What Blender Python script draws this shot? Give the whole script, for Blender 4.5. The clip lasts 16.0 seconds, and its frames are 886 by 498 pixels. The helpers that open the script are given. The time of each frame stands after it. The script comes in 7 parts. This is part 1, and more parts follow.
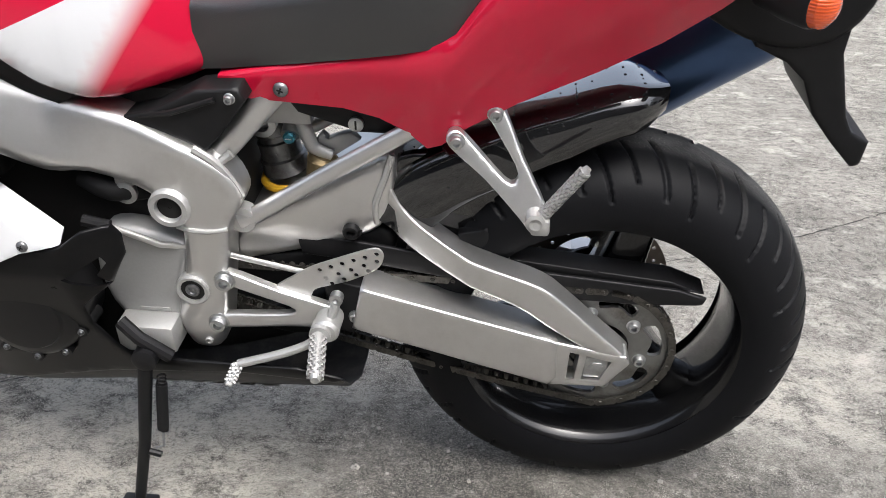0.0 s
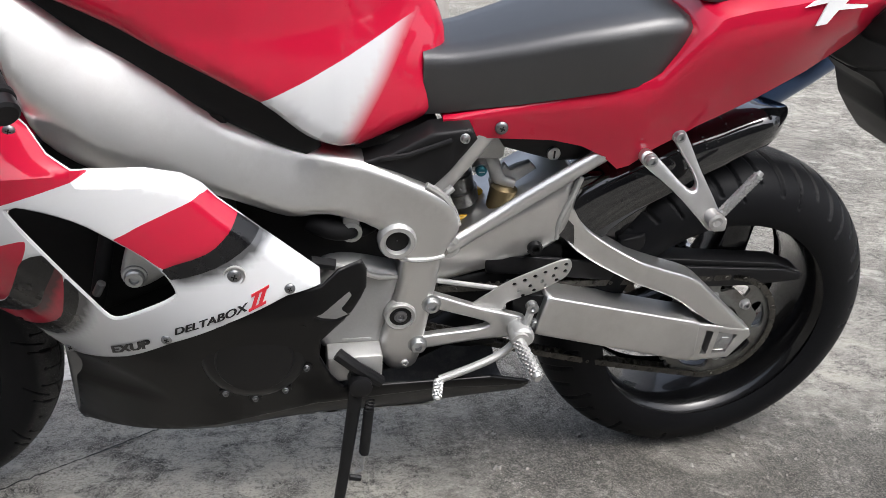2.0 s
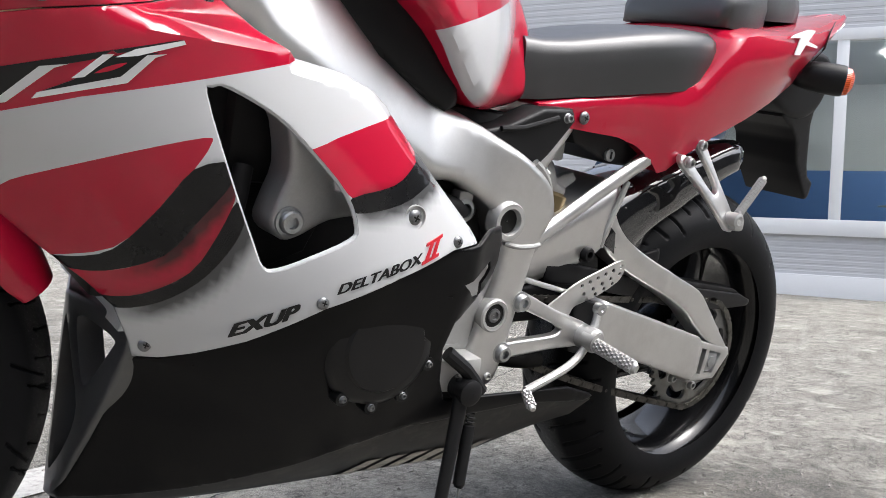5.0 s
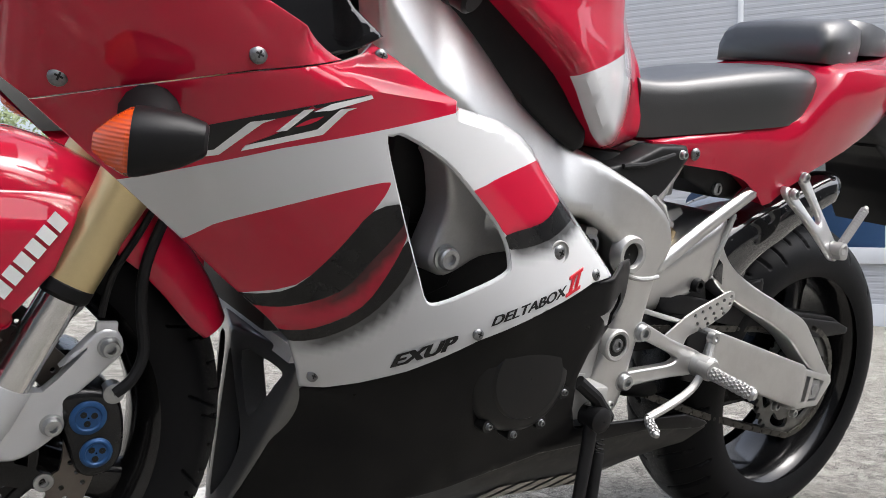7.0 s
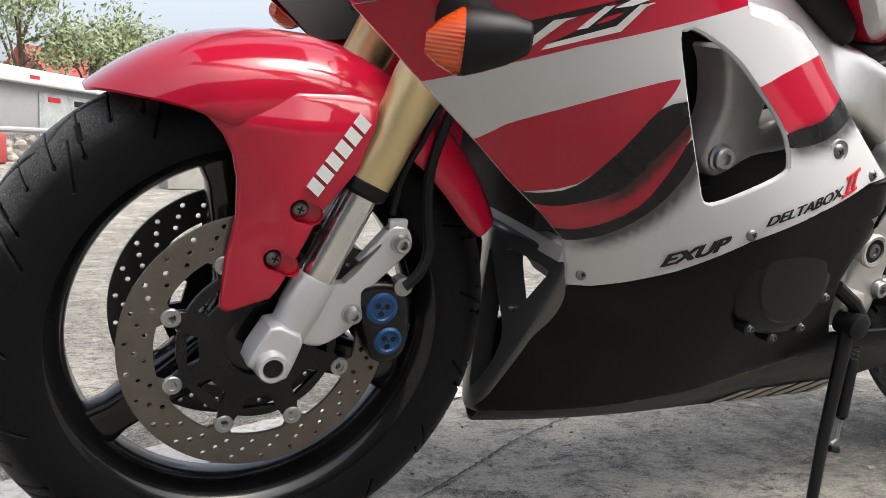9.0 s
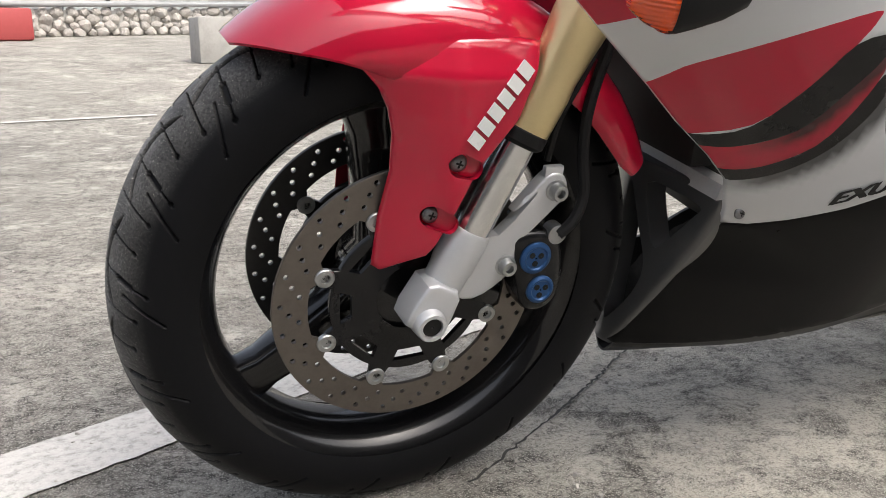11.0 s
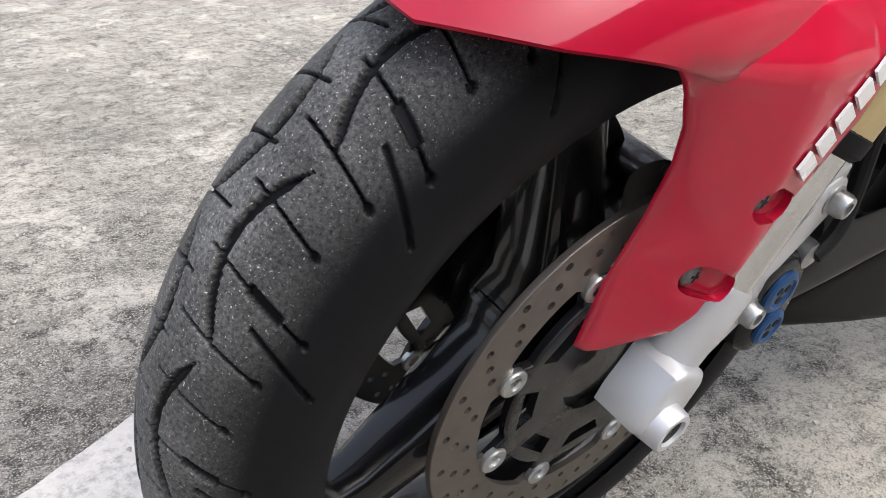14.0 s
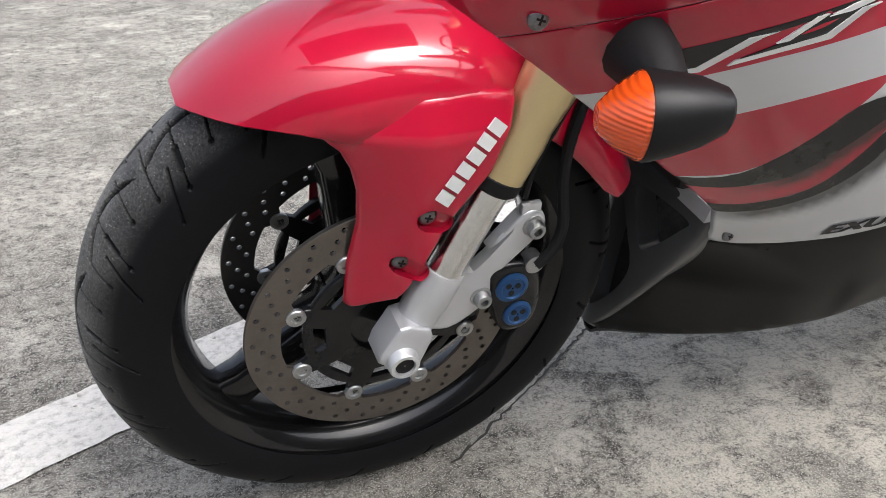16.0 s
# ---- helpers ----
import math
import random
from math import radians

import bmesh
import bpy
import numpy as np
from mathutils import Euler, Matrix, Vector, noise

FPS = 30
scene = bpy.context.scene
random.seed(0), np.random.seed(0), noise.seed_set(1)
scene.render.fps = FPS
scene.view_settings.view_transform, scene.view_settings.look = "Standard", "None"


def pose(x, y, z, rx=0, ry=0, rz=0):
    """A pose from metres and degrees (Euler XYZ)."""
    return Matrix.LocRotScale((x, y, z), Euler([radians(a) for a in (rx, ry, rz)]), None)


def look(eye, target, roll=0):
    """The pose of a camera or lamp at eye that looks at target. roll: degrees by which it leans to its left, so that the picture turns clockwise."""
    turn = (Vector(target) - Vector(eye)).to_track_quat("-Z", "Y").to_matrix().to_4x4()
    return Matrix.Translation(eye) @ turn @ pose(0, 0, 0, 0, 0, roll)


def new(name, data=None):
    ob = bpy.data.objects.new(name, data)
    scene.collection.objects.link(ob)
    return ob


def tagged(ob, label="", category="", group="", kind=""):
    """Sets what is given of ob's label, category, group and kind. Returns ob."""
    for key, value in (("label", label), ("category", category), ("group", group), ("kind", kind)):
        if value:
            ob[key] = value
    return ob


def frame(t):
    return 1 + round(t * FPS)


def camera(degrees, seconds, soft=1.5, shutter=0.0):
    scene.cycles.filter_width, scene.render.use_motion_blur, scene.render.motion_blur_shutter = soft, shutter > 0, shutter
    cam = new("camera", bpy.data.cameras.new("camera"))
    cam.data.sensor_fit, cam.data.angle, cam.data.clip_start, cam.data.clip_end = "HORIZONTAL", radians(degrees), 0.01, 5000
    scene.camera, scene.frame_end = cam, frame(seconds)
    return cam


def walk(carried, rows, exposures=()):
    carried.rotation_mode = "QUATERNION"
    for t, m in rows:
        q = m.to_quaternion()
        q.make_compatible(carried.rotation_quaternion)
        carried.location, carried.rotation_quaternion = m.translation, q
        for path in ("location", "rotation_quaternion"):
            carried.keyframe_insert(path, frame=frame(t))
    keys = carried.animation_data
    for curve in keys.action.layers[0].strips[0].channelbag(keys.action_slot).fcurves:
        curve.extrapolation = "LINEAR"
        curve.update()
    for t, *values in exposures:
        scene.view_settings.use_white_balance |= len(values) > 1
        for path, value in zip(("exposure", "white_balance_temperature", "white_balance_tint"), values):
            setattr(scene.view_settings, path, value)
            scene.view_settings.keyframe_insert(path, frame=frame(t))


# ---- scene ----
cam = camera(55.2, 16.0, soft=0.5)
PATH = [
    (0, (-0.134, -1.09, 0.898), (-0.281, 0.752, 0.133), 1.8),
    (0.5, (-0.264, -1.128, 0.939), (-0.216, 0.73, 0.202), 1.7),
    (1, (-0.471, -1.241, 0.964), (-0.268, 0.616, 0.249), 1.1),
    (1.5, (-0.596, -1.27, 0.966), (-0.301, 0.584, 0.277), 1.4),
    (2, (-0.733, -1.233, 0.907), (-0.37, 0.621, 0.249), 1.1),
    (2.5, (-0.853, -1.168, 0.885), (-0.376, 0.672, 0.263), 0.7),
    (3, (-1.012, -1.184, 0.892), (-0.456, 0.647, 0.311), 0.9),
    (3.2, (-1.097, -1.203, 0.9), (-0.501, 0.618, 0.328), 0.9),
    (5.3, (-1.368, -0.923, 0.469), (-0.117, 0.636, 0.526), 2.4),
    (5.5, (-1.388, -0.921, 0.484), (-0.135, 0.634, 0.583), 2.1),
    (6, (-1.435, -0.928, 0.501), (-0.227, 0.66, 0.624), 1.7),
    (6.5, (-1.458, -0.926, 0.496), (-0.293, 0.697, 0.6), 1.8),
    (7, (-1.482, -0.92, 0.487), (-0.342, 0.722, 0.531), 1.7),
    (7.5, (-1.505, -0.907, 0.468), (-0.389, 0.752, 0.442), 1.8),
    (8, (-1.531, -0.902, 0.464), (-0.463, 0.787, 0.38), 1.7),
    (8.5, (-1.565, -0.894, 0.468), (-0.633, 0.871, 0.344), 1.7),
    (9, (-1.616, -0.864, 0.466), (-0.765, 0.939, 0.302), 1.5),
    (9.5, (-1.647, -0.84, 0.469), (-0.781, 0.948, 0.236), 1.4),
    (10, (-1.693, -0.823, 0.479), (-0.853, 0.97, 0.195), 0.8),
    (10.2, (-1.698, -0.815, 0.486), (-0.888, 0.989, 0.183), 0.4),
    (12.3, (-1.756, -0.438, 0.642), (-0.879, 1.119, -0.256), -3.2),
    (12.5, (-1.763, -0.36, 0.639), (-0.796, 1.123, -0.291), -2.4),
    (13, (-1.782, -0.261, 0.636), (-0.685, 1.11, -0.321), -0.1),
    (13.5, (-1.796, -0.244, 0.635), (-0.681, 1.115, -0.319), 1.3),
    (14, (-1.792, -0.248, 0.632), (-0.697, 1.126, -0.324), 1.7),
    (14.5, (-1.782, -0.289, 0.638), (-0.744, 1.133, -0.311), 1.0),
    (15, (-1.749, -0.385, 0.664), (-0.818, 1.123, -0.262), -0.1),
    (15.5, (-1.689, -0.517, 0.688), (-0.914, 1.086, -0.222), -0.3),
    (16, (-1.626, -0.681, 0.758), (-0.972, 0.978, -0.147), -0.8),
]
EXPOSURE = 0.93
walk(cam, [(t, look(eye, target, roll)) for t, eye, target, roll in PATH], [(0, EXPOSURE + 0.16, 6300, 10), (0.7, EXPOSURE - 0.04, 6250, 10), (3.0, EXPOSURE - 0.04, 6250, 10), (5.5, EXPOSURE + 0.16, 6250, 10), (6.2, EXPOSURE + 0.16, 6250, 10), (7.0, EXPOSURE + 0.04, 6300, 10), (9.0, EXPOSURE + 0.11, 6600, 10), (12.5, EXPOSURE + 0.24, 6650, 10), (13.1, EXPOSURE + 0.42, 6450, 11), (14.2, EXPOSURE + 0.43, 6400, 11), (15.2, EXPOSURE + 0.22, 6350, 10), (16.0, EXPOSURE + 0.18, 6350, 10)])

# world and light: bright overcast sky with a veiled high sun

world = bpy.data.worlds.new("sky")
scene.world = world
world.use_nodes = True
wn = world.node_tree
sky = wn.nodes.new("ShaderNodeTexSky")
sky.sky_type = 'NISHITA'
sky.sun_disc = False
sky.sun_elevation, sky.sun_rotation = radians(58), radians(150)
sky.air_density, sky.dust_density, sky.ozone_density = 1.0, 7.0, 2.0
veil = wn.nodes.new("ShaderNodeHueSaturation")
veil.inputs["Saturation"].default_value = 0.52
veil.inputs["Value"].default_value = 1.2
wn.links.new(sky.outputs[0], veil.inputs["Color"])
wn.links.new(veil.outputs[0], wn.nodes["Background"].inputs["Color"])
wn.nodes["Background"].inputs["Strength"].default_value = 0.15
sun = new("sun", bpy.data.lights.new("sun", 'SUN'))
sun.data.energy, sun.data.angle, sun.data.color = 0.5, radians(24), (1.0, 0.985, 0.96)
sun.matrix_world = look((1.9, -3.3, 6.1), (0, 0, 0))


# ---- materials ----
def node(nt, kind, **values):
    n = nt.nodes.new(kind)
    for k, v in values.items():
        n.inputs[k.replace("_", " ")].default_value = v
    return n


def material(name, colour, rough=0.5, metal=0.0, coat=0.0, grain=60.0, vary=0.12, bump=0.0, dirt=None, dirt_scale=6.0, dirt_amount=0.5, spec=0.5, rough_vary=0.12):
    """Principled surface with fine grain, a larger cloud of dirt or wear, and relief."""
    m = bpy.data.materials.new(name)
    m.use_nodes = True
    nt = m.node_tree
    b = nt.nodes["Principled BSDF"]
    tc = nt.nodes.new("ShaderNodeTexCoord")
    fine = node(nt, "ShaderNodeTexNoise", Scale=grain, Detail=6.0, Roughness=0.65)
    big = node(nt, "ShaderNodeTexNoise", Scale=dirt_scale, Detail=8.0, Roughness=0.7)
    for n in (fine, big):
        nt.links.new(tc.outputs["Object"], n.inputs["Vector"])
    mixa = nt.nodes.new("ShaderNodeMix")
    mixa.data_type = 'RGBA'
    mixa.inputs["A"].default_value = (*[c * (1 - vary) for c in colour], 1)
    mixa.inputs["B"].default_value = (*[min(1, c * (1 + vary)) for c in colour], 1)
    nt.links.new(fine.outputs["Fac"], mixa.inputs["Factor"])
    col = mixa.outputs["Result"]
    ramp = nt.nodes.new("ShaderNodeMapRange")
    ramp.inputs["From Min"].default_value, ramp.inputs["From Max"].default_value = 0.48, 0.72
    ramp.inputs["To Max"].default_value = dirt_amount
    nt.links.new(big.outputs["Fac"], ramp.inputs["Value"])
    if dirt:
        mixb = nt.nodes.new("ShaderNodeMix")
        mixb.data_type = 'RGBA'
        mixb.inputs["B"].default_value = (*dirt, 1)
        nt.links.new(col, mixb.inputs["A"])
        nt.links.new(ramp.outputs[0], mixb.inputs["Factor"])
        col = mixb.outputs["Result"]
    nt.links.new(col, b.inputs["Base Color"])
    rr = nt.nodes.new("ShaderNodeMapRange")
    rr.inputs["To Min"].default_value, rr.inputs["To Max"].default_value = max(0.02, rough - rough_vary * rough), min(1, rough + rough_vary)
    nt.links.new(big.outputs["Fac"], rr.inputs["Value"])
    nt.links.new(rr.outputs[0], b.inputs["Roughness"])
    b.inputs["Metallic"].default_value = metal
    b.inputs["Coat Weight"].default_value = coat
    b.inputs["Coat Roughness"].default_value = 0.03
    b.inputs["Specular IOR Level"].default_value = spec
    if bump:
        bp = nt.nodes.new("ShaderNodeBump")
        bp.inputs["Strength"].default_value, bp.inputs["Distance"].default_value = 0.6, bump
        nt.links.new(fine.outputs["Fac"], bp.inputs["Height"])
        nt.links.new(bp.outputs[0], b.inputs["Normal"])
    return m


def faded(name, m, colour):
    """A copy of paint m with an airbrushed second colour where the mesh's 'airbrush' value rises."""
    c = m.copy()
    c.name = name
    nt = c.node_tree
    b = nt.nodes["Principled BSDF"]
    src = b.inputs["Base Color"].links[0].from_socket
    at = nt.nodes.new("ShaderNodeAttribute")
    at.attribute_name = "airbrush"
    mx = nt.nodes.new("ShaderNodeMix")
    mx.data_type = 'RGBA'
    mx.inputs["B"].default_value = (*colour, 1)
    nt.links.new(src, mx.inputs["A"])
    nt.links.new(at.outputs["Fac"], mx.inputs["Factor"])
    nt.links.new(mx.outputs["Result"], b.inputs["Base Color"])
    return c


RED = material("red_paint", (0.42, 0.006, 0.030), 0.24, coat=1.0, spec=0.08, grain=900, vary=0.05, rough_vary=0.2, dirt=(0.385, 0.007, 0.029), dirt_amount=0.2)
WHITE = material("white_paint", (0.54, 0.55, 0.56), 0.20, coat=0.8, spec=0.3, grain=900, vary=0.02, dirt=(0.52, 0.52, 0.50), dirt_amount=0.3)
BLACK_PAINT = material("black_paint", (0.006, 0.006, 0.0065), 0.22, coat=0.2, spec=0.25, grain=500, vary=0.1)
GLOSS = material("black_gloss_plastic", (0.006, 0.006, 0.0065), 0.05, coat=1.0, grain=400, dirt=(0.010, 0.010, 0.010), dirt_scale=14)
DUCT = material("satin_dark_plastic", (0.040, 0.041, 0.043), 0.28, coat=0.5, spec=0.8, grain=300, dirt=(0.06, 0.058, 0.055), dirt_scale=22, dirt_amount=0.6)
SCREW = material("dull_zinc_screw", (0.20, 0.205, 0.21), 0.36, metal=0.9, grain=300, vary=0.2, dirt=(0.07, 0.065, 0.06), dirt_scale=160, dirt_amount=0.8)
BLACK = material("black_plastic", (0.006, 0.006, 0.0066), 0.40, grain=350, bump=0.0002, spec=0.22, dirt=(0.012, 0.0117, 0.011), dirt_scale=9)
BELLY = material("black_belly_paint", (0.0035, 0.0035, 0.004), 0.26, coat=0.05, grain=300, spec=0.14, dirt=(0.007, 0.0068, 0.0062), dirt_scale=11, dirt_amount=0.7)
DIRTY = material("grimy_black_paint", (0.010, 0.0098, 0.0095), 0.5, grain=220, dirt=(0.07, 0.065, 0.058), dirt_scale=26, dirt_amount=0.8)
SILVER = material("satin_aluminium", (0.60, 0.597, 0.585), 0.33, metal=0.95, grain=700, vary=0.05, dirt=(0.42, 0.41, 0.395), dirt_scale=7, dirt_amount=0.5, bump=0.00005)
SILVER_CAST = material("cast_aluminium", (0.45, 0.45, 0.44), 0.45, metal=0.7, grain=450, vary=0.1, bump=0.00015, dirt=(0.33, 0.32, 0.30), dirt_scale=12)
SILVER_PAINT = material("silver_paint", (0.52, 0.53, 0.54), 0.34, metal=0.5, coat=0.3, grain=900, vary=0.05, dirt=(0.5, 0.5, 0.5), dirt_scale=10, dirt_amount=0.3)
CHROME = material("hard_chrome", (0.72, 0.72, 0.71), 0.16, metal=1.0, grain=300, vary=0.08, dirt=(0.55, 0.54, 0.52), dirt_scale=40)
GOLD = material("gold_anodised", (0.62, 0.50, 0.27), 0.32, metal=0.75, grain=500, vary=0.05, dirt=(0.52, 0.42, 0.24), dirt_scale=10, dirt_amount=0.4)
STEEL = material("zinc_steel", (0.42, 0.43, 0.43), 0.34, metal=0.95, grain=260, vary=0.15, dirt=(0.22, 0.20, 0.17), dirt_scale=60)
DISC = material("brake_disc_steel", (0.17, 0.152, 0.135), 0.40, metal=0.9, grain=180, vary=0.12, dirt=(0.13, 0.11, 0.095), dirt_scale=22, dirt_amount=0.7)
# darker copy of the disc steel, with the far side's shade in it
SHADED_DISC = material("shaded_disc_steel", (0.05, 0.05, 0.05), 0.38, metal=0.8, grain=180, vary=0.2)
SPROCKET = material("worn_sprocket_steel", (0.20, 0.20, 0.19), 0.45, metal=0.85, grain=120, vary=0.2, dirt=(0.07, 0.062, 0.05), dirt_scale=30, dirt_amount=0.9)
CHAIN = material("oily_chain_steel", (0.10, 0.095, 0.085), 0.42, metal=0.85, grain=150, vary=0.3, dirt=(0.03, 0.027, 0.022), dirt_scale=60, dirt_amount=0.9)
WHEEL = material("black_wheel_paint", (0.0045, 0.0045, 0.005), 0.18, coat=0.4, spec=0.3, grain=300, dirt=(0.013, 0.0127, 0.012), dirt_scale=18, dirt_amount=0.6)
VINYL = material("black_seat_vinyl", (0.0115, 0.0117, 0.0122), 0.34, spec=1.0, grain=520, vary=0.2, bump=0.0005, dirt=(0.022, 0.022, 0.022), dirt_scale=9, dirt_amount=0.7)
RUBBER = material("black_rubber", (0.006, 0.006, 0.0065), 0.60, spec=0.22, grain=260, bump=0.0003)
YELLOW = material("yellow_spring_paint", (0.62, 0.36, 0.02), 0.35, grain=200, dirt=(0.30, 0.19, 0.04), dirt_scale=40)
BLUE = material("blue_anodised", (0.012, 0.06, 0.17), 0.38, metal=0.4, grain=260, dirt=(0.02, 0.045, 0.10), dirt_scale=60)
TITAN = material("blued_titanium", (0.055, 0.095, 0.19), 0.26, metal=0.9, grain=160, vary=0.06, dirt=(0.10, 0.15, 0.25), dirt_scale=3)
BRONZE = material("bronze_metal", (0.22, 0.17, 0.09), 0.4, metal=0.8, grain=200)
# grimy engine black, also the painted shade in bores, slots and recesses
DARK = material("dark_grime_and_shade", (0.006, 0.0058, 0.0056), 0.6, spec=0.25, grain=120, dirt=(0.016, 0.0148, 0.0135), dirt_scale=25)
GREY_ALLOY = material("grey_engine_alloy", (0.30, 0.30, 0.295), 0.5, metal=0.5, grain=320, vary=0.1, bump=0.0001, dirt=(0.2, 0.195, 0.185), dirt_scale=10)
INK_BLACK = material("black_decal", (0.006, 0.006, 0.0065), 0.25, coat=0.2, spec=0.3, grain=300)
INK_WHITE = material("white_decal", (0.72, 0.72, 0.72), 0.25, coat=0.5, grain=300, vary=0.03)
INK_RED = material("red_decal", (0.48, 0.01, 0.02), 0.25, coat=0.5, grain=300)
INK_GREY = material("worn_grey_decal", (0.48, 0.46, 0.42), 0.5, grain=120, dirt=(0.08, 0.075, 0.07), dirt_scale=50, dirt_amount=0.9)
RED_FADE = faded("red_paint_airbrushed", RED, (0.006, 0.005, 0.0055))
WHITE_FADE = faded("white_paint_airbrushed", WHITE, (0.006, 0.006, 0.0065))
WHITE_TANK = faded("white_paint_red_airbrush", WHITE, (0.41, 0.006, 0.029))

LENS = bpy.data.materials.new("amber_lens")
LENS.use_nodes = True
_b = LENS.node_tree.nodes["Principled BSDF"]
_b.inputs["Base Color"].default_value = (0.90, 0.105, 0.010, 1)
_b.inputs["Roughness"].default_value = 0.12
_b.inputs["Transmission Weight"].default_value = 0.35
_b.inputs["Coat Weight"].default_value = 0.6
_w = node(LENS.node_tree, "ShaderNodeTexWave", Scale=90.0)
_w.wave_type, _w.bands_direction = 'BANDS', 'Z'
_t = LENS.node_tree.nodes.new("ShaderNodeTexCoord")
_p = LENS.node_tree.nodes.new("ShaderNodeBump")
_p.inputs["Distance"].default_value = 0.0005
LENS.node_tree.links.new(_t.outputs["Object"], _w.inputs["Vector"])
LENS.node_tree.links.new(_w.outputs["Fac"], _p.inputs["Height"])
LENS.node_tree.links.new(_p.outputs[0], _b.inputs["Normal"])


def tyre_material():
    """Black rubber, dusty and scuffed on the crown, clean black in the grooves."""
    m = material("tyre_rubber", (0.0045, 0.0047, 0.0056), 0.48, grain=240, vary=0.25, bump=0.0004, spec=0.13)
    nt = m.node_tree
    b = nt.nodes["Principled BSDF"]
    src = b.inputs["Base Color"].links[0].from_socket
    at = nt.nodes.new("ShaderNodeAttribute")
    at.attribute_name = "scuff"
    tc = nt.nodes.new("ShaderNodeTexCoord")
    grit = node(nt, "ShaderNodeTexNoise", Scale=420.0, Detail=5.0, Roughness=0.8)
    cloud = node(nt, "ShaderNodeTexNoise", Scale=22.0, Detail=5.0)
    nt.links.new(tc.outputs["Object"], grit.inputs["Vector"])
    nt.links.new(tc.outputs["Object"], cloud.inputs["Vector"])
    mr = nt.nodes.new("ShaderNodeMapRange")
    mr.inputs["From Min"].default_value, mr.inputs["From Max"].default_value = 0.30, 0.72
    nt.links.new(grit.outputs["Fac"], mr.inputs["Value"])
    mul = nt.nodes.new("ShaderNodeMath")
    mul.operation = 'MULTIPLY'
    nt.links.new(mr.outputs[0], mul.inputs[0])
    nt.links.new(at.outputs["Fac"], mul.inputs[1])
    mul2 = nt.nodes.new("ShaderNodeMath")
    mul2.operation = 'MULTIPLY_ADD'
    mul2.inputs[1].default_value, mul2.inputs[2].default_value = 1.6, -0.1
    nt.links.new(cloud.outputs["Fac"], mul2.inputs[0])
    mul3 = nt.nodes.new("ShaderNodeMath")
    mul3.operation = 'MULTIPLY'
    mul3.use_clamp = True
    nt.links.new(mul.outputs[0], mul3.inputs[0])
    nt.links.new(mul2.outputs[0], mul3.inputs[1])
    mx = nt.nodes.new("ShaderNodeMix")
    mx.data_type = 'RGBA'
    mx.inputs["B"].default_value = (0.27, 0.268, 0.26, 1)
    nt.links.new(src, mx.inputs["A"])
    nt.links.new(mul3.outputs[0], mx.inputs["Factor"])
    # grains of pale dust caught on the crown
    dust = node(nt, "ShaderNodeTexNoise", Scale=700.0, Detail=3.0, Roughness=0.6)
    nt.links.new(tc.outputs["Object"], dust.inputs["Vector"])
    dr = nt.nodes.new("ShaderNodeMapRange")
    dr.inputs["From Min"].default_value, dr.inputs["From Max"].default_value = 0.64, 0.70
    nt.links.new(dust.outputs["Fac"], dr.inputs["Value"])
    dm = nt.nodes.new("ShaderNodeMath")
    dm.operation = 'MULTIPLY'
    nt.links.new(dr.outputs[0], dm.inputs[0])
    nt.links.new(at.outputs["Fac"], dm.inputs[1])
    my = nt.nodes.new("ShaderNodeMix")
    my.data_type = 'RGBA'
    my.inputs["B"].default_value = (0.62, 0.60, 0.55, 1)
    nt.links.new(mx.outputs["Result"], my.inputs["A"])
    nt.links.new(dm.outputs[0], my.inputs["Factor"])
    nt.links.new(my.outputs["Result"], b.inputs["Base Color"])
    return m


TYRE = tyre_material()


# ---- shape helpers ----
from mathutils.geometry import delaunay_2d_cdt

LEAN = 12.2
bike = new("motorcycle")
bike.matrix_world = pose(0, 0.186, 0, LEAN, 0, 0)
tagged(bike, "red and white sport motorcycle leaning on its side stand", "motorcycle")


def finish(ob, mats, parent, label="", angle=35):
    me = ob.data
    for m in (mats if isinstance(mats, (list, tuple)) else [mats]):
        me.materials.append(m)
    me.polygons.foreach_set("use_smooth", [True] * len(me.polygons))
    me.set_sharp_from_angle(angle=radians(angle))
    ob.parent = parent
    if label:
        ob["label"] = label
    return ob


def part(name, bm, mats, parent=bike, label="", angle=35):
    bmesh.ops.recalc_face_normals(bm, faces=bm.faces[:])
    me = bpy.data.meshes.new(name)
    bm.to_mesh(me)
    bm.free()
    return finish(new(name, me), mats, parent, label, angle)


def curve(pts, n=4, closed=True):
    """Catmull-Rom through points of any dimension."""
    P = [np.array(p, float) for p in pts]
    k = len(P)
    out = []
    for i in range(k if closed else k - 1):
        a, b, c, d = (P[(i - 1) % k], P[i], P[(i + 1) % k], P[(i + 2) % k]) if closed else (P[max(i - 1, 0)], P[i], P[i + 1], P[min(i + 2, k - 1)])
        for j in range(n):
            t = j / n
            out.append(0.5 * (2 * b + (c - a) * t + (2 * a - 5 * b + 4 * c - d) * t * t + (3 * b - a - 3 * c + d) * t ** 3))
    if not closed:
        out.append(P[-1])
    return out


def dense(poly, step):
    out = []
    for i, p in enumerate(poly):
        q = poly[(i + 1) % len(poly)]
        n = max(1, int(math.ceil(math.dist(p, q) / step)))
        out += [(p[0] + (q[0] - p[0]) * j / n, p[1] + (q[1] - p[1]) * j / n) for j in range(n)]
    return out


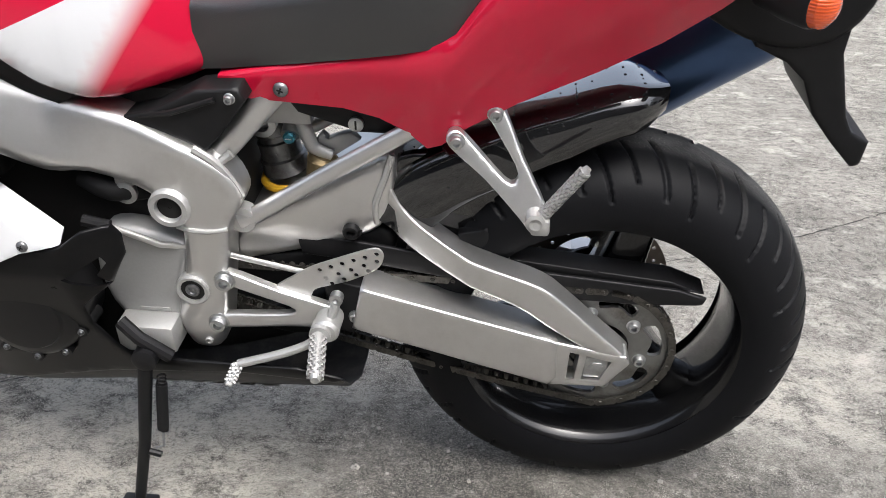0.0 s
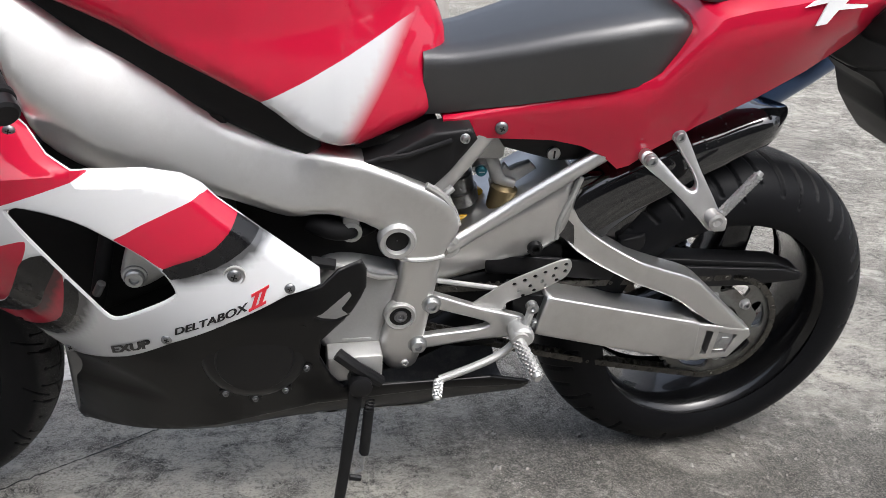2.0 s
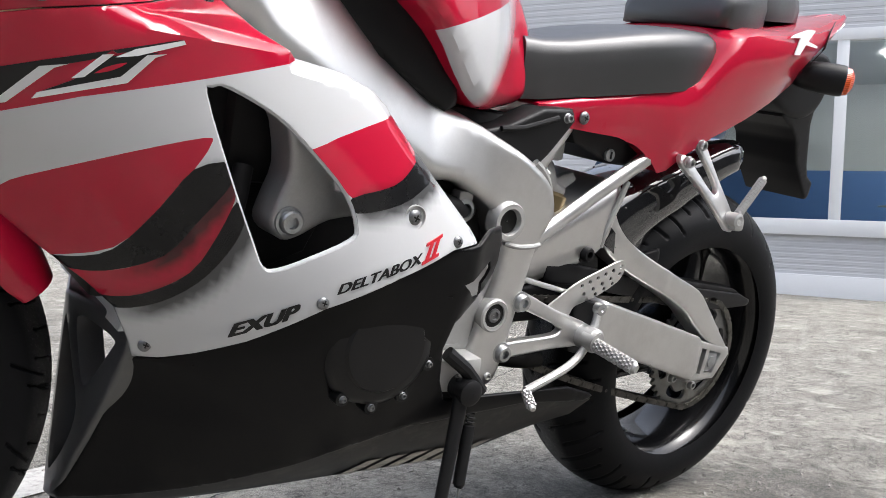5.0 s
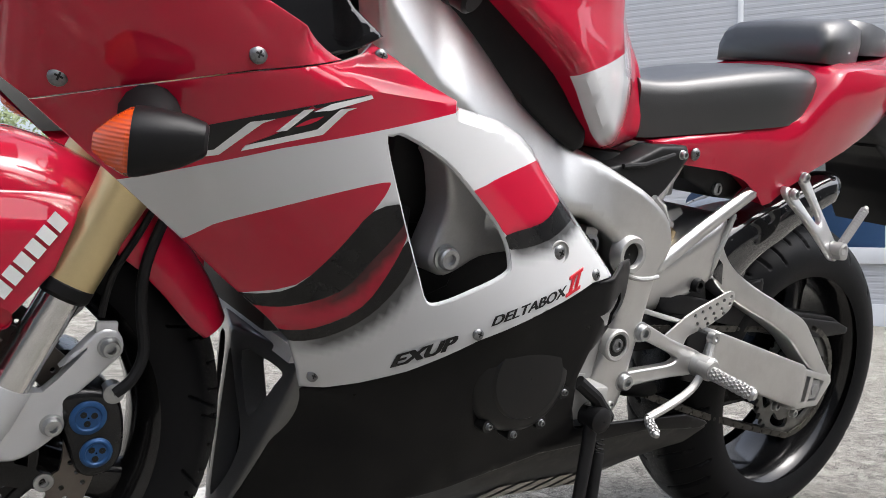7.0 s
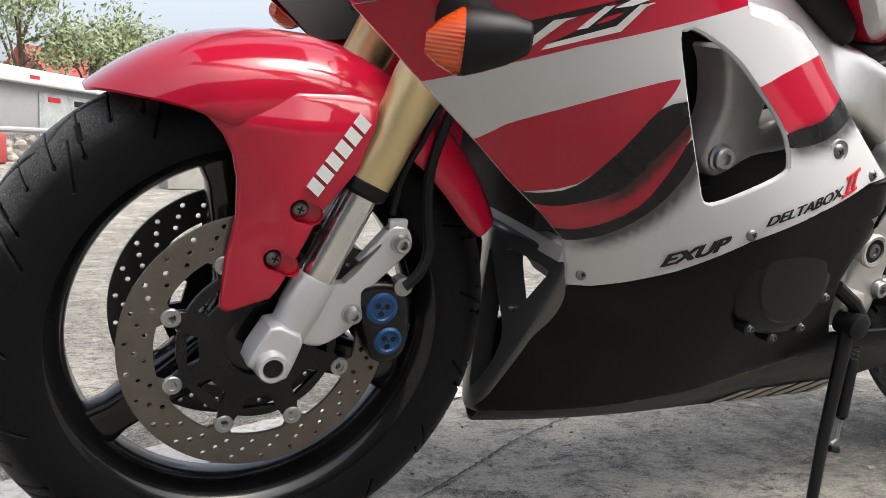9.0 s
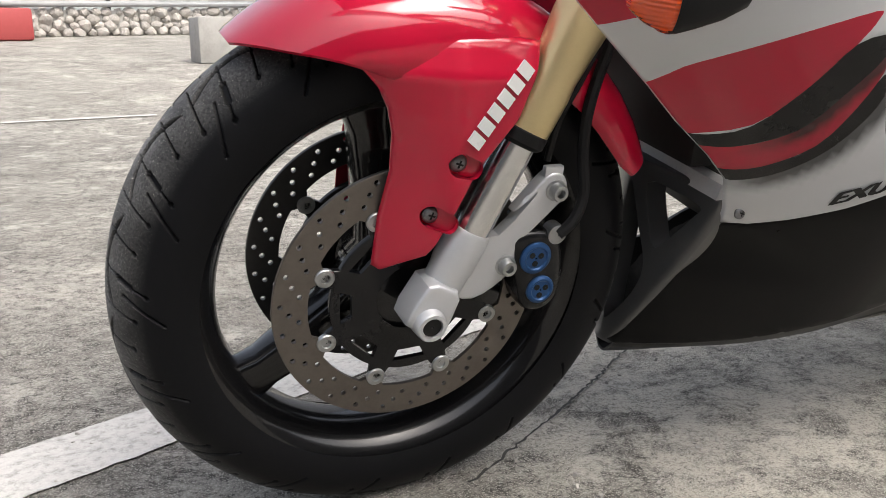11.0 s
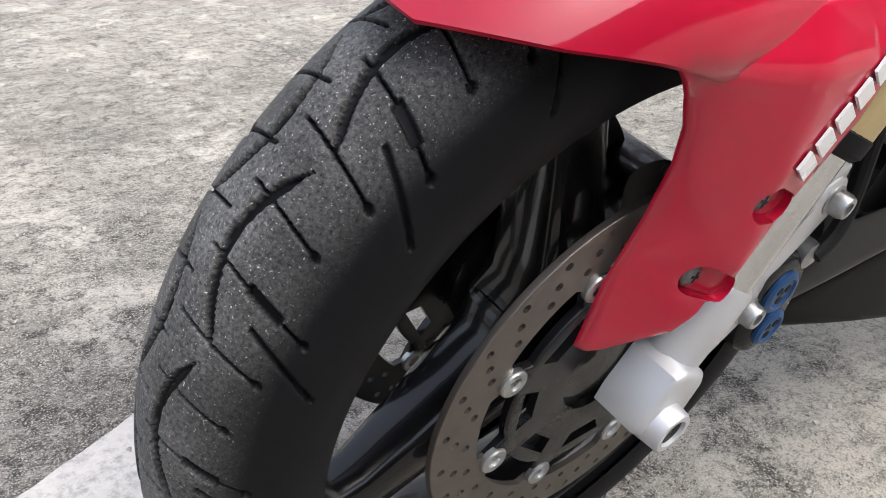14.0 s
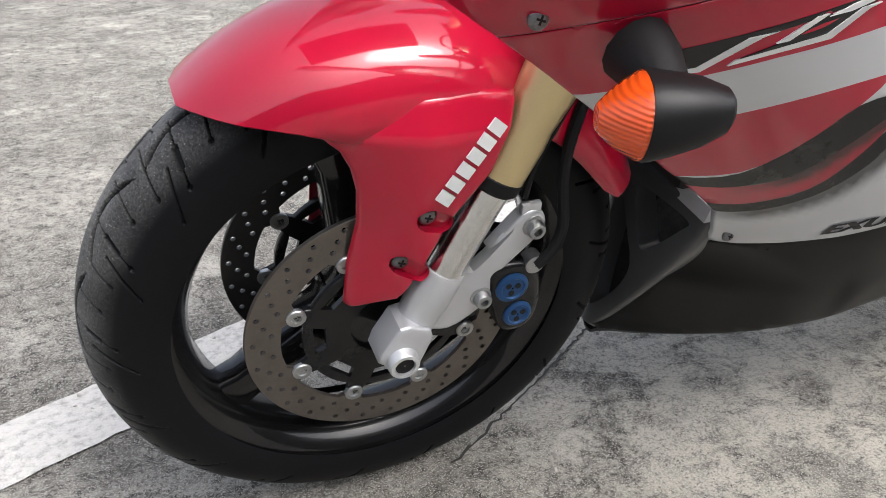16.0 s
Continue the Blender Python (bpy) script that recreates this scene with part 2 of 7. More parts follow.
def within(P, poly):
    P, A = np.atleast_2d(P), np.array(poly, float)
    B = np.roll(A, -1, 0)
    hit = np.zeros(len(P), bool)
    for a, b in zip(A, B):
        c = (a[1] > P[:, 1]) != (b[1] > P[:, 1])
        x = a[0] + (P[:, 1] - a[1]) * (b[0] - a[0]) / (b[1] - a[1] if b[1] != a[1] else 1e-12)
        hit ^= c & (P[:, 0] < x)
    return hit


def edge_distance(P, poly):
    P, A = np.atleast_2d(P), np.array(poly, float)
    best = np.full(len(P), 9.0)
    for a, b in zip(A, np.roll(A, -1, 0)):
        ab = b - a
        t = np.clip(((P - a) @ ab) / max(ab @ ab, 1e-12), 0, 1)
        best = np.minimum(best, np.hypot(*(P - a - t[:, None] * ab).T))
    return best


def circle(x, z, r, n=10, turn=0.0):
    return [(x + r * math.cos(turn + 6.28319 * i / n), z + r * math.sin(turn + 6.28319 * i / n)) for i in range(n)]


def pillow(name, outline, surface, mats, parent=bike, r=0.006, thick=0.02, holes=(), step=0.008, regions=(), airbrush=None, label="", mirror=False, inmost=None):
    """A plate seen from the side: outline in x and z, outer face at y = surface(x, z), edges rounded by r, thick metres deep.
    regions: (polygon, material index) painted on the outer face, cut into the mesh. inmost: the back reaches no further in than this."""
    f = surface if callable(surface) else (lambda x, z: surface)
    loops = [dense(outline, step)] + [dense(h, step * 0.7) for h in holes]
    pts, edges = [], []
    for lp in loops:
        k = len(pts)
        pts += lp
        edges += [(k + i, k + (i + 1) % len(lp)) for i in range(len(lp))]
    ringed = sum(len(lp) for lp in loops)
    for poly, _ in regions:
        lp = dense(poly, step)
        k = len(pts)
        pts += lp
        edges += [(k + i, k + (i + 1) % len(lp)) for i in range(len(lp))]
    A = np.array(outline)
    inner = []
    O = np.array(loops[0])
    tang = np.roll(O, -1, 0) - np.roll(O, 1, 0)
    nrm = np.stack([-tang[:, 1], tang[:, 0]], 1)
    nrm /= np.maximum(np.linalg.norm(nrm, axis=1), 1e-9)[:, None]
    area = np.sum(O[:, 0] * np.roll(O[:, 1], -1) - np.roll(O[:, 0], -1) * O[:, 1])
    nrm *= 1 if area > 0 else -1
    for q in (0.12, 0.4, 1.0):
        c = O + nrm * r * q
        inner.append(c[within(c, outline) & (edge_distance(c, outline) > r * q * 0.8)])
    gx, gz = np.meshgrid(np.arange(A[:, 0].min(), A[:, 0].max(), step), np.arange(A[:, 1].min(), A[:, 1].max(), step))
    g = np.stack([gx.ravel(), gz.ravel()], 1)
    inner.append(g[within(g, outline) & (edge_distance(g, outline) > max(r * 1.2, step * 0.4))])
    C = np.concatenate(inner)
    for h in holes:
        C = C[~within(C, h) & (edge_distance(C, h) > step * 0.35)]
    for poly, _ in regions:
        C = C[edge_distance(C, poly) > step * 0.3]
    res = delaunay_2d_cdt([Vector(p) for p in pts] + [Vector(p) for p in C.tolist()], edges, [], 0, 1e-6)
    V = np.array([(v.x, v.y) for v in res[0]])
    F = np.array([t for t in res[2] if len(t) == 3])
    mid = V[F].mean(1)
    ok = within(mid, outline)
    for h in holes:
        ok &= ~within(mid, h)
    F, mid = F[ok], mid[ok]
    d = edge_distance(V, outline)
    for h in holes:
        d = np.minimum(d, edge_distance(V, h) + r * 0.4)
    drop = np.where(d < r, r - np.sqrt(np.maximum(0, r * r - (r - d) ** 2)), 0)
    ys = np.array([f(x, z) for x, z in V])
    sgn = -1.0 if mirror else 1.0
    n = len(V)
    front = np.stack([V[:, 0], sgn * (ys + drop), V[:, 1]], 1)
    inner_y = ys + np.maximum(thick, drop + 0.001)
    if inmost is not None:
        inner_y = np.maximum(np.minimum(inner_y, inmost), ys + drop + 0.001)
    back = np.stack([V[:, 0], sgn * inner_y, V[:, 1]], 1)
    count = {}
    for t in F.tolist():
        for a, b in ((t[0], t[1]), (t[1], t[2]), (t[2], t[0])):
            count[(min(a, b), max(a, b))] = (a, b) if (min(a, b), max(a, b)) not in count else None
    rim = [e for e in count.values() if e]
    paint = np.zeros(len(F), int)
    for poly, k in regions:
        paint[within(mid, poly)] = k
    faces = F[:, ::-1].tolist() + (F + n).tolist() + [(a, b, b + n, a + n) for a, b in rim]
    me = bpy.data.meshes.new(name)
    me.from_pydata(np.concatenate([front, back]).tolist(), [], faces)
    idx = np.zeros(len(me.polygons), int)
    idx[:len(F)] = paint
    me.polygons.foreach_set("material_index", idx)
    if airbrush is not None:
        at = me.attributes.new("airbrush", 'FLOAT', 'POINT')
        val = np.clip(airbrush(V), 0, 1)
        at.data.foreach_set("value", np.concatenate([val, val]).astype(np.float32))
    me.validate()
    ob = new(name, me)
    bm = bmesh.new()
    bm.from_mesh(me)
    bmesh.ops.recalc_face_normals(bm, faces=bm.faces[:])
    bm.to_mesh(me)
    bm.free()
    return finish(ob, mats, parent, label)


def revolve(bm, profile, x, z, n=48, y0=0.0, close=False):
    """Turn a profile of (radius, y) round the line y through (x, z)."""
    rows = [[bm.verts.new((x + r * math.cos(6.2831853 * i / n), y0 + y, z + r * math.sin(6.2831853 * i / n))) for r, y in profile] for i in range(n)]
    m = len(profile)
    for i in range(n):
        for j in range(m if close else m - 1):
            bm.faces.new((rows[i][j], rows[(i + 1) % n][j], rows[(i + 1) % n][(j + 1) % m], rows[i][(j + 1) % m]))
    return rows


def lathe(name, profile, x, z, mats, parent=bike, n=48, y0=0.0, label="", caps=True, close=False):
    bm = bmesh.new()
    rows = revolve(bm, profile, x, z, n, y0, close)
    if caps and not close:
        for j in (0, -1):
            bm.faces.new([r[j] for r in rows])
    return part(name, bm, mats, parent, label)


def tube_into(bm, path, radius, n=12, squash=1.0, cap=True):
    """Sweep a round or flattened section along 3D points; radius a number or one for each point."""
    P = [Vector(p) for p in path]
    R = radius if isinstance(radius, (list, tuple)) else [radius] * len(P)
    side = None
    rings = []
    for i, p in enumerate(P):
        t = (P[min(i + 1, len(P) - 1)] - P[max(i - 1, 0)]).normalized()
        ref = Vector((0, 1, 0)) if abs(t.y) < 0.9 else Vector((1, 0, 0))
        a = t.cross(ref).normalized() if side is None else (side - t * side.dot(t)).normalized()
        side = a
        b = t.cross(a)
        rings.append([bm.verts.new(p + a * R[i] * math.cos(6.28319 * k / n) + b * R[i] * squash * math.sin(6.28319 * k / n)) for k in range(n)])
    for i in range(len(rings) - 1):
        for k in range(n):
            bm.faces.new((rings[i][k], rings[i][(k + 1) % n], rings[i + 1][(k + 1) % n], rings[i + 1][k]))
    if cap:
        bm.faces.new(rings[0][::-1])
        bm.faces.new(rings[-1])
    return rings


def tube(name, path, radius, mats, parent=bike, n=12, squash=1.0, label=""):
    bm = bmesh.new()
    tube_into(bm, path, radius, n, squash)
    return part(name, bm, mats, parent, label)


def loft(name, rings, mats, parent=bike, label="", caps=True, closed=True, angle=40, paint=None):
    bm = bmesh.new()
    vs = [[bm.verts.new(p) for p in ring] for ring in rings]
    m = len(vs[0])
    for i in range(len(vs) - 1):
        for k in range(m if closed else m - 1):
            f = bm.faces.new((vs[i][k], vs[i][(k + 1) % m], vs[i + 1][(k + 1) % m], vs[i + 1][k]))
            if paint:
                f.material_index = paint(f.calc_center_median())
    if caps and closed:
        bm.faces.new(vs[0][::-1])
        bm.faces.new(vs[-1])
    return part(name, bm, mats, parent, label, angle)


def block_into(bm, lo, hi, bevel=0.0, m=None):
    r = bmesh.ops.create_cube(bm, size=1)
    vs = r["verts"]
    for v in vs:
        v.co = Vector([(a + b) / 2 + c * (b - a) for a, b, c in zip(lo, hi, v.co)])
    if bevel:
        es = list({e for v in vs for e in v.link_edges})
        g = bmesh.ops.bevel(bm, geom=es, offset=bevel, segments=2, affect='EDGES', profile=0.5)
        vs = list({v for f in g["faces"] for v in f.verts} | {v for v in vs if v.is_valid})
    if m is not None:
        for v in vs:
            v.co = m @ v.co
    return vs


def block(name, lo, hi, mats, parent=bike, bevel=0.003, label="", m=None):
    bm = bmesh.new()
    block_into(bm, lo, hi, bevel, m)
    return part(name, bm, mats, parent, label)


def bolt(x, y, z, r, mats=None, parent=bike, height=0.006, label="", name="bolt", socket=True):
    """A round-headed bolt facing the left side, with a hexagon socket and a washer."""
    bm = bmesh.new()
    rows = revolve(bm, [(r * 1.25, 0.004), (r * 1.25, 0.001), (r * 1.02, 0.0), (r, -height * 0.7), (r * 0.85, -height), (r * 0.5, -height * (1.0 if socket else 1.08))], x, z, 18, y)
    inner = [row[-1] for row in rows]
    if socket:
        low = [bm.verts.new(v.co + Vector((0, height * 0.75, 0))) for v in inner]
        for i in range(18):
            bm.faces.new((inner[i], inner[(i + 1) % 18], low[(i + 1) % 18], low[i]))
        bm.faces.new(low)
    else:
        bm.faces.new(inner)
    bm.faces.new([row[0] for row in rows])
    return part(name, bm, mats or STEEL, parent, label)


def screw(x, y, z, r, mats=None, parent=bike, tilt=(0, 0), label="", cross=True):
    """A domed cross-head screw, tilted with the panel."""
    bm = bmesh.new()
    prof = [(r * 1.15, 0.002), (r * 1.15, 0.0), (r, -r * 0.18), (r * 0.75, -r * 0.36), (r * 0.4, -r * 0.45), (0.0004, -r * 0.47)]
    revolve(bm, prof, 0, 0, 20)
    me_m = Matrix.Translation((x, y, z)) @ pose(0, 0, 0, tilt[0], 0, tilt[1])
    for v in bm.verts:
        v.co = me_m @ v.co
    ob = part("screw", bm, mats or SCREW, parent, label)
    if cross:
        b2 = bmesh.new()
        for a, b in ((0.5, 0.12), (0.12, 0.5)):
            block_into(b2, (-r * a, -r * 0.50, -r * b), (r * a, -r * 0.2, r * b))
        for v in b2.verts:
            v.co = me_m @ pose(0, 0, 0, 0, 20, 0) @ v.co
        part("slot", b2, DARK, ob)
    return ob


# ---- wheels and tyres ----
AXLE_F, AXLE_R = (-1.4025, 0.301), (0.010, 0.3145)


def front_grooves(phi, s):
    """Depth of the tread grooves: arcs beside the crown, thin sipes that end in dots, and faint shoulder arcs."""
    pitch = 2 * np.pi / 17
    g = np.zeros_like(phi)

    def dot(t, v, at):
        return np.clip((0.0030 - np.hypot(t - at, (np.minimum(v, 1 - v)) * pitch * 0.28)) / 0.0008, 0, 1)

    for sgn, shift in ((1, 0.0), (-1, 0.5)):
        t = s * sgn
        u = ((phi / pitch) + shift) % 1.0
        path = 0.009 + 0.020 * np.abs(2 * u - 0.92) ** 1.8
        wide = 0.0034 * np.clip(np.minimum(u - 0.03, 0.95 - u) / 0.12, 0.25, 1)
        g = np.maximum(g, np.where((u > 0.03) & (u < 0.95) & (t > 0), np.clip((wide - np.abs(t - path)) / 0.0009, 0, 1), 0))
        lean = 0.05 * (t / 0.07) + 0.14 * np.maximum(0, t / 0.07) ** 2
        for k, end in ((0, 0.054), (1, 0.066), (2, 0.048)):
            v = ((phi / pitch) + shift + k / 3 + 0.12 - lean) % 1.0
            dist = np.minimum(v, 1 - v) * pitch * 0.28
            w = np.where((k == 1) & (t > 0.031) & (t < 0.051), 0.0036, 0.0012)
            g = np.maximum(g, np.where((t > 0.002) & (t < end), np.clip((w - dist) / 0.0007, 0, 1), 0))
            g = np.maximum(g, dot(t, v, end))
        v = ((phi / pitch) + shift + 0.36 - lean * 1.5) % 1.0
        dist = np.minimum(v, 1 - v) * pitch * 0.28
        g = np.maximum(g, np.where((t > 0.040) & (t < 0.084), np.clip((0.0022 - dist) / 0.0012, 0, 0.75), 0))
    return g


def rear_grooves(phi, s):
    pitch = 2 * np.pi / 15
    g = np.zeros_like(phi)
    for sgn, shift in ((1, 0.0), (-1, 0.5)):
        t = s * sgn
        for k, (a, b, w) in enumerate(((0.012, 0.104, 0.0040), (0.040, 0.118, 0.0028), (0.02, 0.088, 0.0026))):
            v = ((phi / pitch) + shift + k / 3 + 4.5 * t - 14 * t * t) % 1.0
            dist = np.minimum(v, 1 - v) * pitch * 0.28
            g = np.maximum(g, np.where((t > a) & (t < b), np.clip((w - dist) / 0.0009, 0, 1), 0))
    return g


def tyre(name, axle, core, rise, half, bead, groove, turns, across, parent, label, scuffed):
    psi = np.linspace(-radians(112), radians(112), across)
    r0, y0 = core + rise * np.cos(psi), half * np.sin(psi)
    s = np.concatenate([[0], np.cumsum(np.hypot(np.diff(r0), np.diff(y0)))])
    s -= s[-1] / 2
    phi = np.linspace(0, 2 * np.pi, turns, endpoint=False)
    PH, S = np.meshgrid(phi, s, indexing="ij")
    g = groove(PH, S)
    R = r0[None, :] - g * 0.0042 * np.cos(psi)[None, :]
    Y = y0[None, :] - g * 0.0042 * np.sin(psi)[None, :]
    V = np.stack([axle[0] + R * np.cos(PH), Y, axle[1] + R * np.sin(PH)], -1).reshape(-1, 3)
    i, j = np.meshgrid(np.arange(turns), np.arange(across - 1), indexing="ij")
    a = i * across + j
    b = ((i + 1) % turns) * across + j
    F = np.stack([a, b, b + 1, a + 1], -1).reshape(-1, 4)
    me = bpy.data.meshes.new(name)
    me.vertices.add(len(V))
    me.vertices.foreach_set("co", V.ravel())
    me.loops.add(F.size)
    me.loops.foreach_set("vertex_index", F.ravel().astype(np.int32))
    me.polygons.add(len(F))
    me.polygons.foreach_set("loop_start", np.arange(0, F.size, 4, dtype=np.int32))
    me.update()
    at = me.attributes.new("scuff", 'FLOAT', 'POINT')
    sc = np.clip(1.25 - np.abs(S) / scuffed, 0, 1) * (1 - np.clip(g * 1.6, 0, 1))
    at.data.foreach_set("value", sc.ravel().astype(np.float32))
    me.validate()
    return finish(new(name, me), TYRE, parent, label, 60)


def rim(axle, half, flange, parent):
    """The cast rim barrel with rolled edges."""
    f, h = flange, half
    prof = [(f - 0.004, -h), (f, -h + 0.003), (f - 0.002, -h + 0.008), (f - 0.012, -h + 0.012), (f - 0.019, -h + 0.022), (f - 0.026, -h * 0.35), (f - 0.026, h * 0.35),
            (f - 0.019, h - 0.022), (f - 0.012, h - 0.012), (f - 0.002, h - 0.008), (f, h - 0.003), (f - 0.004, h),
            (f - 0.010, h - 0.003), (f - 0.019, h - 0.011), (f - 0.027, h - 0.022), (f - 0.033, h * 0.33), (f - 0.033, -h * 0.33), (f - 0.027, -h + 0.022), (f - 0.019, -h + 0.011), (f - 0.010, -h + 0.003)]
    return lathe("rim", prof, *axle, WHEEL, parent, 96, close=True, caps=False)


def spoke(axle, angle, r0, r1, w0, w1, d0, d1, parent):
    """A hollow cast spoke: a rounded box that narrows from hub to rim, with flared feet."""
    rings = []
    c, s = math.cos(radians(angle)), math.sin(radians(angle))
    for t in (0, 0.12, 0.3, 0.6, 0.85, 0.95, 1.0):
        r = r0 + (r1 - r0) * t
        w = (w0 + (w1 - w0) * t) * (1 + 0.5 * max(0, 0.12 - t) / 0.12 + 0.55 * max(0, t - 0.83) / 0.17)
        d = d0 + (d1 - d0) * t
        ring = []
        for k in range(16):
            a = 6.28319 * k / 16
            u = math.copysign(abs(math.cos(a)) ** 0.55, math.cos(a)) * w / 2
            y = math.copysign(abs(math.sin(a)) ** 0.55, math.sin(a)) * d / 2
            ring.append((axle[0] + c * r - s * u, y, axle[1] + s * r + c * u))
        rings.append(ring)
    return loft("spoke", rings, WHEEL, parent)


def brake_disc(axle, y, R, rin, mats, carrier_mat, parent, buttons, turn, holes_per, label):
    ax, az = axle
    holes = []
    for i in range(holes_per):
        for k in range(3):
            a = 6.28319 * (i + 0.33 * k) / holes_per + turn
            holes.append(circle(ax + (R - 0.0085 - 0.0095 * k) * math.cos(a), az + (R - 0.0085 - 0.0095 * k) * math.sin(a), 0.0031, 8))
    inner = []
    for i in range(buttons * 12):
        a = turn + 6.28319 * i / (buttons * 12)
        inner.append((ax + (rin - 0.008 * (1 if i % 12 in (0, 1, 11) else 0)) * math.cos(a), az + (rin - 0.008 * (1 if i % 12 in (0, 1, 11) else 0)) * math.sin(a)))
    disc = pillow("brake_disc", circle(ax, az, R, 96), y, mats, parent, 0.0008, 0.005, [inner] + holes, 0.011, label=label)
    out = []
    for i in range(buttons * 12):
        a = turn + 6.28319 * i / (buttons * 12)
        r = rin - (0.006 if i % 12 in (0, 1, 11) else 0.023)
        out.append((ax + r * math.cos(a), az + r * math.sin(a)))
    slots = []
    for i in range(buttons):
        a0 = turn + 6.28319 * (i + 0.5) / buttons
        slots.append([(ax + r * math.cos(a0 + b), az + r * math.sin(a0 + b)) for r, b in ((rin - 0.046, -0.20), (rin - 0.032, -0.24), (rin - 0.032, 0.24), (rin - 0.046, 0.20))])
    pillow("disc_carrier", out, y - 0.001, carrier_mat, disc, 0.002, 0.007, slots + [circle(ax, az, rin - 0.074, 24)], 0.012)
    for i in range(buttons):
        a = turn + 6.28319 * i / buttons
        bx, bz = ax + (rin - 0.011) * math.cos(a), az + (rin - 0.011) * math.sin(a)
        lathe("disc_button", [(0.0105, 0.002), (0.0105, -0.002), (0.0095, -0.0032), (0.0055, -0.0032), (0.005, -0.001), (0.0005, -0.001)], bx, bz, STEEL, disc, 20, y, caps=False)
    return disc


front_wheel = new("front_wheel")
front_wheel.parent = bike
tyre("tyre", AXLE_F, 0.240, 0.060, 0.060, (0.226, 0.047), front_grooves, 1900, 170, front_wheel, "worn front tyre with a dusty treaded crown", 0.052)
rim(AXLE_F, 0.050, 0.229, front_wheel)
lathe("hub", [(0.030, -0.062), (0.047, -0.060), (0.050, -0.045), (0.036, -0.034), (0.034, 0.034), (0.050, 0.045), (0.047, 0.060), (0.030, 0.062)], *AXLE_F, WHEEL, front_wheel)
for ang in (101, 215, 338):
    spoke(AXLE_F, ang, 0.028, 0.201, 0.070, 0.036, 0.075, 0.040, front_wheel)
brake_disc(AXLE_F, -0.0665, 0.149, 0.112, DISC, BLACK_PAINT, front_wheel, 8, radians(25), 26, "brown-grey drilled front brake disc")
# far disc: its shade is put into the colour
brake_disc(AXLE_F, 0.062, 0.149, 0.112, SHADED_DISC, BLACK_PAINT, front_wheel, 8, radians(8), 26, "far drilled front brake disc with shade in its colour")

rear_wheel = new("rear_wheel")
rear_wheel.parent = bike
tyre("tyre", AXLE_R, 0.235, 0.076, 0.095, (0.228, 0.078), rear_grooves, 700, 120, rear_wheel, "wide worn rear tyre", 0.03)
rim(AXLE_R, 0.082, 0.229, rear_wheel)
lathe("hub", [(0.035, -0.085), (0.060, -0.082), (0.064, -0.06), (0.05, -0.045), (0.046, 0.05), (0.06, 0.07), (0.05, 0.085)], *AXLE_R, WHEEL, rear_wheel)
for ang in (76, 196, 316):
    spoke(AXLE_R, ang, 0.035, 0.201, 0.085, 0.050, 0.11, 0.055, rear_wheel)
brake_disc(AXLE_R, 0.088, 0.122, 0.082, DISC, BLACK_PAINT, rear_wheel, 5, 0.3, 20, "drilled rear brake disc")

# sprocket with lightening slots and teeth
ax, az = AXLE_R
teeth = []
for i in range(43 * 4):
    a = 6.28319 * i / (43 * 4)
    teeth.append((ax + (0.112 if i % 4 in (0, 1) else 0.105) * math.cos(a), az + (0.112 if i % 4 in (0, 1) else 0.105) * math.sin(a)))
slots = []
for i in range(6):
    a0 = radians(60 * i + 14)
    slots.append(curve([(ax + r * math.cos(a0 + b), az + r * math.sin(a0 + b)) for r, b in ((0.074, -0.34), (0.092, -0.30), (0.094, 0.0), (0.092, 0.30), (0.074, 0.34), (0.080, 0.0))], 3))
sprocket = pillow("sprocket", teeth, -0.088, SPROCKET, rear_wheel, 0.001, 0.007, slots + [circle(ax, az, 0.046, 24)], 0.012, label="greasy steel rear sprocket")
for i in range(6):
    a = radians(60 * i + 44)
    bolt(ax + 0.066 * math.cos(a), -0.089, az + 0.066 * math.sin(a), 0.0085, STEEL, sprocket, 0.008, name="sprocket_nut")
lathe("sprocket_carrier", [(0.062, -0.082), (0.060, -0.074), (0.045, -0.06)], ax, az, WHEEL, rear_wheel, 36)


# ---- frame, swingarm and engine ----
def frame_y(x, z):
    """The spar's upper half rolls inwards under the tank, its lower half tucks in behind the fairing."""
    y = -0.150 - 0.040 * min(1, max(0, (-0.62 - x) / 0.3))
    mid = float(np.interp(x, [-1.06, -0.96, -0.88, -0.80, -0.72, -0.65, -0.55], [0.872, 0.775, 0.735, 0.690, 0.655, 0.640, 0.60]))
    up = z - mid
    fade = min(1, max(0, (-0.56 - x) / 0.16)) * min(1, max(0, (z - 0.56) / 0.06))
    return y + fade * (0.34 * max(0, up + 0.030) + 1.3 * max(0, up + 0.030) ** 2 + 0.20 * max(0, -up - 0.045))


spar = curve([(-1.085, 0.935), (-1.024, 0.908), (-0.965, 0.868), (-0.889, 0.818), (-0.804, 0.745), (-0.715, 0.706), (-0.63, 0.680), (-0.54, 0.642), (-0.497, 0.612), (-0.481, 0.575),
              (-0.489, 0.55), (-0.503, 0.522), (-0.514, 0.45), (-0.525, 0.378), (-0.536, 0.325), (-0.560, 0.312), (-0.586, 0.322), (-0.598, 0.372), (-0.578, 0.44), (-0.569, 0.50), (-0.573, 0.535), (-0.605, 0.574),
              (-0.673, 0.604), (-0.729, 0.607), (-0.80, 0.640), (-0.861, 0.664), (-0.959, 0.690), (-1.022, 0.735), (-1.042, 0.800), (-1.056, 0.861), (-1.075, 0.90)], 3)
chassis = new("frame")
chassis.parent = bike
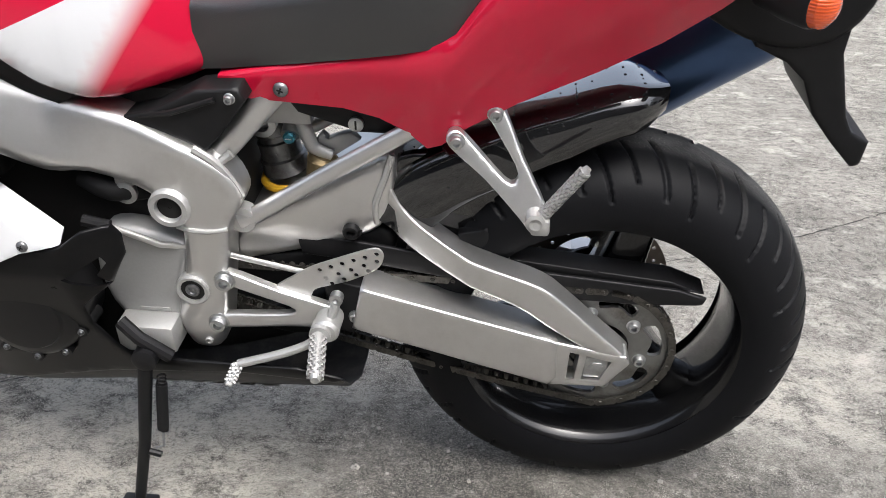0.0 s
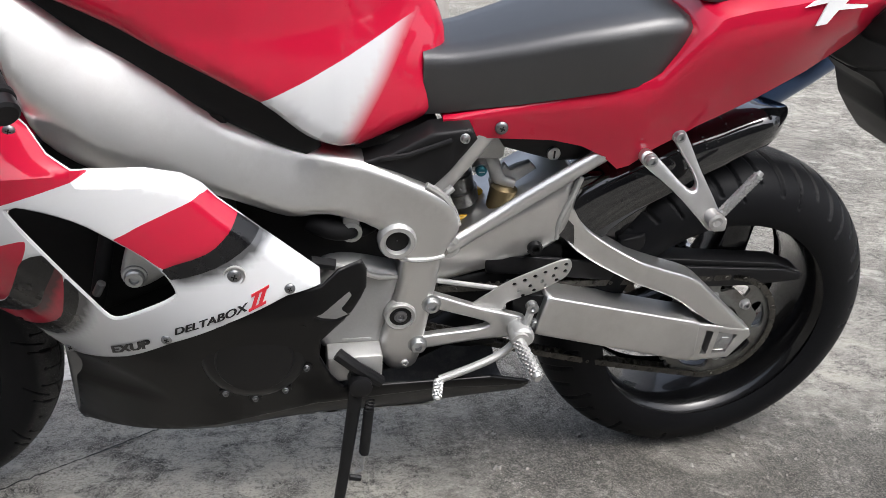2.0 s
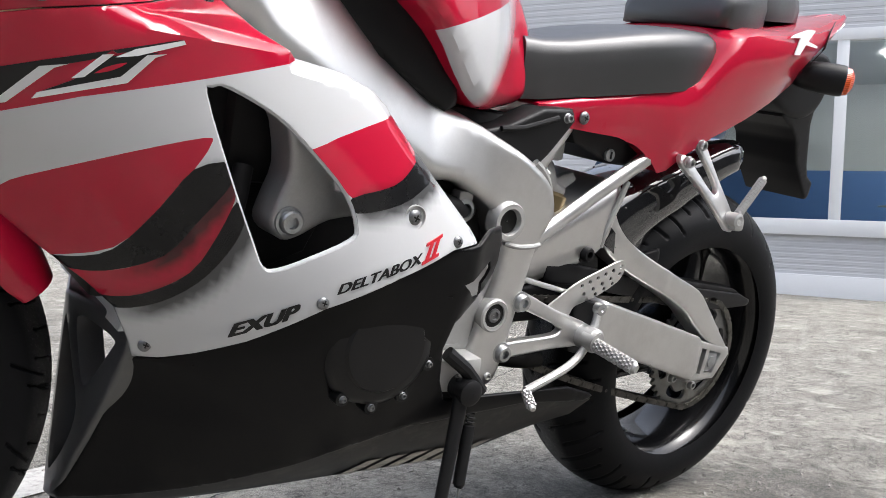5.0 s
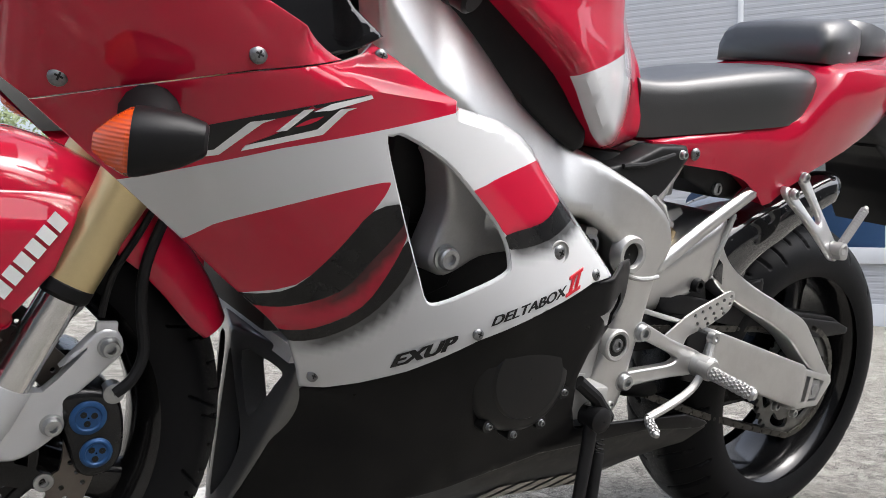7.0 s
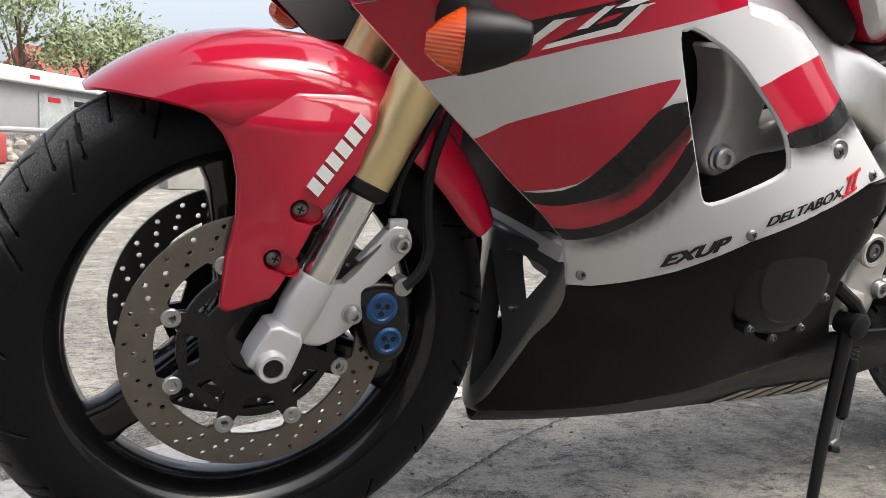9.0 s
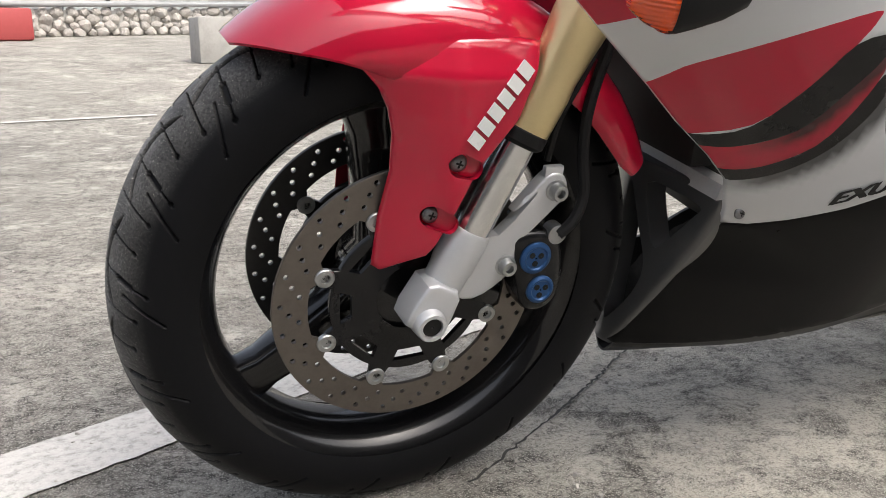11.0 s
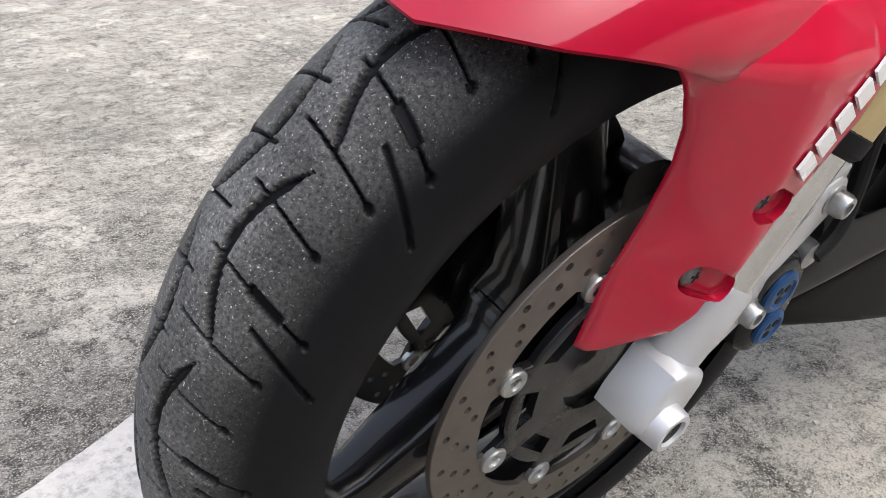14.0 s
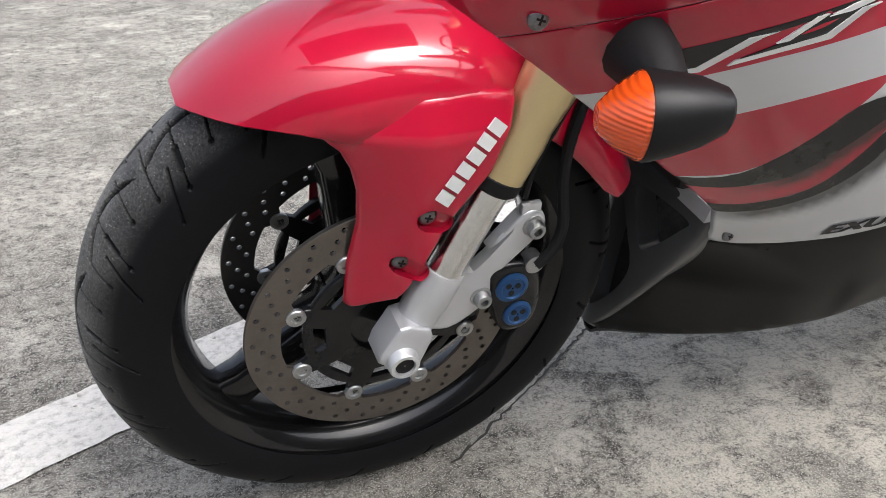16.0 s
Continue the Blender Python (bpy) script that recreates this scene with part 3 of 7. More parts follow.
pillow("frame_spar", spar, frame_y, SILVER, chassis, 0.013, 0.055, step=0.009, label="satin aluminium twin-spar frame")
pillow("frame_spar", spar, frame_y, SILVER, chassis, 0.013, 0.055, step=0.016, mirror=True)
tube("frame_weld", curve([(-0.571, -0.149, 0.527), (-0.55, -0.1515, 0.523), (-0.525, -0.1515, 0.523), (-0.503, -0.148, 0.526)], 4, False), 0.0035, SILVER_CAST, chassis, 8)
tube("frame_weld", curve([(-0.535, -0.141, 0.641), (-0.512, -0.141, 0.625), (-0.494, -0.138, 0.600), (-0.483, -0.133, 0.57)], 4, False), 0.006, SILVER_CAST, chassis, 8)
lathe("pivot_boss", [(0.0285, 0.012), (0.028, -0.004), (0.0255, -0.008), (0.019, -0.008), (0.0175, -0.005), (0.0170, 0.012)], -0.575, 0.558, SILVER_CAST, chassis, 36, -0.1515, "rough cast pivot collar", False)
# flat dark disc: the bore's depth and shade are only colour
lathe("pivot_bore_shade", [(0.0172, 0.0), (0.001, 0.0)], -0.575, 0.558, DARK, chassis, 24, -0.1512, caps=False)
lathe("pivot_boss", [(0.025, 0.012), (0.0245, -0.003), (0.022, -0.005), (0.0175, -0.004), (0.0168, 0.006)], -0.566, 0.423, SILVER_CAST, chassis, 30, -0.150, caps=False)
# the lower bore's shade, again a flat dark disc
lathe("pivot_bore_shade", [(0.0172, 0.0), (0.001, 0.0)], -0.566, 0.423, DARK, chassis, 24, -0.1515, caps=False)
lathe("pivot_bolt", [(0.0105, 0.001), (0.0100, -0.002), (0.006, -0.0025), (0.005, 0.0), (0.001, 0.0)], -0.566, 0.423, SCREW, chassis, 16, -0.1520, caps=False)
bolt(-0.556, -0.148, 0.331, 0.006, SILVER_CAST, chassis)

# rear subframe struts
tube("subframe_rail", [(-0.497, -0.118, 0.522), (-0.476, -0.112, 0.528), (-0.37, -0.108, 0.598), (-0.25, -0.104, 0.672)], 0.0125, SILVER, chassis, 12, 0.75, label="brushed subframe rail")
tube("subframe_rail", [(-0.518, -0.112, 0.615), (-0.495, -0.104, 0.638), (-0.448, -0.090, 0.690), (-0.43, -0.085, 0.710)], [0.017, 0.017, 0.018, 0.017], SILVER, chassis, 12, 0.6)
tube("subframe_rail", [(-0.497, 0.118, 0.522), (-0.37, 0.108, 0.598), (-0.25, 0.104, 0.672)], 0.0125, SILVER, chassis, 12, 0.75)
lathe("subframe_boss", [(0.021, 0.01), (0.020, -0.008), (0.014, -0.010), (0.001, -0.010)], -0.493, 0.524, SILVER_CAST, chassis, 20, -0.112, caps=False)
tube("subframe_weld", [(-0.52, -0.128, 0.605), (-0.505, -0.127, 0.618), (-0.492, -0.124, 0.628)], 0.006, SILVER_CAST, chassis, 8)

# swingarm
swing = new("swingarm")
swing.parent = bike
pillow("swingarm_beam", [(-0.330, 0.438), (-0.345, 0.366), (-0.2, 0.325), (-0.062, 0.286), (-0.050, 0.300), (-0.054, 0.364), (-0.062, 0.369)], -0.146, SILVER, swing, 0.004, 0.055, step=0.010, label="brushed box-section swingarm beam")
brace = curve([(-0.300, 0.585), (-0.280, 0.552), (-0.255, 0.527), (-0.206, 0.500), (-0.146, 0.476), (-0.081, 0.452), (-0.042, 0.421), (0.006, 0.376), (0.046, 0.339), (0.046, 0.331), (0.009, 0.340), (-0.030, 0.360), (-0.071, 0.387), (-0.105, 0.412), (-0.16, 0.438), (-0.24, 0.471), (-0.285, 0.499), (-0.312, 0.535), (-0.318, 0.57)], 3)
pillow("swingarm_brace", brace, lambda x, z: -0.137 + 0.05 * max(0, min(1, (-0.18 - x) / 0.13)), SILVER, swing, 0.005, 0.042, step=0.009, label="curved brushed swingarm brace")
pillow("axle_plate", [(-0.066, 0.362), (0.046, 0.342), (0.052, 0.328), (0.020, 0.282), (-0.060, 0.279)], -0.138, SILVER, swing, 0.004, 0.03, [[(-0.034, 0.344), (-0.020, 0.341), (-0.024, 0.293), (-0.036, 0.293)], [(-0.010, 0.339), (0.026, 0.331), (0.012, 0.294), (-0.014, 0.293)]], 0.008)
block("chain_adjuster", (-0.012, -0.134, 0.296), (0.022, -0.115, 0.334), STEEL, swing, 0.003)
lathe("axle_nut", [(0.012, 0.0), (0.012, -0.008), (0.006, -0.009), (0.001, -0.009)], 0.006, 0.3145, STEEL, swing, 6, -0.128, caps=False)
pillow("swingarm_upper", curve([(-0.540, 0.425), (-0.530, 0.47), (-0.497, 0.505), (-0.412, 0.555), (-0.34, 0.598), (-0.293, 0.622), (-0.284, 0.60), (-0.290, 0.545), (-0.308, 0.505), (-0.35, 0.480), (-0.42, 0.455)], 3), lambda x, z: -0.086 - 0.012 * math.sin((z - 0.42) * 12), SILVER, swing, 0.018, 0.16, step=0.010, label="polished swingarm pivot section")
pillow("swingarm_lower", curve([(-0.540, 0.43), (-0.42, 0.452), (-0.31, 0.50), (-0.29, 0.46), (-0.33, 0.40), (-0.44, 0.385), (-0.54, 0.39)], 3), -0.082, BLACK, swing, 0.01, 0.15, step=0.012)
tube("swingarm_weld", curve([(-0.287, -0.098, 0.625), (-0.298, -0.099, 0.59), (-0.312, -0.098, 0.548), (-0.312, -0.092, 0.515)], 4, False), 0.005, SILVER_CAST, swing, 8)
block("swingarm_rail", (-0.05, 0.10, 0.29), (0.05, 0.14, 0.36), SILVER, swing, 0.004)
block("swingarm_rail", (-0.345, 0.10, 0.37), (-0.05, 0.145, 0.43), SILVER, swing, 0.004, m=Matrix.Translation((0, 0, -0.09)) @ pose(0, 0, 0, 0, 14, 0))
bolt(-0.347, -0.095, 0.503, 0.012, BLACK, swing, 0.012)
# black chain slider plate with its bolt
pillow("slider_plate", [(-0.385, 0.44), (-0.300, 0.425), (-0.300, 0.40), (-0.345, 0.345), (-0.378, 0.352)], -0.130, BLACK, swing, 0.003, 0.04)
bolt(-0.342, -0.134, 0.379, 0.0075, STEEL, swing, 0.005)

# chain guard and hugger
guard = new("chain_guard")
guard.parent = bike
pillow("guard_side", [(-0.43, 0.492), (-0.36, 0.484), (-0.127, 0.452), (0.11, 0.432), (0.150, 0.420), (0.146, 0.408), (0.06, 0.402), (-0.06, 0.405), (-0.15, 0.418), (-0.34, 0.448), (-0.42, 0.455)], -0.094, BLACK, guard, 0.003, 0.006, step=0.012, label="black chain guard")
pillow("guard_top", [(-0.127, 0.462), (0.10, 0.440), (0.148, 0.421), (0.10, 0.428), (-0.127, 0.448)], -0.085, BLACK, guard, 0.002, 0.04, step=0.012)
hug = new("rear_hugger")
hug.parent = bike
SECTION_T, SECTION_Y, SECTION_D = [0, 0.125, 0.25, 0.375, 0.5, 0.625, 0.75, 0.875, 1.0], [0, 0.25, 0.48, 0.66, 0.80, 0.92, 0.98, 1.0, 0.99], [0, 0.004, 0.012, 0.035, 0.11, 0.27, 0.48, 0.74, 1.0]
rings = []
for t in np.linspace(0, 1, 22):
    ang = radians(147 - t * 64)
    rr = float(np.interp(t, [0, 0.2, 0.45, 0.7, 0.88, 1], [0.425, 0.412, 0.392, 0.394, 0.412, 0.408]))
    half = 0.098 - 0.040 * max(0, (t - 0.86) / 0.14) ** 2
    dropd = 0.105 - 0.055 * t - 0.02 * max(0, (t - 0.9) / 0.1) ** 2
    cx, cz = ax + rr * math.cos(ang), az + rr * math.sin(ang)
    dx, dz = -math.cos(ang), -math.sin(ang)
    ring = []
    for k in range(17):
        q = abs(k - 8) / 8
        y = half * math.copysign(float(np.interp(q, SECTION_T, SECTION_Y)), k - 8)
        d = dropd * float(np.interp(q, SECTION_T, SECTION_D)) + 0.020 * max(0, (k - 8) / 8 + 0.6)
        ring.append((cx + dx * d, y, cz + dz * d))
    for k in range(16, -1, -1):
        x, y, z = ring[k]
        ring.append((x + dx * 0.004, y * 0.965, z + dz * 0.004))
    rings.append(ring)
loft("hugger_shell", rings, GLOSS, hug, "glossy black hugger with rain drops", caps=True)
pillow("hugger_skirt", curve([(-0.300, 0.60), (-0.24, 0.62), (-0.15, 0.60), (-0.13, 0.55), (-0.160, 0.50), (-0.148, 0.450), (-0.20, 0.475), (-0.265, 0.515), (-0.295, 0.555)], 3), lambda x, z: -0.078 + 0.02 * max(0, (x + 0.2) / 0.1), GLOSS, hug, 0.008, 0.012)
pillow("hugger_bracket", [(-0.20, 0.505), (-0.16, 0.515), (-0.148, 0.445), (-0.195, 0.468)], -0.094, BLACK, hug, 0.003, 0.03)
bolt(-0.178, -0.095, 0.478, 0.008, BLACK, hug)
tube("hugger_rib", [(r[3][0], r[3][1] - 0.0008, r[3][2]) for r in rings[5:19]], 0.0016, GLOSS, hug, 8)

# drops of rain on the hugger: tiny domes
bm = bmesh.new()
rng = random.Random(5)
for _ in range(150):
    i, k = rng.randrange(len(rings) - 1), rng.randrange(1, 11)
    p = (Vector(rings[i][k]) + Vector(rings[i + 1][k + 1])) / 2 + (Vector(rings[i][k + 1]) - Vector(rings[i][k])) * rng.uniform(-0.4, 0.4)
    g = bmesh.ops.create_icosphere(bm, subdivisions=1, radius=rng.uniform(0.0008, 0.0024), matrix=Matrix.Translation(p) @ Matrix.Diagonal((1, 1, 0.7, 1)))
WATER = bpy.data.materials.new("water_drops")
WATER.use_nodes = True
_b = WATER.node_tree.nodes["Principled BSDF"]
_b.inputs["Base Color"].default_value, _b.inputs["Roughness"].default_value = (0.02, 0.02, 0.02, 1), 0.03
part("rain_drops", bm, WATER, hug)["kind"] = "stuff"

# chain: upper and lower runs and the wrap round the sprocket, link by link
chain = new("drive_chain")
chain.parent = bike
chain["label"] = "oily black roller chain"
fs = (-0.545, 0.395)
path = []
for t in np.linspace(0, 1, 35, endpoint=False):
    path.append((fs[0] + 0.03 + (ax - 0.01 - fs[0] - 0.03) * t, fs[1] + 0.034 + (az + 0.107 - fs[1] - 0.034) * t))
for t in np.linspace(math.pi / 2, -math.pi / 2, 21, endpoint=False):
    path.append((ax + 0.1075 * math.cos(t), az + 0.1075 * math.sin(t)))
for t in np.linspace(0, 1, 36, endpoint=False):
    path.append((ax + (fs[0] - ax) * t, az - 0.1075 + (fs[1] - 0.034 - az + 0.1075) * t - 0.012 * math.sin(math.pi * t)))
for t in np.linspace(math.pi * 1.5, math.pi / 2, 7, endpoint=False):
    path.append((fs[0] + 0.034 * math.cos(t), fs[1] + 0.034 * math.sin(t)))
bm = bmesh.new()
for yy in (-0.0085, 0.0065):
    prof = [(0.0085 * math.cos(a) * (1.0 if abs(math.cos(a)) > 0.4 else 0.7) + 0.0078 * (1 if math.cos(a) > 0 else -1), 0.0074 * math.sin(a) * (1.0 if abs(math.cos(a)) > 0.35 else 0.75)) for a in [6.28319 * k / 16 + 0.19 for k in range(16)]]
    top = [bm.verts.new((x, yy - 0.001, z)) for x, z in prof]
    bot = [bm.verts.new((x, yy + 0.001, z)) for x, z in prof]
    bm.faces.new(top)
    bm.faces.new(bot[::-1])
    for k in range(16):
        bm.faces.new((top[k], top[(k + 1) % 16], bot[(k + 1) % 16], bot[k]))
revolve(bm, [(0.001, -0.011), (0.003, -0.011), (0.004, -0.009), (0.005, 0.007), (0.001, 0.007)], 0.0079, 0, 8)
first = part("chain_link", bm, CHAIN, chain)
link = first.data
for i, (x, z) in enumerate(path):
    q = path[(i + 1) % len(path)]
    ob = first if i == 0 else new("chain_link", link)
    ob.parent = chain
    ob.matrix_local = pose((x + q[0]) / 2, -0.0845 + (0.002 if i % 2 else 0), (z + q[1]) / 2, 0, -math.degrees(math.atan2(q[1] - z, q[0] - x)), 0)

# engine block and covers behind the fairing
engine = new("engine")
engine.parent = bike
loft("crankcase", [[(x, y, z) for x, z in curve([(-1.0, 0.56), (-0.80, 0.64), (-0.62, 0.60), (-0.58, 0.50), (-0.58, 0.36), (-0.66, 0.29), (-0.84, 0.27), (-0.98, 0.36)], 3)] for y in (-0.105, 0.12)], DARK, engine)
pillow("sprocket_cover", curve([(-0.705, 0.436), (-0.690, 0.50), (-0.655, 0.515), (-0.60, 0.505), (-0.567, 0.490), (-0.575, 0.45), (-0.585, 0.41), (-0.592, 0.362), (-0.64, 0.352), (-0.686, 0.364)], 3), -0.142, GREY_ALLOY, engine, 0.012, 0.05, label="grey alloy sprocket cover")
block("embossed_bar", (-0.655, -0.1435, 0.374), (-0.61, -0.141, 0.380), GREY_ALLOY, engine, 0.001)
GEN = material("satin_black_casing", (0.005, 0.005, 0.0053), 0.30, spec=0.3, grain=420, bump=0.0001, dirt=(0.008, 0.0078, 0.0075), dirt_scale=20)
lathe("generator_cover", [(0.078, 0.07), (0.078, 0.006), (0.074, -0.006), (0.066, -0.012), (0.056, -0.014), (0.053, -0.018), (0.030, -0.020), (0.001, -0.020)], -0.785, 0.408, GEN, engine, 48, -0.202, "black round generator cover", False)
for a in (-125, -92, -58, -20):
    x, z = -0.785 + 0.078 * math.cos(radians(a)), 0.408 + 0.078 * math.sin(radians(a))
    lathe("bolt_lug", [(0.010, 0.05), (0.009, 0.0), (0.001, 0.0)], x, z, GEN, engine, 14, -0.209, caps=False)
    bolt(x, -0.210, z, 0.0040, SCREW, engine, 0.003)
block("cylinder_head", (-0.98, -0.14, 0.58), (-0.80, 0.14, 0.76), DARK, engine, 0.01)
lathe("clamp", [(0.016, 0.02), (0.016, -0.012), (0.010, -0.014), (0.009, -0.006), (0.001, -0.006)], -0.640, 0.566, STEEL, engine, 16, -0.125, caps=False)
block("clamp_lug", (-0.652, -0.136, 0.574), (-0.628, -0.115, 0.592), SILVER_CAST, engine, 0.003)
tube("coolant_hose", curve([(-0.70, -0.12, 0.58), (-0.66, -0.13, 0.568), (-0.62, -0.11, 0.562), (-0.60, -0.08, 0.56)], 4, False), 0.016, RUBBER, engine)
# dark plate added so the fairing window looks into shade
pillow("inner_dark_plate", [(-1.10, 0.60), (-1.06, 0.71), (-0.86, 0.70), (-0.82, 0.60), (-0.86, 0.50), (-1.0, 0.44), (-1.06, 0.47)], -0.12, DARK, engine, 0.004, 0.02, step=0.02)
# dark block added behind the frame in place of deep shade
block("inner_dark_fill", (-0.72, -0.09, 0.45), (-0.50, 0.10, 0.70), DARK, engine, 0.01)
tube("breather_pipe", curve([(-0.50, -0.09, 0.335), (-0.45, -0.10, 0.33), (-0.40, -0.09, 0.325)], 4, False), 0.012, DARK, engine)
# motor mount seen through the fairing window
pillow("engine_mount", curve([(-0.955, 0.675), (-0.946, 0.655), (-0.936, 0.61), (-0.945, 0.575), (-0.95, 0.548), (-0.933, 0.532), (-0.912, 0.538), (-0.88, 0.556), (-0.83, 0.566), (-0.80, 0.58), (-0.80, 0.61), (-0.855, 0.60), (-0.878, 0.592), (-0.875, 0.62), (-0.86, 0.645), (-0.90, 0.672)], 3), -0.205, SILVER_CAST, chassis, 0.008, 0.05, label="cast aluminium engine mount")
bolt(-0.931, -0.209, 0.554, 0.013, STEEL, chassis, 0.008)
tube("coolant_hose", curve([(-1.0, -0.15, 0.47), (-0.985, -0.165, 0.52), (-0.975, -0.165, 0.56), (-0.965, -0.15, 0.60)], 4, False), 0.011, RUBBER, engine)
tube("bleed_pipe", [(-0.988, -0.185, 0.515), (-0.978, -0.19, 0.535)], 0.006, STEEL, engine, 8)
block("radiator", (-1.10, -0.11, 0.44), (-1.065, 0.11, 0.64), DARK, engine, 0.008, m=Matrix.Translation((0, 0, 0)))
# exhaust collector and silencer on the far side
silencer = new("silencer")
silencer.parent = bike
sa, sb = Vector((-0.02, 0.165, 0.585)), Vector((0.24, 0.175, 0.755))
tube("silencer_sleeve", [sa.lerp(sb, t) for t in (0, 0.02, 0.2, 0.5, 0.8, 0.98, 1)], [0.05, 0.062, 0.066, 0.066, 0.066, 0.064, 0.055], TITAN, silencer, 40, 0.92, "blued titanium silencer sleeve")
tube("silencer_pipe", [(-0.30, 0.12, 0.36), (-0.18, 0.15, 0.47), tuple(sa)], [0.025, 0.027, 0.04], STEEL, silencer, 20)
tube("exhaust_pipe", curve([(-0.95, -0.05, 0.42), (-0.955, -0.05, 0.32), (-0.90, -0.03, 0.23), (-0.7, 0.0, 0.20), (-0.45, 0.05, 0.24), (-0.30, 0.12, 0.36)], 4, False), 0.028, DARK, engine, 14)

# shock absorber
TEAL = material("teal_anodised", (0.02, 0.13, 0.17), 0.3, metal=0.5, grain=200)
GREY_STEEL = material("oily_grey_steel", (0.16, 0.16, 0.155), 0.25, metal=0.8, grain=160, vary=0.2, dirt=(0.05, 0.045, 0.035), dirt_scale=60, dirt_amount=0.8)
shock = new("shock_absorber")
shock.parent = bike
sx = Vector((-0.476, -0.005, 0.640))
dn = Vector((0.050, 0.0, -0.24))
sp = [sx + dn * (0.38 + 0.56 * t / 72) + (Vector((1, 0, 0.21)) * math.cos(t * 6.28319 * 5 / 72) + Vector((0, 1, 0)) * math.sin(t * 6.28319 * 5 / 72)) * 0.036 for t in range(73)]
tube("spring", sp, 0.0062, YELLOW, shock, 10, label="yellow shock spring")
tube("shock_body", [sx + dn * t for t in (0.02, 0.05, 0.07, 0.15, 0.16, 0.19, 0.20, 0.30, 0.31, 0.40, 0.41)], [0.02, 0.026, 0.030, 0.030, 0.027, 0.027, 0.030, 0.030, 0.034, 0.034, 0.02], GREY_STEEL, shock, 28, label="oily grey damper body")
tube("shock_rod", [sx + dn * t for t in (0.4, 1.0)], 0.012, CHROME, shock, 12)
tube("reservoir", [(-0.398, -0.045, 0.545), (-0.397, -0.045, 0.550), (-0.392, -0.045, 0.585), (-0.391, -0.045, 0.590)], [0.018, 0.022, 0.022, 0.016], BRONZE, shock, 20)
lathe("shock_eye", [(0.020, 0.02), (0.020, -0.016), (0.011, -0.018), (0.010, -0.006), (0.001, -0.006)], -0.474, 0.632, STEEL, shock, 22, -0.03, caps=False)
lathe("adjuster", [(0.0085, 0.01), (0.0085, -0.006), (0.0065, -0.008), (0.001, -0.008)], -0.434, 0.619, TEAL, shock, 16, -0.052, caps=False)
block("adjuster_slot", (-0.4385, -0.0612, 0.6183), (-0.4295, -0.0598, 0.6197), STEEL, shock, 0)
tube("adjuster_stem", [(-0.434, -0.050, 0.620), (-0.433, -0.03, 0.632)], 0.013, STEEL, shock, 12)
tube("shock_link", curve([(-0.425, -0.035, 0.645), (-0.412, -0.045, 0.622), (-0.402, -0.046, 0.600), (-0.378, -0.048, 0.590)], 4, False), [0.012] * 4 + [0.011] * 4 + [0.010] * 5, SILVER_CAST, shock, 12, 0.7)
block("shock_bracket", (-0.47, -0.06, 0.640), (-0.40, 0.05, 0.685), SILVER_CAST, shock, 0.006)
pillow("linkage_plate", [(-0.415, 0.592), (-0.392, 0.622), (-0.384, 0.612), (-0.372, 0.618), (-0.352, 0.624), (-0.34, 0.612), (-0.36, 0.598), (-0.385, 0.580), (-0.41, 0.575)], -0.040, SILVER_CAST, shock, 0.003, 0.012, label="ribbed cast linkage plate")

# black side cover and battery tray under the seat
pillow("side_cover", [(-0.640, 0.672), (-0.585, 0.686), (-0.525, 0.716), (-0.470, 0.722), (-0.462, 0.705), (-0.500, 0.655), (-0.522, 0.632), (-0.580, 0.655)], -0.132, BLACK, bike, 0.006, 0.05, label="black side cover below the tank")
tube("cover_ridge", [(-0.60, -0.133, 0.680), (-0.56, -0.135, 0.686), (-0.50, -0.133, 0.706)], 0.004, BLACK, bike, 8)
bolt(-0.481, -0.133, 0.708, 0.006, STEEL, bike)
pillow("battery_tray", [(-0.44, 0.715), (-0.41, 0.672), (-0.33, 0.648), (-0.285, 0.648), (-0.25, 0.68), (-0.25, 0.715)], -0.088, BLACK, bike, 0.005, 0.17, label="black battery tray")
lathe("seat_lock", [(0.010, 0.004), (0.010, -0.004), (0.008, -0.005), (0.001, -0.005)], -0.334, 0.662, STEEL, bike, 20, -0.089, caps=False)
block("lock_slot", (-0.3352, -0.0955, 0.656), (-0.3328, -0.092, 0.668), DARK, bike, 0)

# ---- footrests and levers ----
rear_set = new("rider_footrest")
rear_set.parent = bike
rear_set["label"] = "aluminium rider footrest hanger with shift lever"
pillow("hanger_plate", curve([(-0.528, 0.452), (-0.513, 0.456), (-0.44, 0.427), (-0.375, 0.407), (-0.362, 0.395), (-0.362, 0.378), (-0.385, 0.368), (-0.44, 0.365), (-0.535, 0.355), (-0.546, 0.364), (-0.538, 0.378), (-0.45, 0.386), (-0.428, 0.391), (-0.432, 0.402), (-0.524, 0.436)], 3), -0.150, SILVER, rear_set, 0.004, 0.014, step=0.007)
heel = curve([(-0.455, 0.424), (-0.42, 0.452), (-0.395, 0.468), (-0.35, 0.488), (-0.312, 0.503), (-0.299, 0.500), (-0.297, 0.486), (-0.308, 0.468), (-0.345, 0.447), (-0.375, 0.436), (-0.395, 0.428), (-0.405, 0.412), (-0.43, 0.412)], 4)
hh = []
for row, (x0, z0, x1, z1, n) in enumerate(((-0.386, 0.462, -0.306, 0.494, 6), (-0.378, 0.449, -0.306, 0.482, 5), (-0.370, 0.440, -0.318, 0.466, 4))):
    hh += [circle(x0 + (x1 - x0) * i / (n - 1), z0 + (z1 - z0) * i / (n - 1), 0.0036, 8) for i in range(n)]
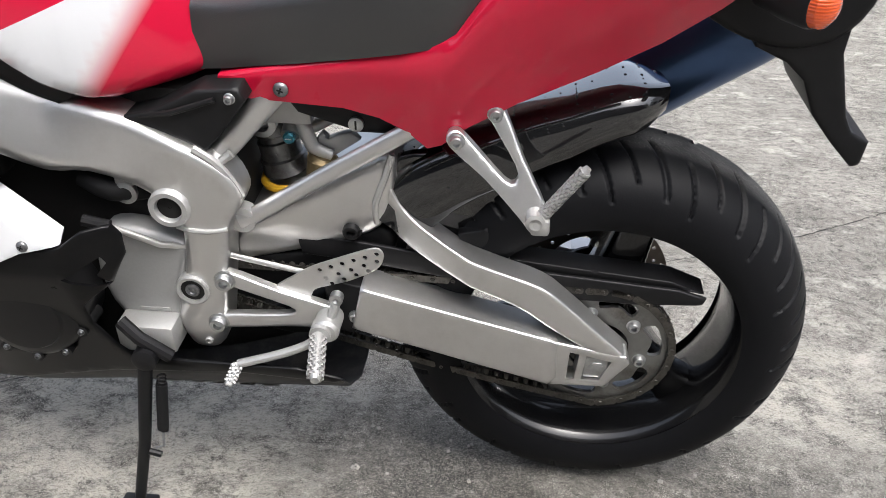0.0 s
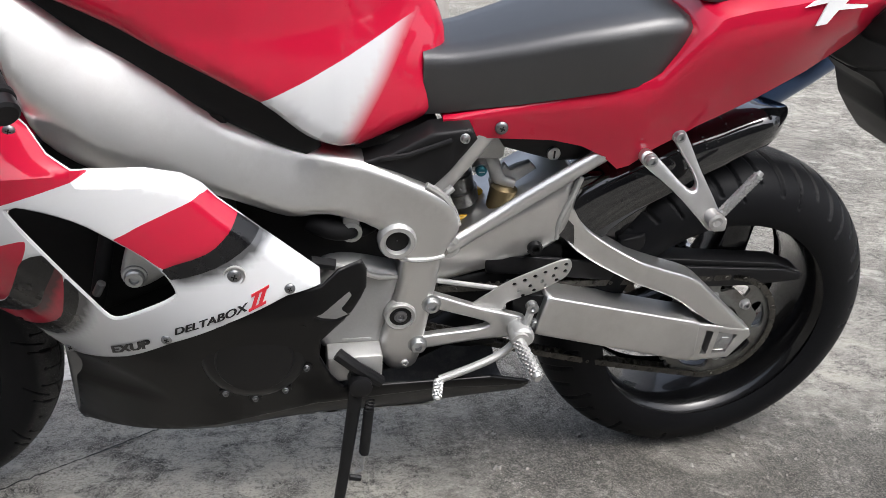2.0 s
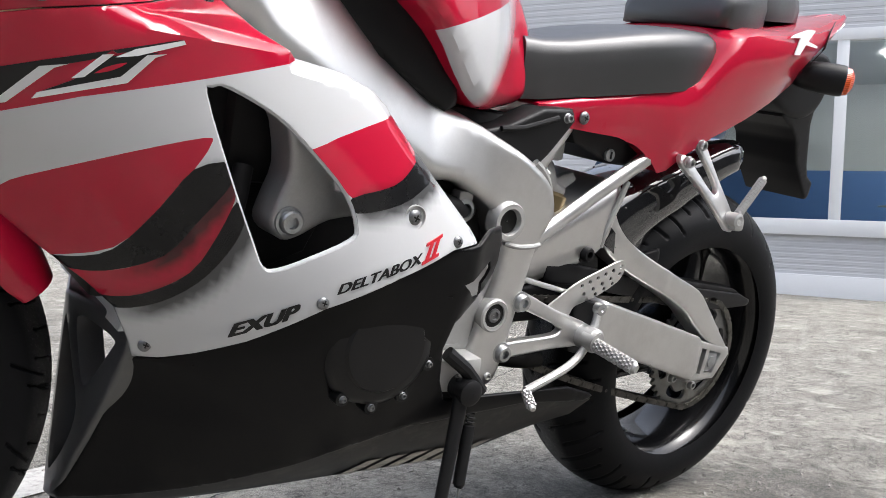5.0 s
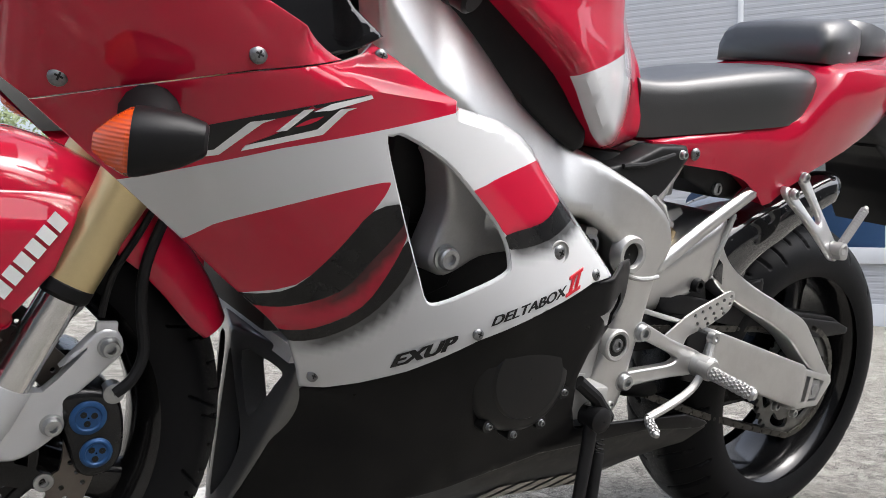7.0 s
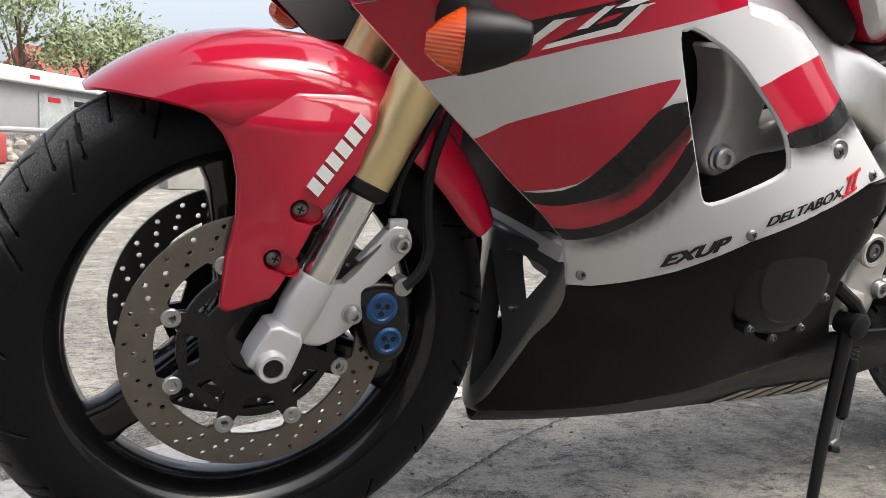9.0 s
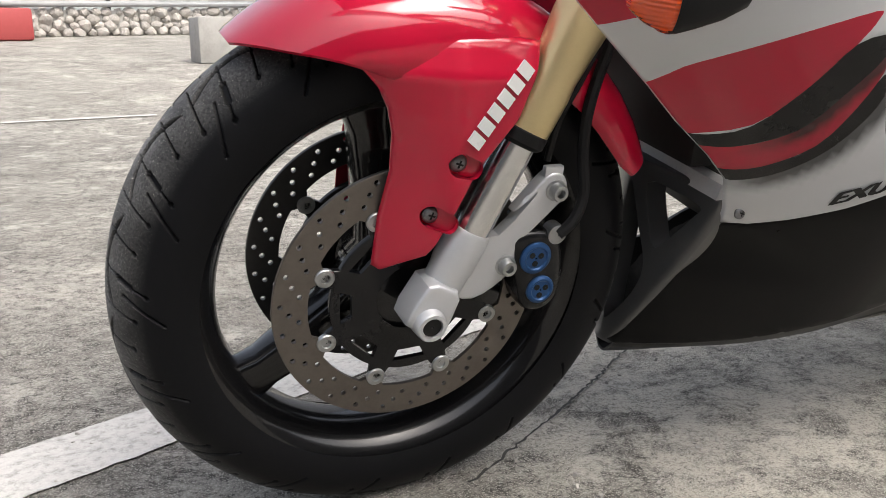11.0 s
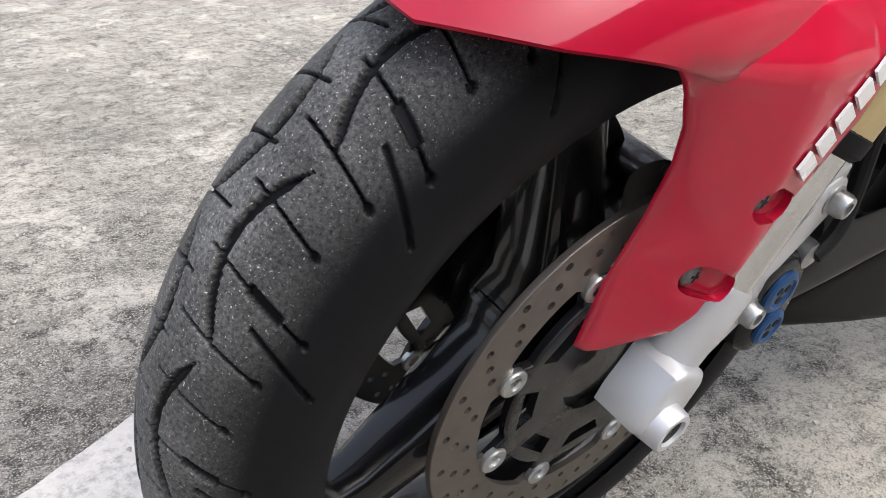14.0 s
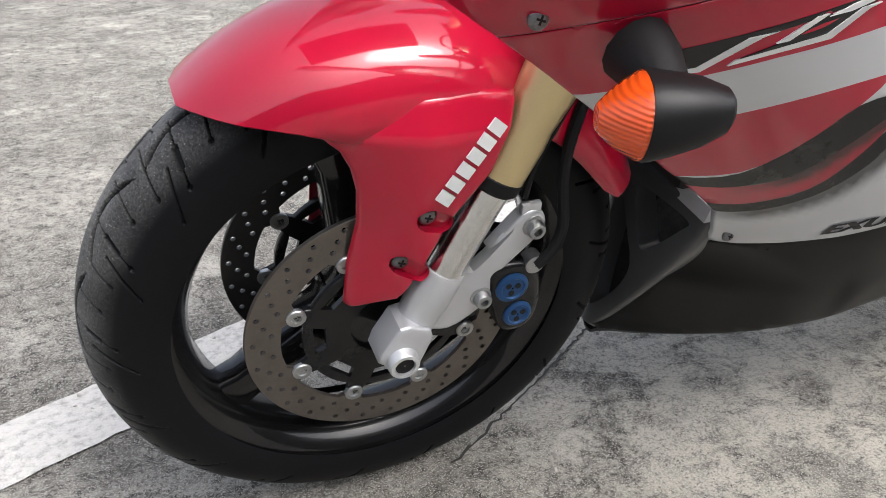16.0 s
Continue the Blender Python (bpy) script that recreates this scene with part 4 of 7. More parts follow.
pillow("heel_guard", heel, -0.139, SILVER, rear_set, 0.0008, 0.003, hh, 0.008, label="drilled aluminium heel guard")
bolt(-0.5185, -0.151, 0.4415, 0.0125, STEEL, rear_set, 0.009)
bolt(-0.537, -0.151, 0.366, 0.0125, STEEL, rear_set, 0.009)
lathe("pivot_collar", [(0.019, 0.02), (0.019, -0.018), (0.015, -0.022), (0.001, -0.022)], -0.375, 0.386, SILVER_CAST, rear_set, 24, -0.160, caps=False)


def knurled_peg(name, a, b, r, parent):
    """A tapering footrest with rows of small raised studs."""
    a, b = Vector(a), Vector(b)
    bm = bmesh.new()
    tube_into(bm, [a.lerp(b, t) for t in (0, 0.03, 0.5, 0.93, 1.0)], [r * 0.8, r, r * 0.9, r * 0.85, r * 0.6], 14, 0.8)
    t = (b - a).normalized()
    u = t.cross(Vector((0, 1, 0.3))).normalized()
    v = t.cross(u)
    n = int((b - a).length / 0.0055)
    for i in range(1, n):
        for k in range(10):
            ang = 6.28319 * (k + 0.5 * (i % 2)) / 10
            p = a + t * (i * 0.0055) + (u * math.cos(ang) + v * 0.8 * math.sin(ang)) * r * 0.93
            bmesh.ops.create_cube(bm, size=0.0032, matrix=Matrix.Translation(p) @ t.to_track_quat('Z', 'Y').to_matrix().to_4x4() @ pose(0, 0, 0, 0, 0, math.degrees(ang)))
    return part(name, bm, SILVER_CAST, parent)


knurled_peg("footpeg", (-0.383, -0.185, 0.384), (-0.372, -0.262, 0.373), 0.0115, rear_set)
lathe("peg_clevis", [(0.015, 0.012), (0.015, -0.012), (0.001, -0.012)], -0.381, 0.386, SILVER_CAST, rear_set, 16, -0.176, caps=False)
lever = new("shift_lever")
lever.parent = bike
tube("shift_arm", curve([(-0.360, -0.158, 0.430), (-0.366, -0.163, 0.408), (-0.378, -0.168, 0.385), (-0.400, -0.172, 0.358), (-0.44, -0.178, 0.340), (-0.505, -0.182, 0.318)], 4, False), 0.0065, SILVER_CAST, lever, 10, label="polished shift lever")
lathe("joint", [(0.0095, 0.006), (0.0095, -0.006), (0.004, -0.007), (0.001, -0.004)], -0.360, 0.432, STEEL, lever, 18, -0.160, caps=False)
knurled_peg("toe_peg", (-0.506, -0.182, 0.318), (-0.514, -0.212, 0.302), 0.0075, lever)
tube("shift_rod", [(-0.672, -0.150, 0.523), (-0.600, -0.150, 0.496), (-0.56, -0.13, 0.482), (-0.36, -0.13, 0.440)], 0.0042, SILVER, lever, 10)
tube("rod_end", [(-0.70, -0.152, 0.530), (-0.665, -0.150, 0.5215)], 0.0085, RUBBER, lever, 10)

pillion = new("pillion_footrest")
pillion.parent = bike
pillion["label"] = "forked aluminium pillion footrest bracket"
pillow("bracket", curve([(-0.166, 0.708), (-0.155, 0.714), (-0.143, 0.703), (-0.118, 0.652), (-0.088, 0.598), (-0.088, 0.575), (-0.103, 0.568), (-0.120, 0.585), (-0.165, 0.628), (-0.210, 0.662), (-0.213, 0.677), (-0.202, 0.682), (-0.186, 0.671), (-0.14, 0.628), (-0.126, 0.628), (-0.128, 0.645), (-0.160, 0.692)], 3), lambda x, z: -0.122 - 0.45 * max(0, 0.71 - z) * 0.9, SILVER, pillion, 0.003, 0.012, step=0.007)
bolt(-0.1555, -0.125, 0.701, 0.0085, STEEL, pillion, 0.007)
bolt(-0.201, -0.142, 0.671, 0.0085, STEEL, pillion, 0.007)
lathe("peg_mount", [(0.012, 0.012), (0.0125, -0.010), (0.008, -0.012), (0.001, -0.009)], -0.100, 0.590, SILVER_CAST, pillion, 20, -0.180, caps=False)
knurled_peg("footpeg", (-0.094, -0.178, 0.592), (-0.044, -0.182, 0.667), 0.0075, pillion)
block("peg_hinge", (-0.106, -0.191, 0.572), (-0.082, -0.168, 0.594), SILVER_CAST, pillion, 0.005)


# ---- fairing and bodywork ----
def fair_y(x, z):
    """The bulging side of the fairing: how far it stands out at x, z."""
    u, v = x + 0.95, z - 0.6
    y = -0.2521 - 0.0599 * u - 0.0654 * v + 0.7157 * u * u + 2.0495 * u * v + 1.0356 * v * v + 0.255 * u ** 3
    y += 1.6 * max(0, z - 0.728) * min(1, max(0, (x + 1.16) / 0.05))
    y += 0.9 * max(0, -1.38 - x)
    return min(-0.06, max(-0.275, y))


SEAM = [(-1.366, 0.672), (-1.30, 0.694), (-1.20, 0.724), (-1.102, 0.748)]
LOWER = [(-0.690, 0.545), (-0.736, 0.538), (-0.81, 0.506), (-0.892, 0.466), (-0.958, 0.419), (-1.0, 0.396), (-1.030, 0.383), (-1.053, 0.380)]
side_outline = LOWER + [(-1.062, 0.402), (-1.085, 0.444), (-1.117, 0.473), (-1.165, 0.510), (-1.212, 0.550), (-1.250, 0.580), (-1.29, 0.612), (-1.33, 0.644)] + SEAM + [(-1.070, 0.760), (-1.047, 0.774), (-1.030, 0.764), (-1.005, 0.742), (-0.963, 0.722), (-0.90, 0.716), (-0.858, 0.704), (-0.836, 0.690), (-0.816, 0.668), (-0.75, 0.610), (-0.690, 0.558)]
window = curve([(-1.056, 0.676), (-1.050, 0.686), (-1.034, 0.687), (-0.983, 0.667), (-0.940, 0.637), (-0.893, 0.596), (-0.874, 0.560), (-0.880, 0.545), (-0.915, 0.525), (-0.950, 0.507), (-0.967, 0.509), (-0.985, 0.539), (-1.02, 0.603)], 3)
red_top = [(-1.31, 0.600), (-1.286, 0.608), (-1.157, 0.659), (-0.963, 0.7205), (-0.93, 0.82), (-1.45, 0.82), (-1.45, 0.62)]
red_mid = [(-1.32, 0.50)] + curve([(-1.222, 0.549), (-1.204, 0.566), (-1.186, 0.580), (-1.113, 0.614), (-1.050, 0.637), (-1.043, 0.631), (-1.053, 0.606), (-1.075, 0.563), (-1.103, 0.516), (-1.15, 0.499)], 3, False)
red_low = [(-1.19, 0.46)] + curve([(-1.14, 0.490), (-1.103, 0.488), (-1.059, 0.513), (-1.038, 0.554), (-1.016, 0.597), (-1.010, 0.580), (-1.017, 0.543), (-1.032, 0.497), (-1.066, 0.466), (-1.096, 0.457), (-1.13, 0.46)], 3, False)
band_a = curve([(-1.160, 0.499), (-1.135, 0.500), (-1.103, 0.514), (-1.075, 0.563), (-1.053, 0.606), (-1.02, 0.616), (-1.016, 0.597), (-1.038, 0.554), (-1.059, 0.513), (-1.103, 0.488), (-1.142, 0.487)], 3)
band_b = curve([(-1.13, 0.462), (-1.096, 0.458), (-1.066, 0.466), (-1.032, 0.497), (-1.017, 0.543), (-1.008, 0.578), (-0.996, 0.556), (-1.004, 0.522), (-1.022, 0.486), (-1.050, 0.457), (-1.082, 0.444), (-1.11, 0.452)], 3)
red_back = curve([(-0.945, 0.632), (-0.925, 0.645), (-0.905, 0.655), (-0.86, 0.672), (-0.827, 0.681), (-0.80, 0.668), (-0.778, 0.645), (-0.800, 0.630), (-0.833, 0.607), (-0.86, 0.597), (-0.887, 0.592), (-0.91, 0.612)], 3)
band_c = curve([(-0.786, 0.652), (-0.765, 0.630), (-0.78, 0.612), (-0.822, 0.588), (-0.878, 0.576), (-0.887, 0.592), (-0.833, 0.608), (-0.805, 0.63)], 3)


def fairing_airbrush(V):
    out = np.zeros(len(V))
    for poly, shift, w in ((band_a, (0.008, -0.004), 0.012), (band_b, (0.010, -0.004), 0.017), (band_c, (0.013, -0.003), 0.016)):
        q = np.array(poly) + np.array(shift)
        d = np.where(within(V, q), 0, edge_distance(V, q))
        out = np.maximum(out, np.clip(1 - d / w, 0, 1) ** 1.4 * 0.9 * np.clip((V[:, 0] + 1.105) / 0.05, 0, 1))
    return out


ROLL = np.array([(-1.02, 0.752), (-0.963, 0.722), (-0.90, 0.716), (-0.858, 0.704), (-0.836, 0.690), (-0.816, 0.668), (-0.75, 0.610), (-0.690, 0.558)])
ROLL_W = 0.016
roll_n = np.gradient(ROLL, axis=0)
roll_n = np.stack([roll_n[:, 1], -roll_n[:, 0]], 1) / np.linalg.norm(roll_n, axis=1)[:, None]
roll_band = [tuple(p) for p in ROLL[1:] + roll_n[1:] * ROLL_W] + [tuple(p) for p in (ROLL[1:] - roll_n[1:] * 0.004)[::-1]]


def panel_side_y(x, z):
    """The fairing's side, turned in along its rear edge."""
    best = 1.0
    for (ax_, az_), (bx_, bz_) in zip(ROLL[1:], ROLL[2:]):
        ex, ez = bx_ - ax_, bz_ - az_
        k = min(1, max(0, ((x - ax_) * ex + (z - az_) * ez) / (ex * ex + ez * ez)))
        best = min(best, math.hypot(x - ax_ - k * ex, z - az_ - k * ez))
    return fair_y(x, z) + 0.95 * max(0, ROLL_W - best)


fairing = new("side_fairing")
fairing.parent = bike
pillow("fairing_panel", side_outline, panel_side_y, [WHITE_FADE, RED, RED_FADE, BLACK_PAINT], fairing, 0.0018, 0.006, [window], 0.008,
       [(roll_band, 0), (red_top, 1), (red_mid, 2), (red_low, 2), (red_back, 2), (band_a, 3), (band_b, 3), (band_c, 3)], fairing_airbrush, "red and white fairing panel with black airbrushed stripes")
pillow("fairing_panel", side_outline, fair_y, [RED], fairing, 0.004, 0.006, [window], 0.02, mirror=True)
# the rolled white lip round the window
lip = [(x, fair_y(x, z) + 0.004, z) for x, z in window]
tube("window_lip", lip + [lip[0]], 0.003, WHITE, fairing, 8)
cowl_outline = [(-1.352, 0.664)] + [(x, z + 0.0012) for x, z in SEAM] + [(-1.150, 0.768), (-1.197, 0.785), (-1.30, 0.835), (-1.36, 0.90), (-1.56, 0.90), (-1.585, 0.86), (-1.54, 0.79), (-1.46, 0.735)]
cowl = new("nose_cowl")
cowl.parent = bike
pillow("cowl_side", cowl_outline, lambda x, z: fair_y(x, z), RED, cowl, 0.0012, 0.006, step=0.010, label="glossy red nose cowl")
pillow("cowl_side", cowl_outline, lambda x, z: fair_y(x, z), RED, cowl, 0.003, 0.006, step=0.02, mirror=True)
pillow("cockpit_liner", [(x, z) for x, z in cowl_outline if x < -1.2] + [(-1.28, 0.80)], lambda x, z: fair_y(x, z) + 0.012, BLACK, cowl, 0.001, 0.004, step=0.02, mirror=True, label="black inner liner")
pillow("cockpit_liner", [(-1.36, 0.675), (-1.20, 0.722), (-1.05, 0.770), (-1.005, 0.738), (-0.97, 0.70), (-1.10, 0.64), (-1.30, 0.62)], lambda x, z: fair_y(x, z) + 0.012, BLACK, cowl, 0.001, 0.004, step=0.02, mirror=True)
dash = pillow("dash_panel", [(-1.195, 0.782), (-1.15, 0.765), (-1.102, 0.749), (-1.066, 0.766), (-1.040, 0.782), (-1.075, 0.805), (-1.10, 0.835), (-1.20, 0.845), (-1.30, 0.85), (-1.30, 0.83)], lambda x, z: -0.197 + 0.25 * max(0, z - 0.76), GLOSS, cowl, 0.003, 0.006, label="gloss black inner panel")
pillow("dash_panel", [(-1.195, 0.782), (-1.102, 0.749), (-1.040, 0.782), (-1.10, 0.835), (-1.30, 0.85), (-1.30, 0.83)], lambda x, z: -0.197 + 0.25 * max(0, z - 0.76), GLOSS, cowl, 0.003, 0.006, mirror=True)
block("cowl_top", (-1.55, -0.10, 0.895), (-1.28, 0.10, 0.905), BLACK, cowl, 0.004)
for x, z, r in ((-1.199, 0.739, 0.0085), (-1.349, 0.695, 0.0085), (-1.047, 0.7615, 0.0075), (-1.047, 0.399, 0.0075), (-0.896, 0.4745, 0.0075), (-0.731, 0.548, 0.0075)):
    screw(x, fair_y(x, z) - 0.001, z, r * 0.85, SCREW, fairing, (-8, 0))
lathe("screw_well", [(0.0145, 0.004), (0.0145, -0.0012), (0.0135, -0.0016), (0.012, 0.0005), (0.001, 0.0005)], -0.801, 0.5745, SILVER_CAST, fairing, 24, fair_y(-0.801, 0.5745), caps=False)
screw(-0.801, fair_y(-0.801, 0.5745) - 0.0005, 0.5745, 0.0080, SCREW, fairing)


def lettering(name, text, origin, across, up, mats, parent, surface, slant=0.0, bold=0.0, label=""):
    """Words in the built-in font, laid on a bent panel: origin in x and z, across and up span the whole word."""
    cu = bpy.data.curves.new(name, 'FONT')
    cu.body, cu.size, cu.shear = text, 1.0, slant
    tmp = new(name, cu)
    me = bpy.data.meshes.new_from_object(tmp.evaluated_get(bpy.context.evaluated_depsgraph_get()))
    bpy.data.objects.remove(tmp)
    co = np.array([v.co[:] for v in me.vertices])
    lo, hi = co[:, :2].min(0) - bold, co[:, :2].max(0) + bold
    polys = [tuple(p.vertices) for p in me.polygons]
    bpy.data.meshes.remove(me)
    vs, fs = [], []
    # a bold face: the same outlines laid over one another, a hair apart
    for i, (sx, sz) in enumerate(((-1, -0.6), (1, -0.6), (-1, 0.6), (1, 0.6), (0, 0))):
        k = len(vs)
        for c in co:
            a, b = (c[:2] + np.array((sx, sz)) * bold - lo) / (hi - lo)
            x, z = origin[0] + a * across[0] + b * up[0], origin[1] + a * across[1] + b * up[1]
            vs.append((x, surface(x, z) - 0.0012 - 0.0002 * i, z))
        fs += [tuple(q + k for q in p) for p in polys]
    me = bpy.data.meshes.new(name)
    me.from_pydata(vs, [], fs)
    return finish(new(name, me), mats, parent, label)


def bars(name, cells, origin, across, up, mats, parent, surface, label=""):
    """Flat marks on a bent panel: each cell a polygon in units of across and up."""
    for cell in cells:
        bm = bmesh.new()
        rows = []
        for dy in (0.0012, -0.0008):
            vs = []
            for a, b in cell:
                x, z = origin[0] + a * across[0] + b * up[0], origin[1] + a * across[1] + b * up[1]
                vs.append(bm.verts.new((x, surface(x, z) - dy, z)))
            rows.append(vs)
        bm.faces.new(rows[0])
        for i in range(len(rows[0])):
            j = (i + 1) % len(rows[0])
            bm.faces.new((rows[0][i], rows[0][j], rows[1][j], rows[1][i]))
        part(name, bm, mats, parent, label)


lettering("decal_text", "EXUP", (-0.978, 0.4215), (0.062, 0.0345), (-0.004, 0.0175), INK_BLACK, fairing, fair_y, 0.28, 0.055, "bold black lettering")
lettering("decal_text", "DELTABOX", (-0.884, 0.4845), (0.099, 0.0405), (-0.001, 0.0125), INK_BLACK, fairing, fair_y, 0.22, 0.036, "black lettering")
lettering("decal_text", "II", (-0.7835, 0.5235), (0.019, 0.0085), (0.005, 0.0245), INK_RED, fairing, fair_y, 0.15, 0.03, "red numeral")
for a, b in ((0.0, 0.0), (0.93, 0.86)):
    bars("numeral_serif", [[(-0.12, b - 0.02), (1.1, b + 0.0), (1.12, b + 0.14), (-0.10, b + 0.12)]], (-0.7835 + 0.005 * a, 0.5235), (0.019, 0.0085), (0.0, 0.0245), INK_RED, fairing, lambda x, z: fair_y(x, z) - 0.0008)
# model mark on the cowl side: black slanted strokes edged in white
for cell in ([(-1.241, 0.666), (-1.187, 0.686), (-1.14, 0.702), (-1.148, 0.694), (-1.174, 0.684), (-1.192, 0.679), (-1.216, 0.649), (-1.23, 0.644), (-1.227, 0.657)],
             [(-1.187, 0.659), (-1.166, 0.672), (-1.139, 0.697), (-1.100, 0.707), (-1.111, 0.702), (-1.129, 0.680)], [(-1.14, 0.702), (-1.083, 0.721), (-1.112, 0.707), (-1.136, 0.700)]):
    bars("model_mark", [cell], (0, 0), (1, 0), (0, 1), INK_BLACK, fairing, fair_y, "black slanted model mark")
for cell in ([(-1.231, 0.6395), (-1.211, 0.645), (-1.181, 0.680), (-1.171, 0.685), (-1.192, 0.6795), (-1.216, 0.6495), (-1.231, 0.6445)], [(-1.167, 0.6735), (-1.158, 0.676), (-1.138, 0.699), (-1.147, 0.697)],
             [(-1.193, 0.6515), (-1.124, 0.6765), (-1.105, 0.7015), (-1.096, 0.706), (-1.112, 0.7025), (-1.130, 0.681), (-1.190, 0.6575)], [(-1.137, 0.6965), (-1.120, 0.7005), (-1.081, 0.717), (-1.083, 0.720), (-1.122, 0.706)]):
    bars("mark_edge", [cell], (0, 0), (1, 0), (0, 1), INK_WHITE, fairing, lambda x, z: fair_y(x, z) - 0.0006, "white edge stroke")

# lower fairing: black side, tray and grimy underside
FRONT_Z, FRONT_X, FRONT_Y = [0.165, 0.195, 0.258, 0.325, 0.40], [-1.095, -1.085, -1.072, -1.062, -1.055], [-0.020, -0.036, -0.070, -0.102, -0.135]


def belly_y(x, z):
    """The lower fairing tapers in to the duct's edge at its front."""
    out = -0.240 + 0.30 * max(0, 0.5 - z) + 0.55 * max(0, x + 0.69) * min(1, max(0, (z - 0.40) / 0.05))
    k = min(1, max(0, (x - float(np.interp(z, FRONT_Z, FRONT_X))) / 0.24))
    yf = float(np.interp(z, FRONT_Z, FRONT_Y))
    return yf + (out - yf) * (1 - (1 - k) ** 1.8)


belly = new("belly_pan")
belly.parent = bike
inner_low = [(x, z - 0.002) for x, z in LOWER]
side = inner_low[::-1] + [(-0.665, 0.560), (-0.632, 0.562), (-0.624, 0.545), (-0.624, 0.515), (-0.648, 0.470), (-0.690, 0.438), (-0.692, 0.40), (-0.675, 0.35), (-0.655, 0.318), (-0.42, 0.318), (-0.36, 0.300), (-0.352, 0.294), (-0.37, 0.287), (-0.5, 0.296), (-0.7, 0.278), (-0.9, 0.226), (-1.088, 0.164), (-1.094, 0.168), (-1.085, 0.195), (-1.072, 0.258), (-1.062, 0.325), (-1.056, 0.375)]
pillow("belly_side", side, lambda x, z: belly_y(x, z) + min(1, max(0, (z - 0.30) / 0.08)) * max(0, fair_y(x, z) + 0.002 - belly_y(x, z)) * (x < -0.69), BELLY, belly, 0.004, 0.006, [[(-0.700, 0.492), (-0.650, 0.519), (-0.645, 0.508), (-0.660, 0.490), (-0.648, 0.470), (-0.668, 0.470)]], 0.010, label="black lower fairing")
under = []
for x in np.linspace(-1.088, -0.355, 20):
    zs = float(np.interp(x, [-1.1, -0.9, -0.7, -0.5, -0.35], [0.164, 0.227, 0.280, 0.298, 0.288]))
    zb = float(np.interp(x, [-1.1, -0.9, -0.7, -0.5, -0.35], [0.140, 0.142, 0.142, 0.142, 0.180]))
    ys = belly_y(x, zs) + 0.002
    half = [(ys, zs), (ys * 0.8, zs - (zs - zb) * 0.36), (ys * 0.30, zb + (zs - zb) * 0.08), (0.0, zb)]
    under.append([(x, y, z) for y, z in half] + [(x, -y, z) for y, z in half[-2::-1]] + [(x, -y, z + 0.004) for y, z in half[:-1]] + [(x, y, z + 0.004) for y, z in half[::-1]])
loft("belly_underside", under, DIRTY, belly, "scraped grimy underside")
pillow("belly_side", side, lambda x, z: belly_y(x, z), BELLY, belly, 0.004, 0.006, [[(-1.04, 0.25), (-1.03, 0.36), (-0.90, 0.34), (-0.84, 0.26), (-0.93, 0.235)]], step=0.03, mirror=True)


def under_at(x, y):
    """A point just below the belly's underside, at x and y."""
    zs, zb = np.interp(x, [-1.1, -0.9, -0.7, -0.5, -0.35], [0.164, 0.227, 0.280, 0.298, 0.288]), np.interp(x, [-0.5, -0.35], [0.142, 0.180])
    ys = belly_y(x, zs) + 0.002
    z = np.interp(y, [ys, ys * 0.8, ys * 0.30, 0.0], [zs, zs - (zs - zb) * 0.36, zb + (zs - zb) * 0.08, zb])
    return Vector((x, y - 0.0015, z - 0.0025))


for i in range(6):
    bm = bmesh.new()
    rows = []
    for b in np.linspace(0, 1, 5):
        y = -0.040 - 0.068 * b
        rows.append([bm.verts.new(under_at(-0.725 + (i + a + 0.42 * b) * 0.040, y)) for a in (0.0, 0.33, 0.66)])
    for r0, r1 in zip(rows, rows[1:]):
        for k in range(2):
            bm.faces.new((r0[k], r0[k + 1], r1[k + 1], r1[k]))
    part("painted_bar", bm, INK_GREY, belly, "scuffed grey painted bar")


def turned(ob):
    """Turn a side plate to face the front: swap x and y."""
    for v in ob.data.vertices:
        v.co = (v.co.y, v.co.x, v.co.z)
    ob.data.flip_normals()
    return ob


LIP = material("pale_plastic_lip", (0.36, 0.36, 0.355), 0.4, grain=200, dirt=(0.36, 0.355, 0.34), dirt_scale=30)
duct = new("air_duct")
duct.parent = bike
half_v = [(-0.131, 0.418), (-0.127, 0.385), (-0.102, 0.325), (-0.069, 0.258), (-0.036, 0.195), (-0.016, 0.160)]
vee = curve(half_v, 3, False)
vee = vee + [(-y, z) for y, z in vee[::-1]]
hole_a = curve([(-0.028, 0.393), (-0.065, 0.396), (-0.102, 0.390), (-0.096, 0.374), (-0.064, 0.326), (-0.053, 0.320), (-0.043, 0.340)], 3)
hole_b = curve([(-0.003, 0.386), (-0.013, 0.372), (-0.027, 0.338), (-0.046, 0.290), (-0.037, 0.246), (-0.012, 0.202), (-0.003, 0.204), (-0.002, 0.30)], 3)
hole_c = curve([(0.036, 0.386), (0.030, 0.30), (0.022, 0.235), (0.022, 0.212), (0.036, 0.224), (0.056, 0.265), (0.084, 0.32), (0.105, 0.378)], 3)
turned(pillow("duct_frame", [tuple(p) for p in vee], lambda y, z: -1.099 + 0.28 * abs(y) + 0.02 * max(0, z - 0.2), DUCT, duct, 0.005, 0.03, [hole_a, hole_b, hole_c], 0.009, label="dark grey plastic duct frame"))
loft("duct_lip", [[(-1.062 + dx, y, 0.418 + dz) for dx, dz in ((-0.010, -0.008), (-0.006, 0.010), (0.010, 0.012), (0.010, -0.008))] for y in np.linspace(-0.131, 0.131, 7)], LIP, duct)

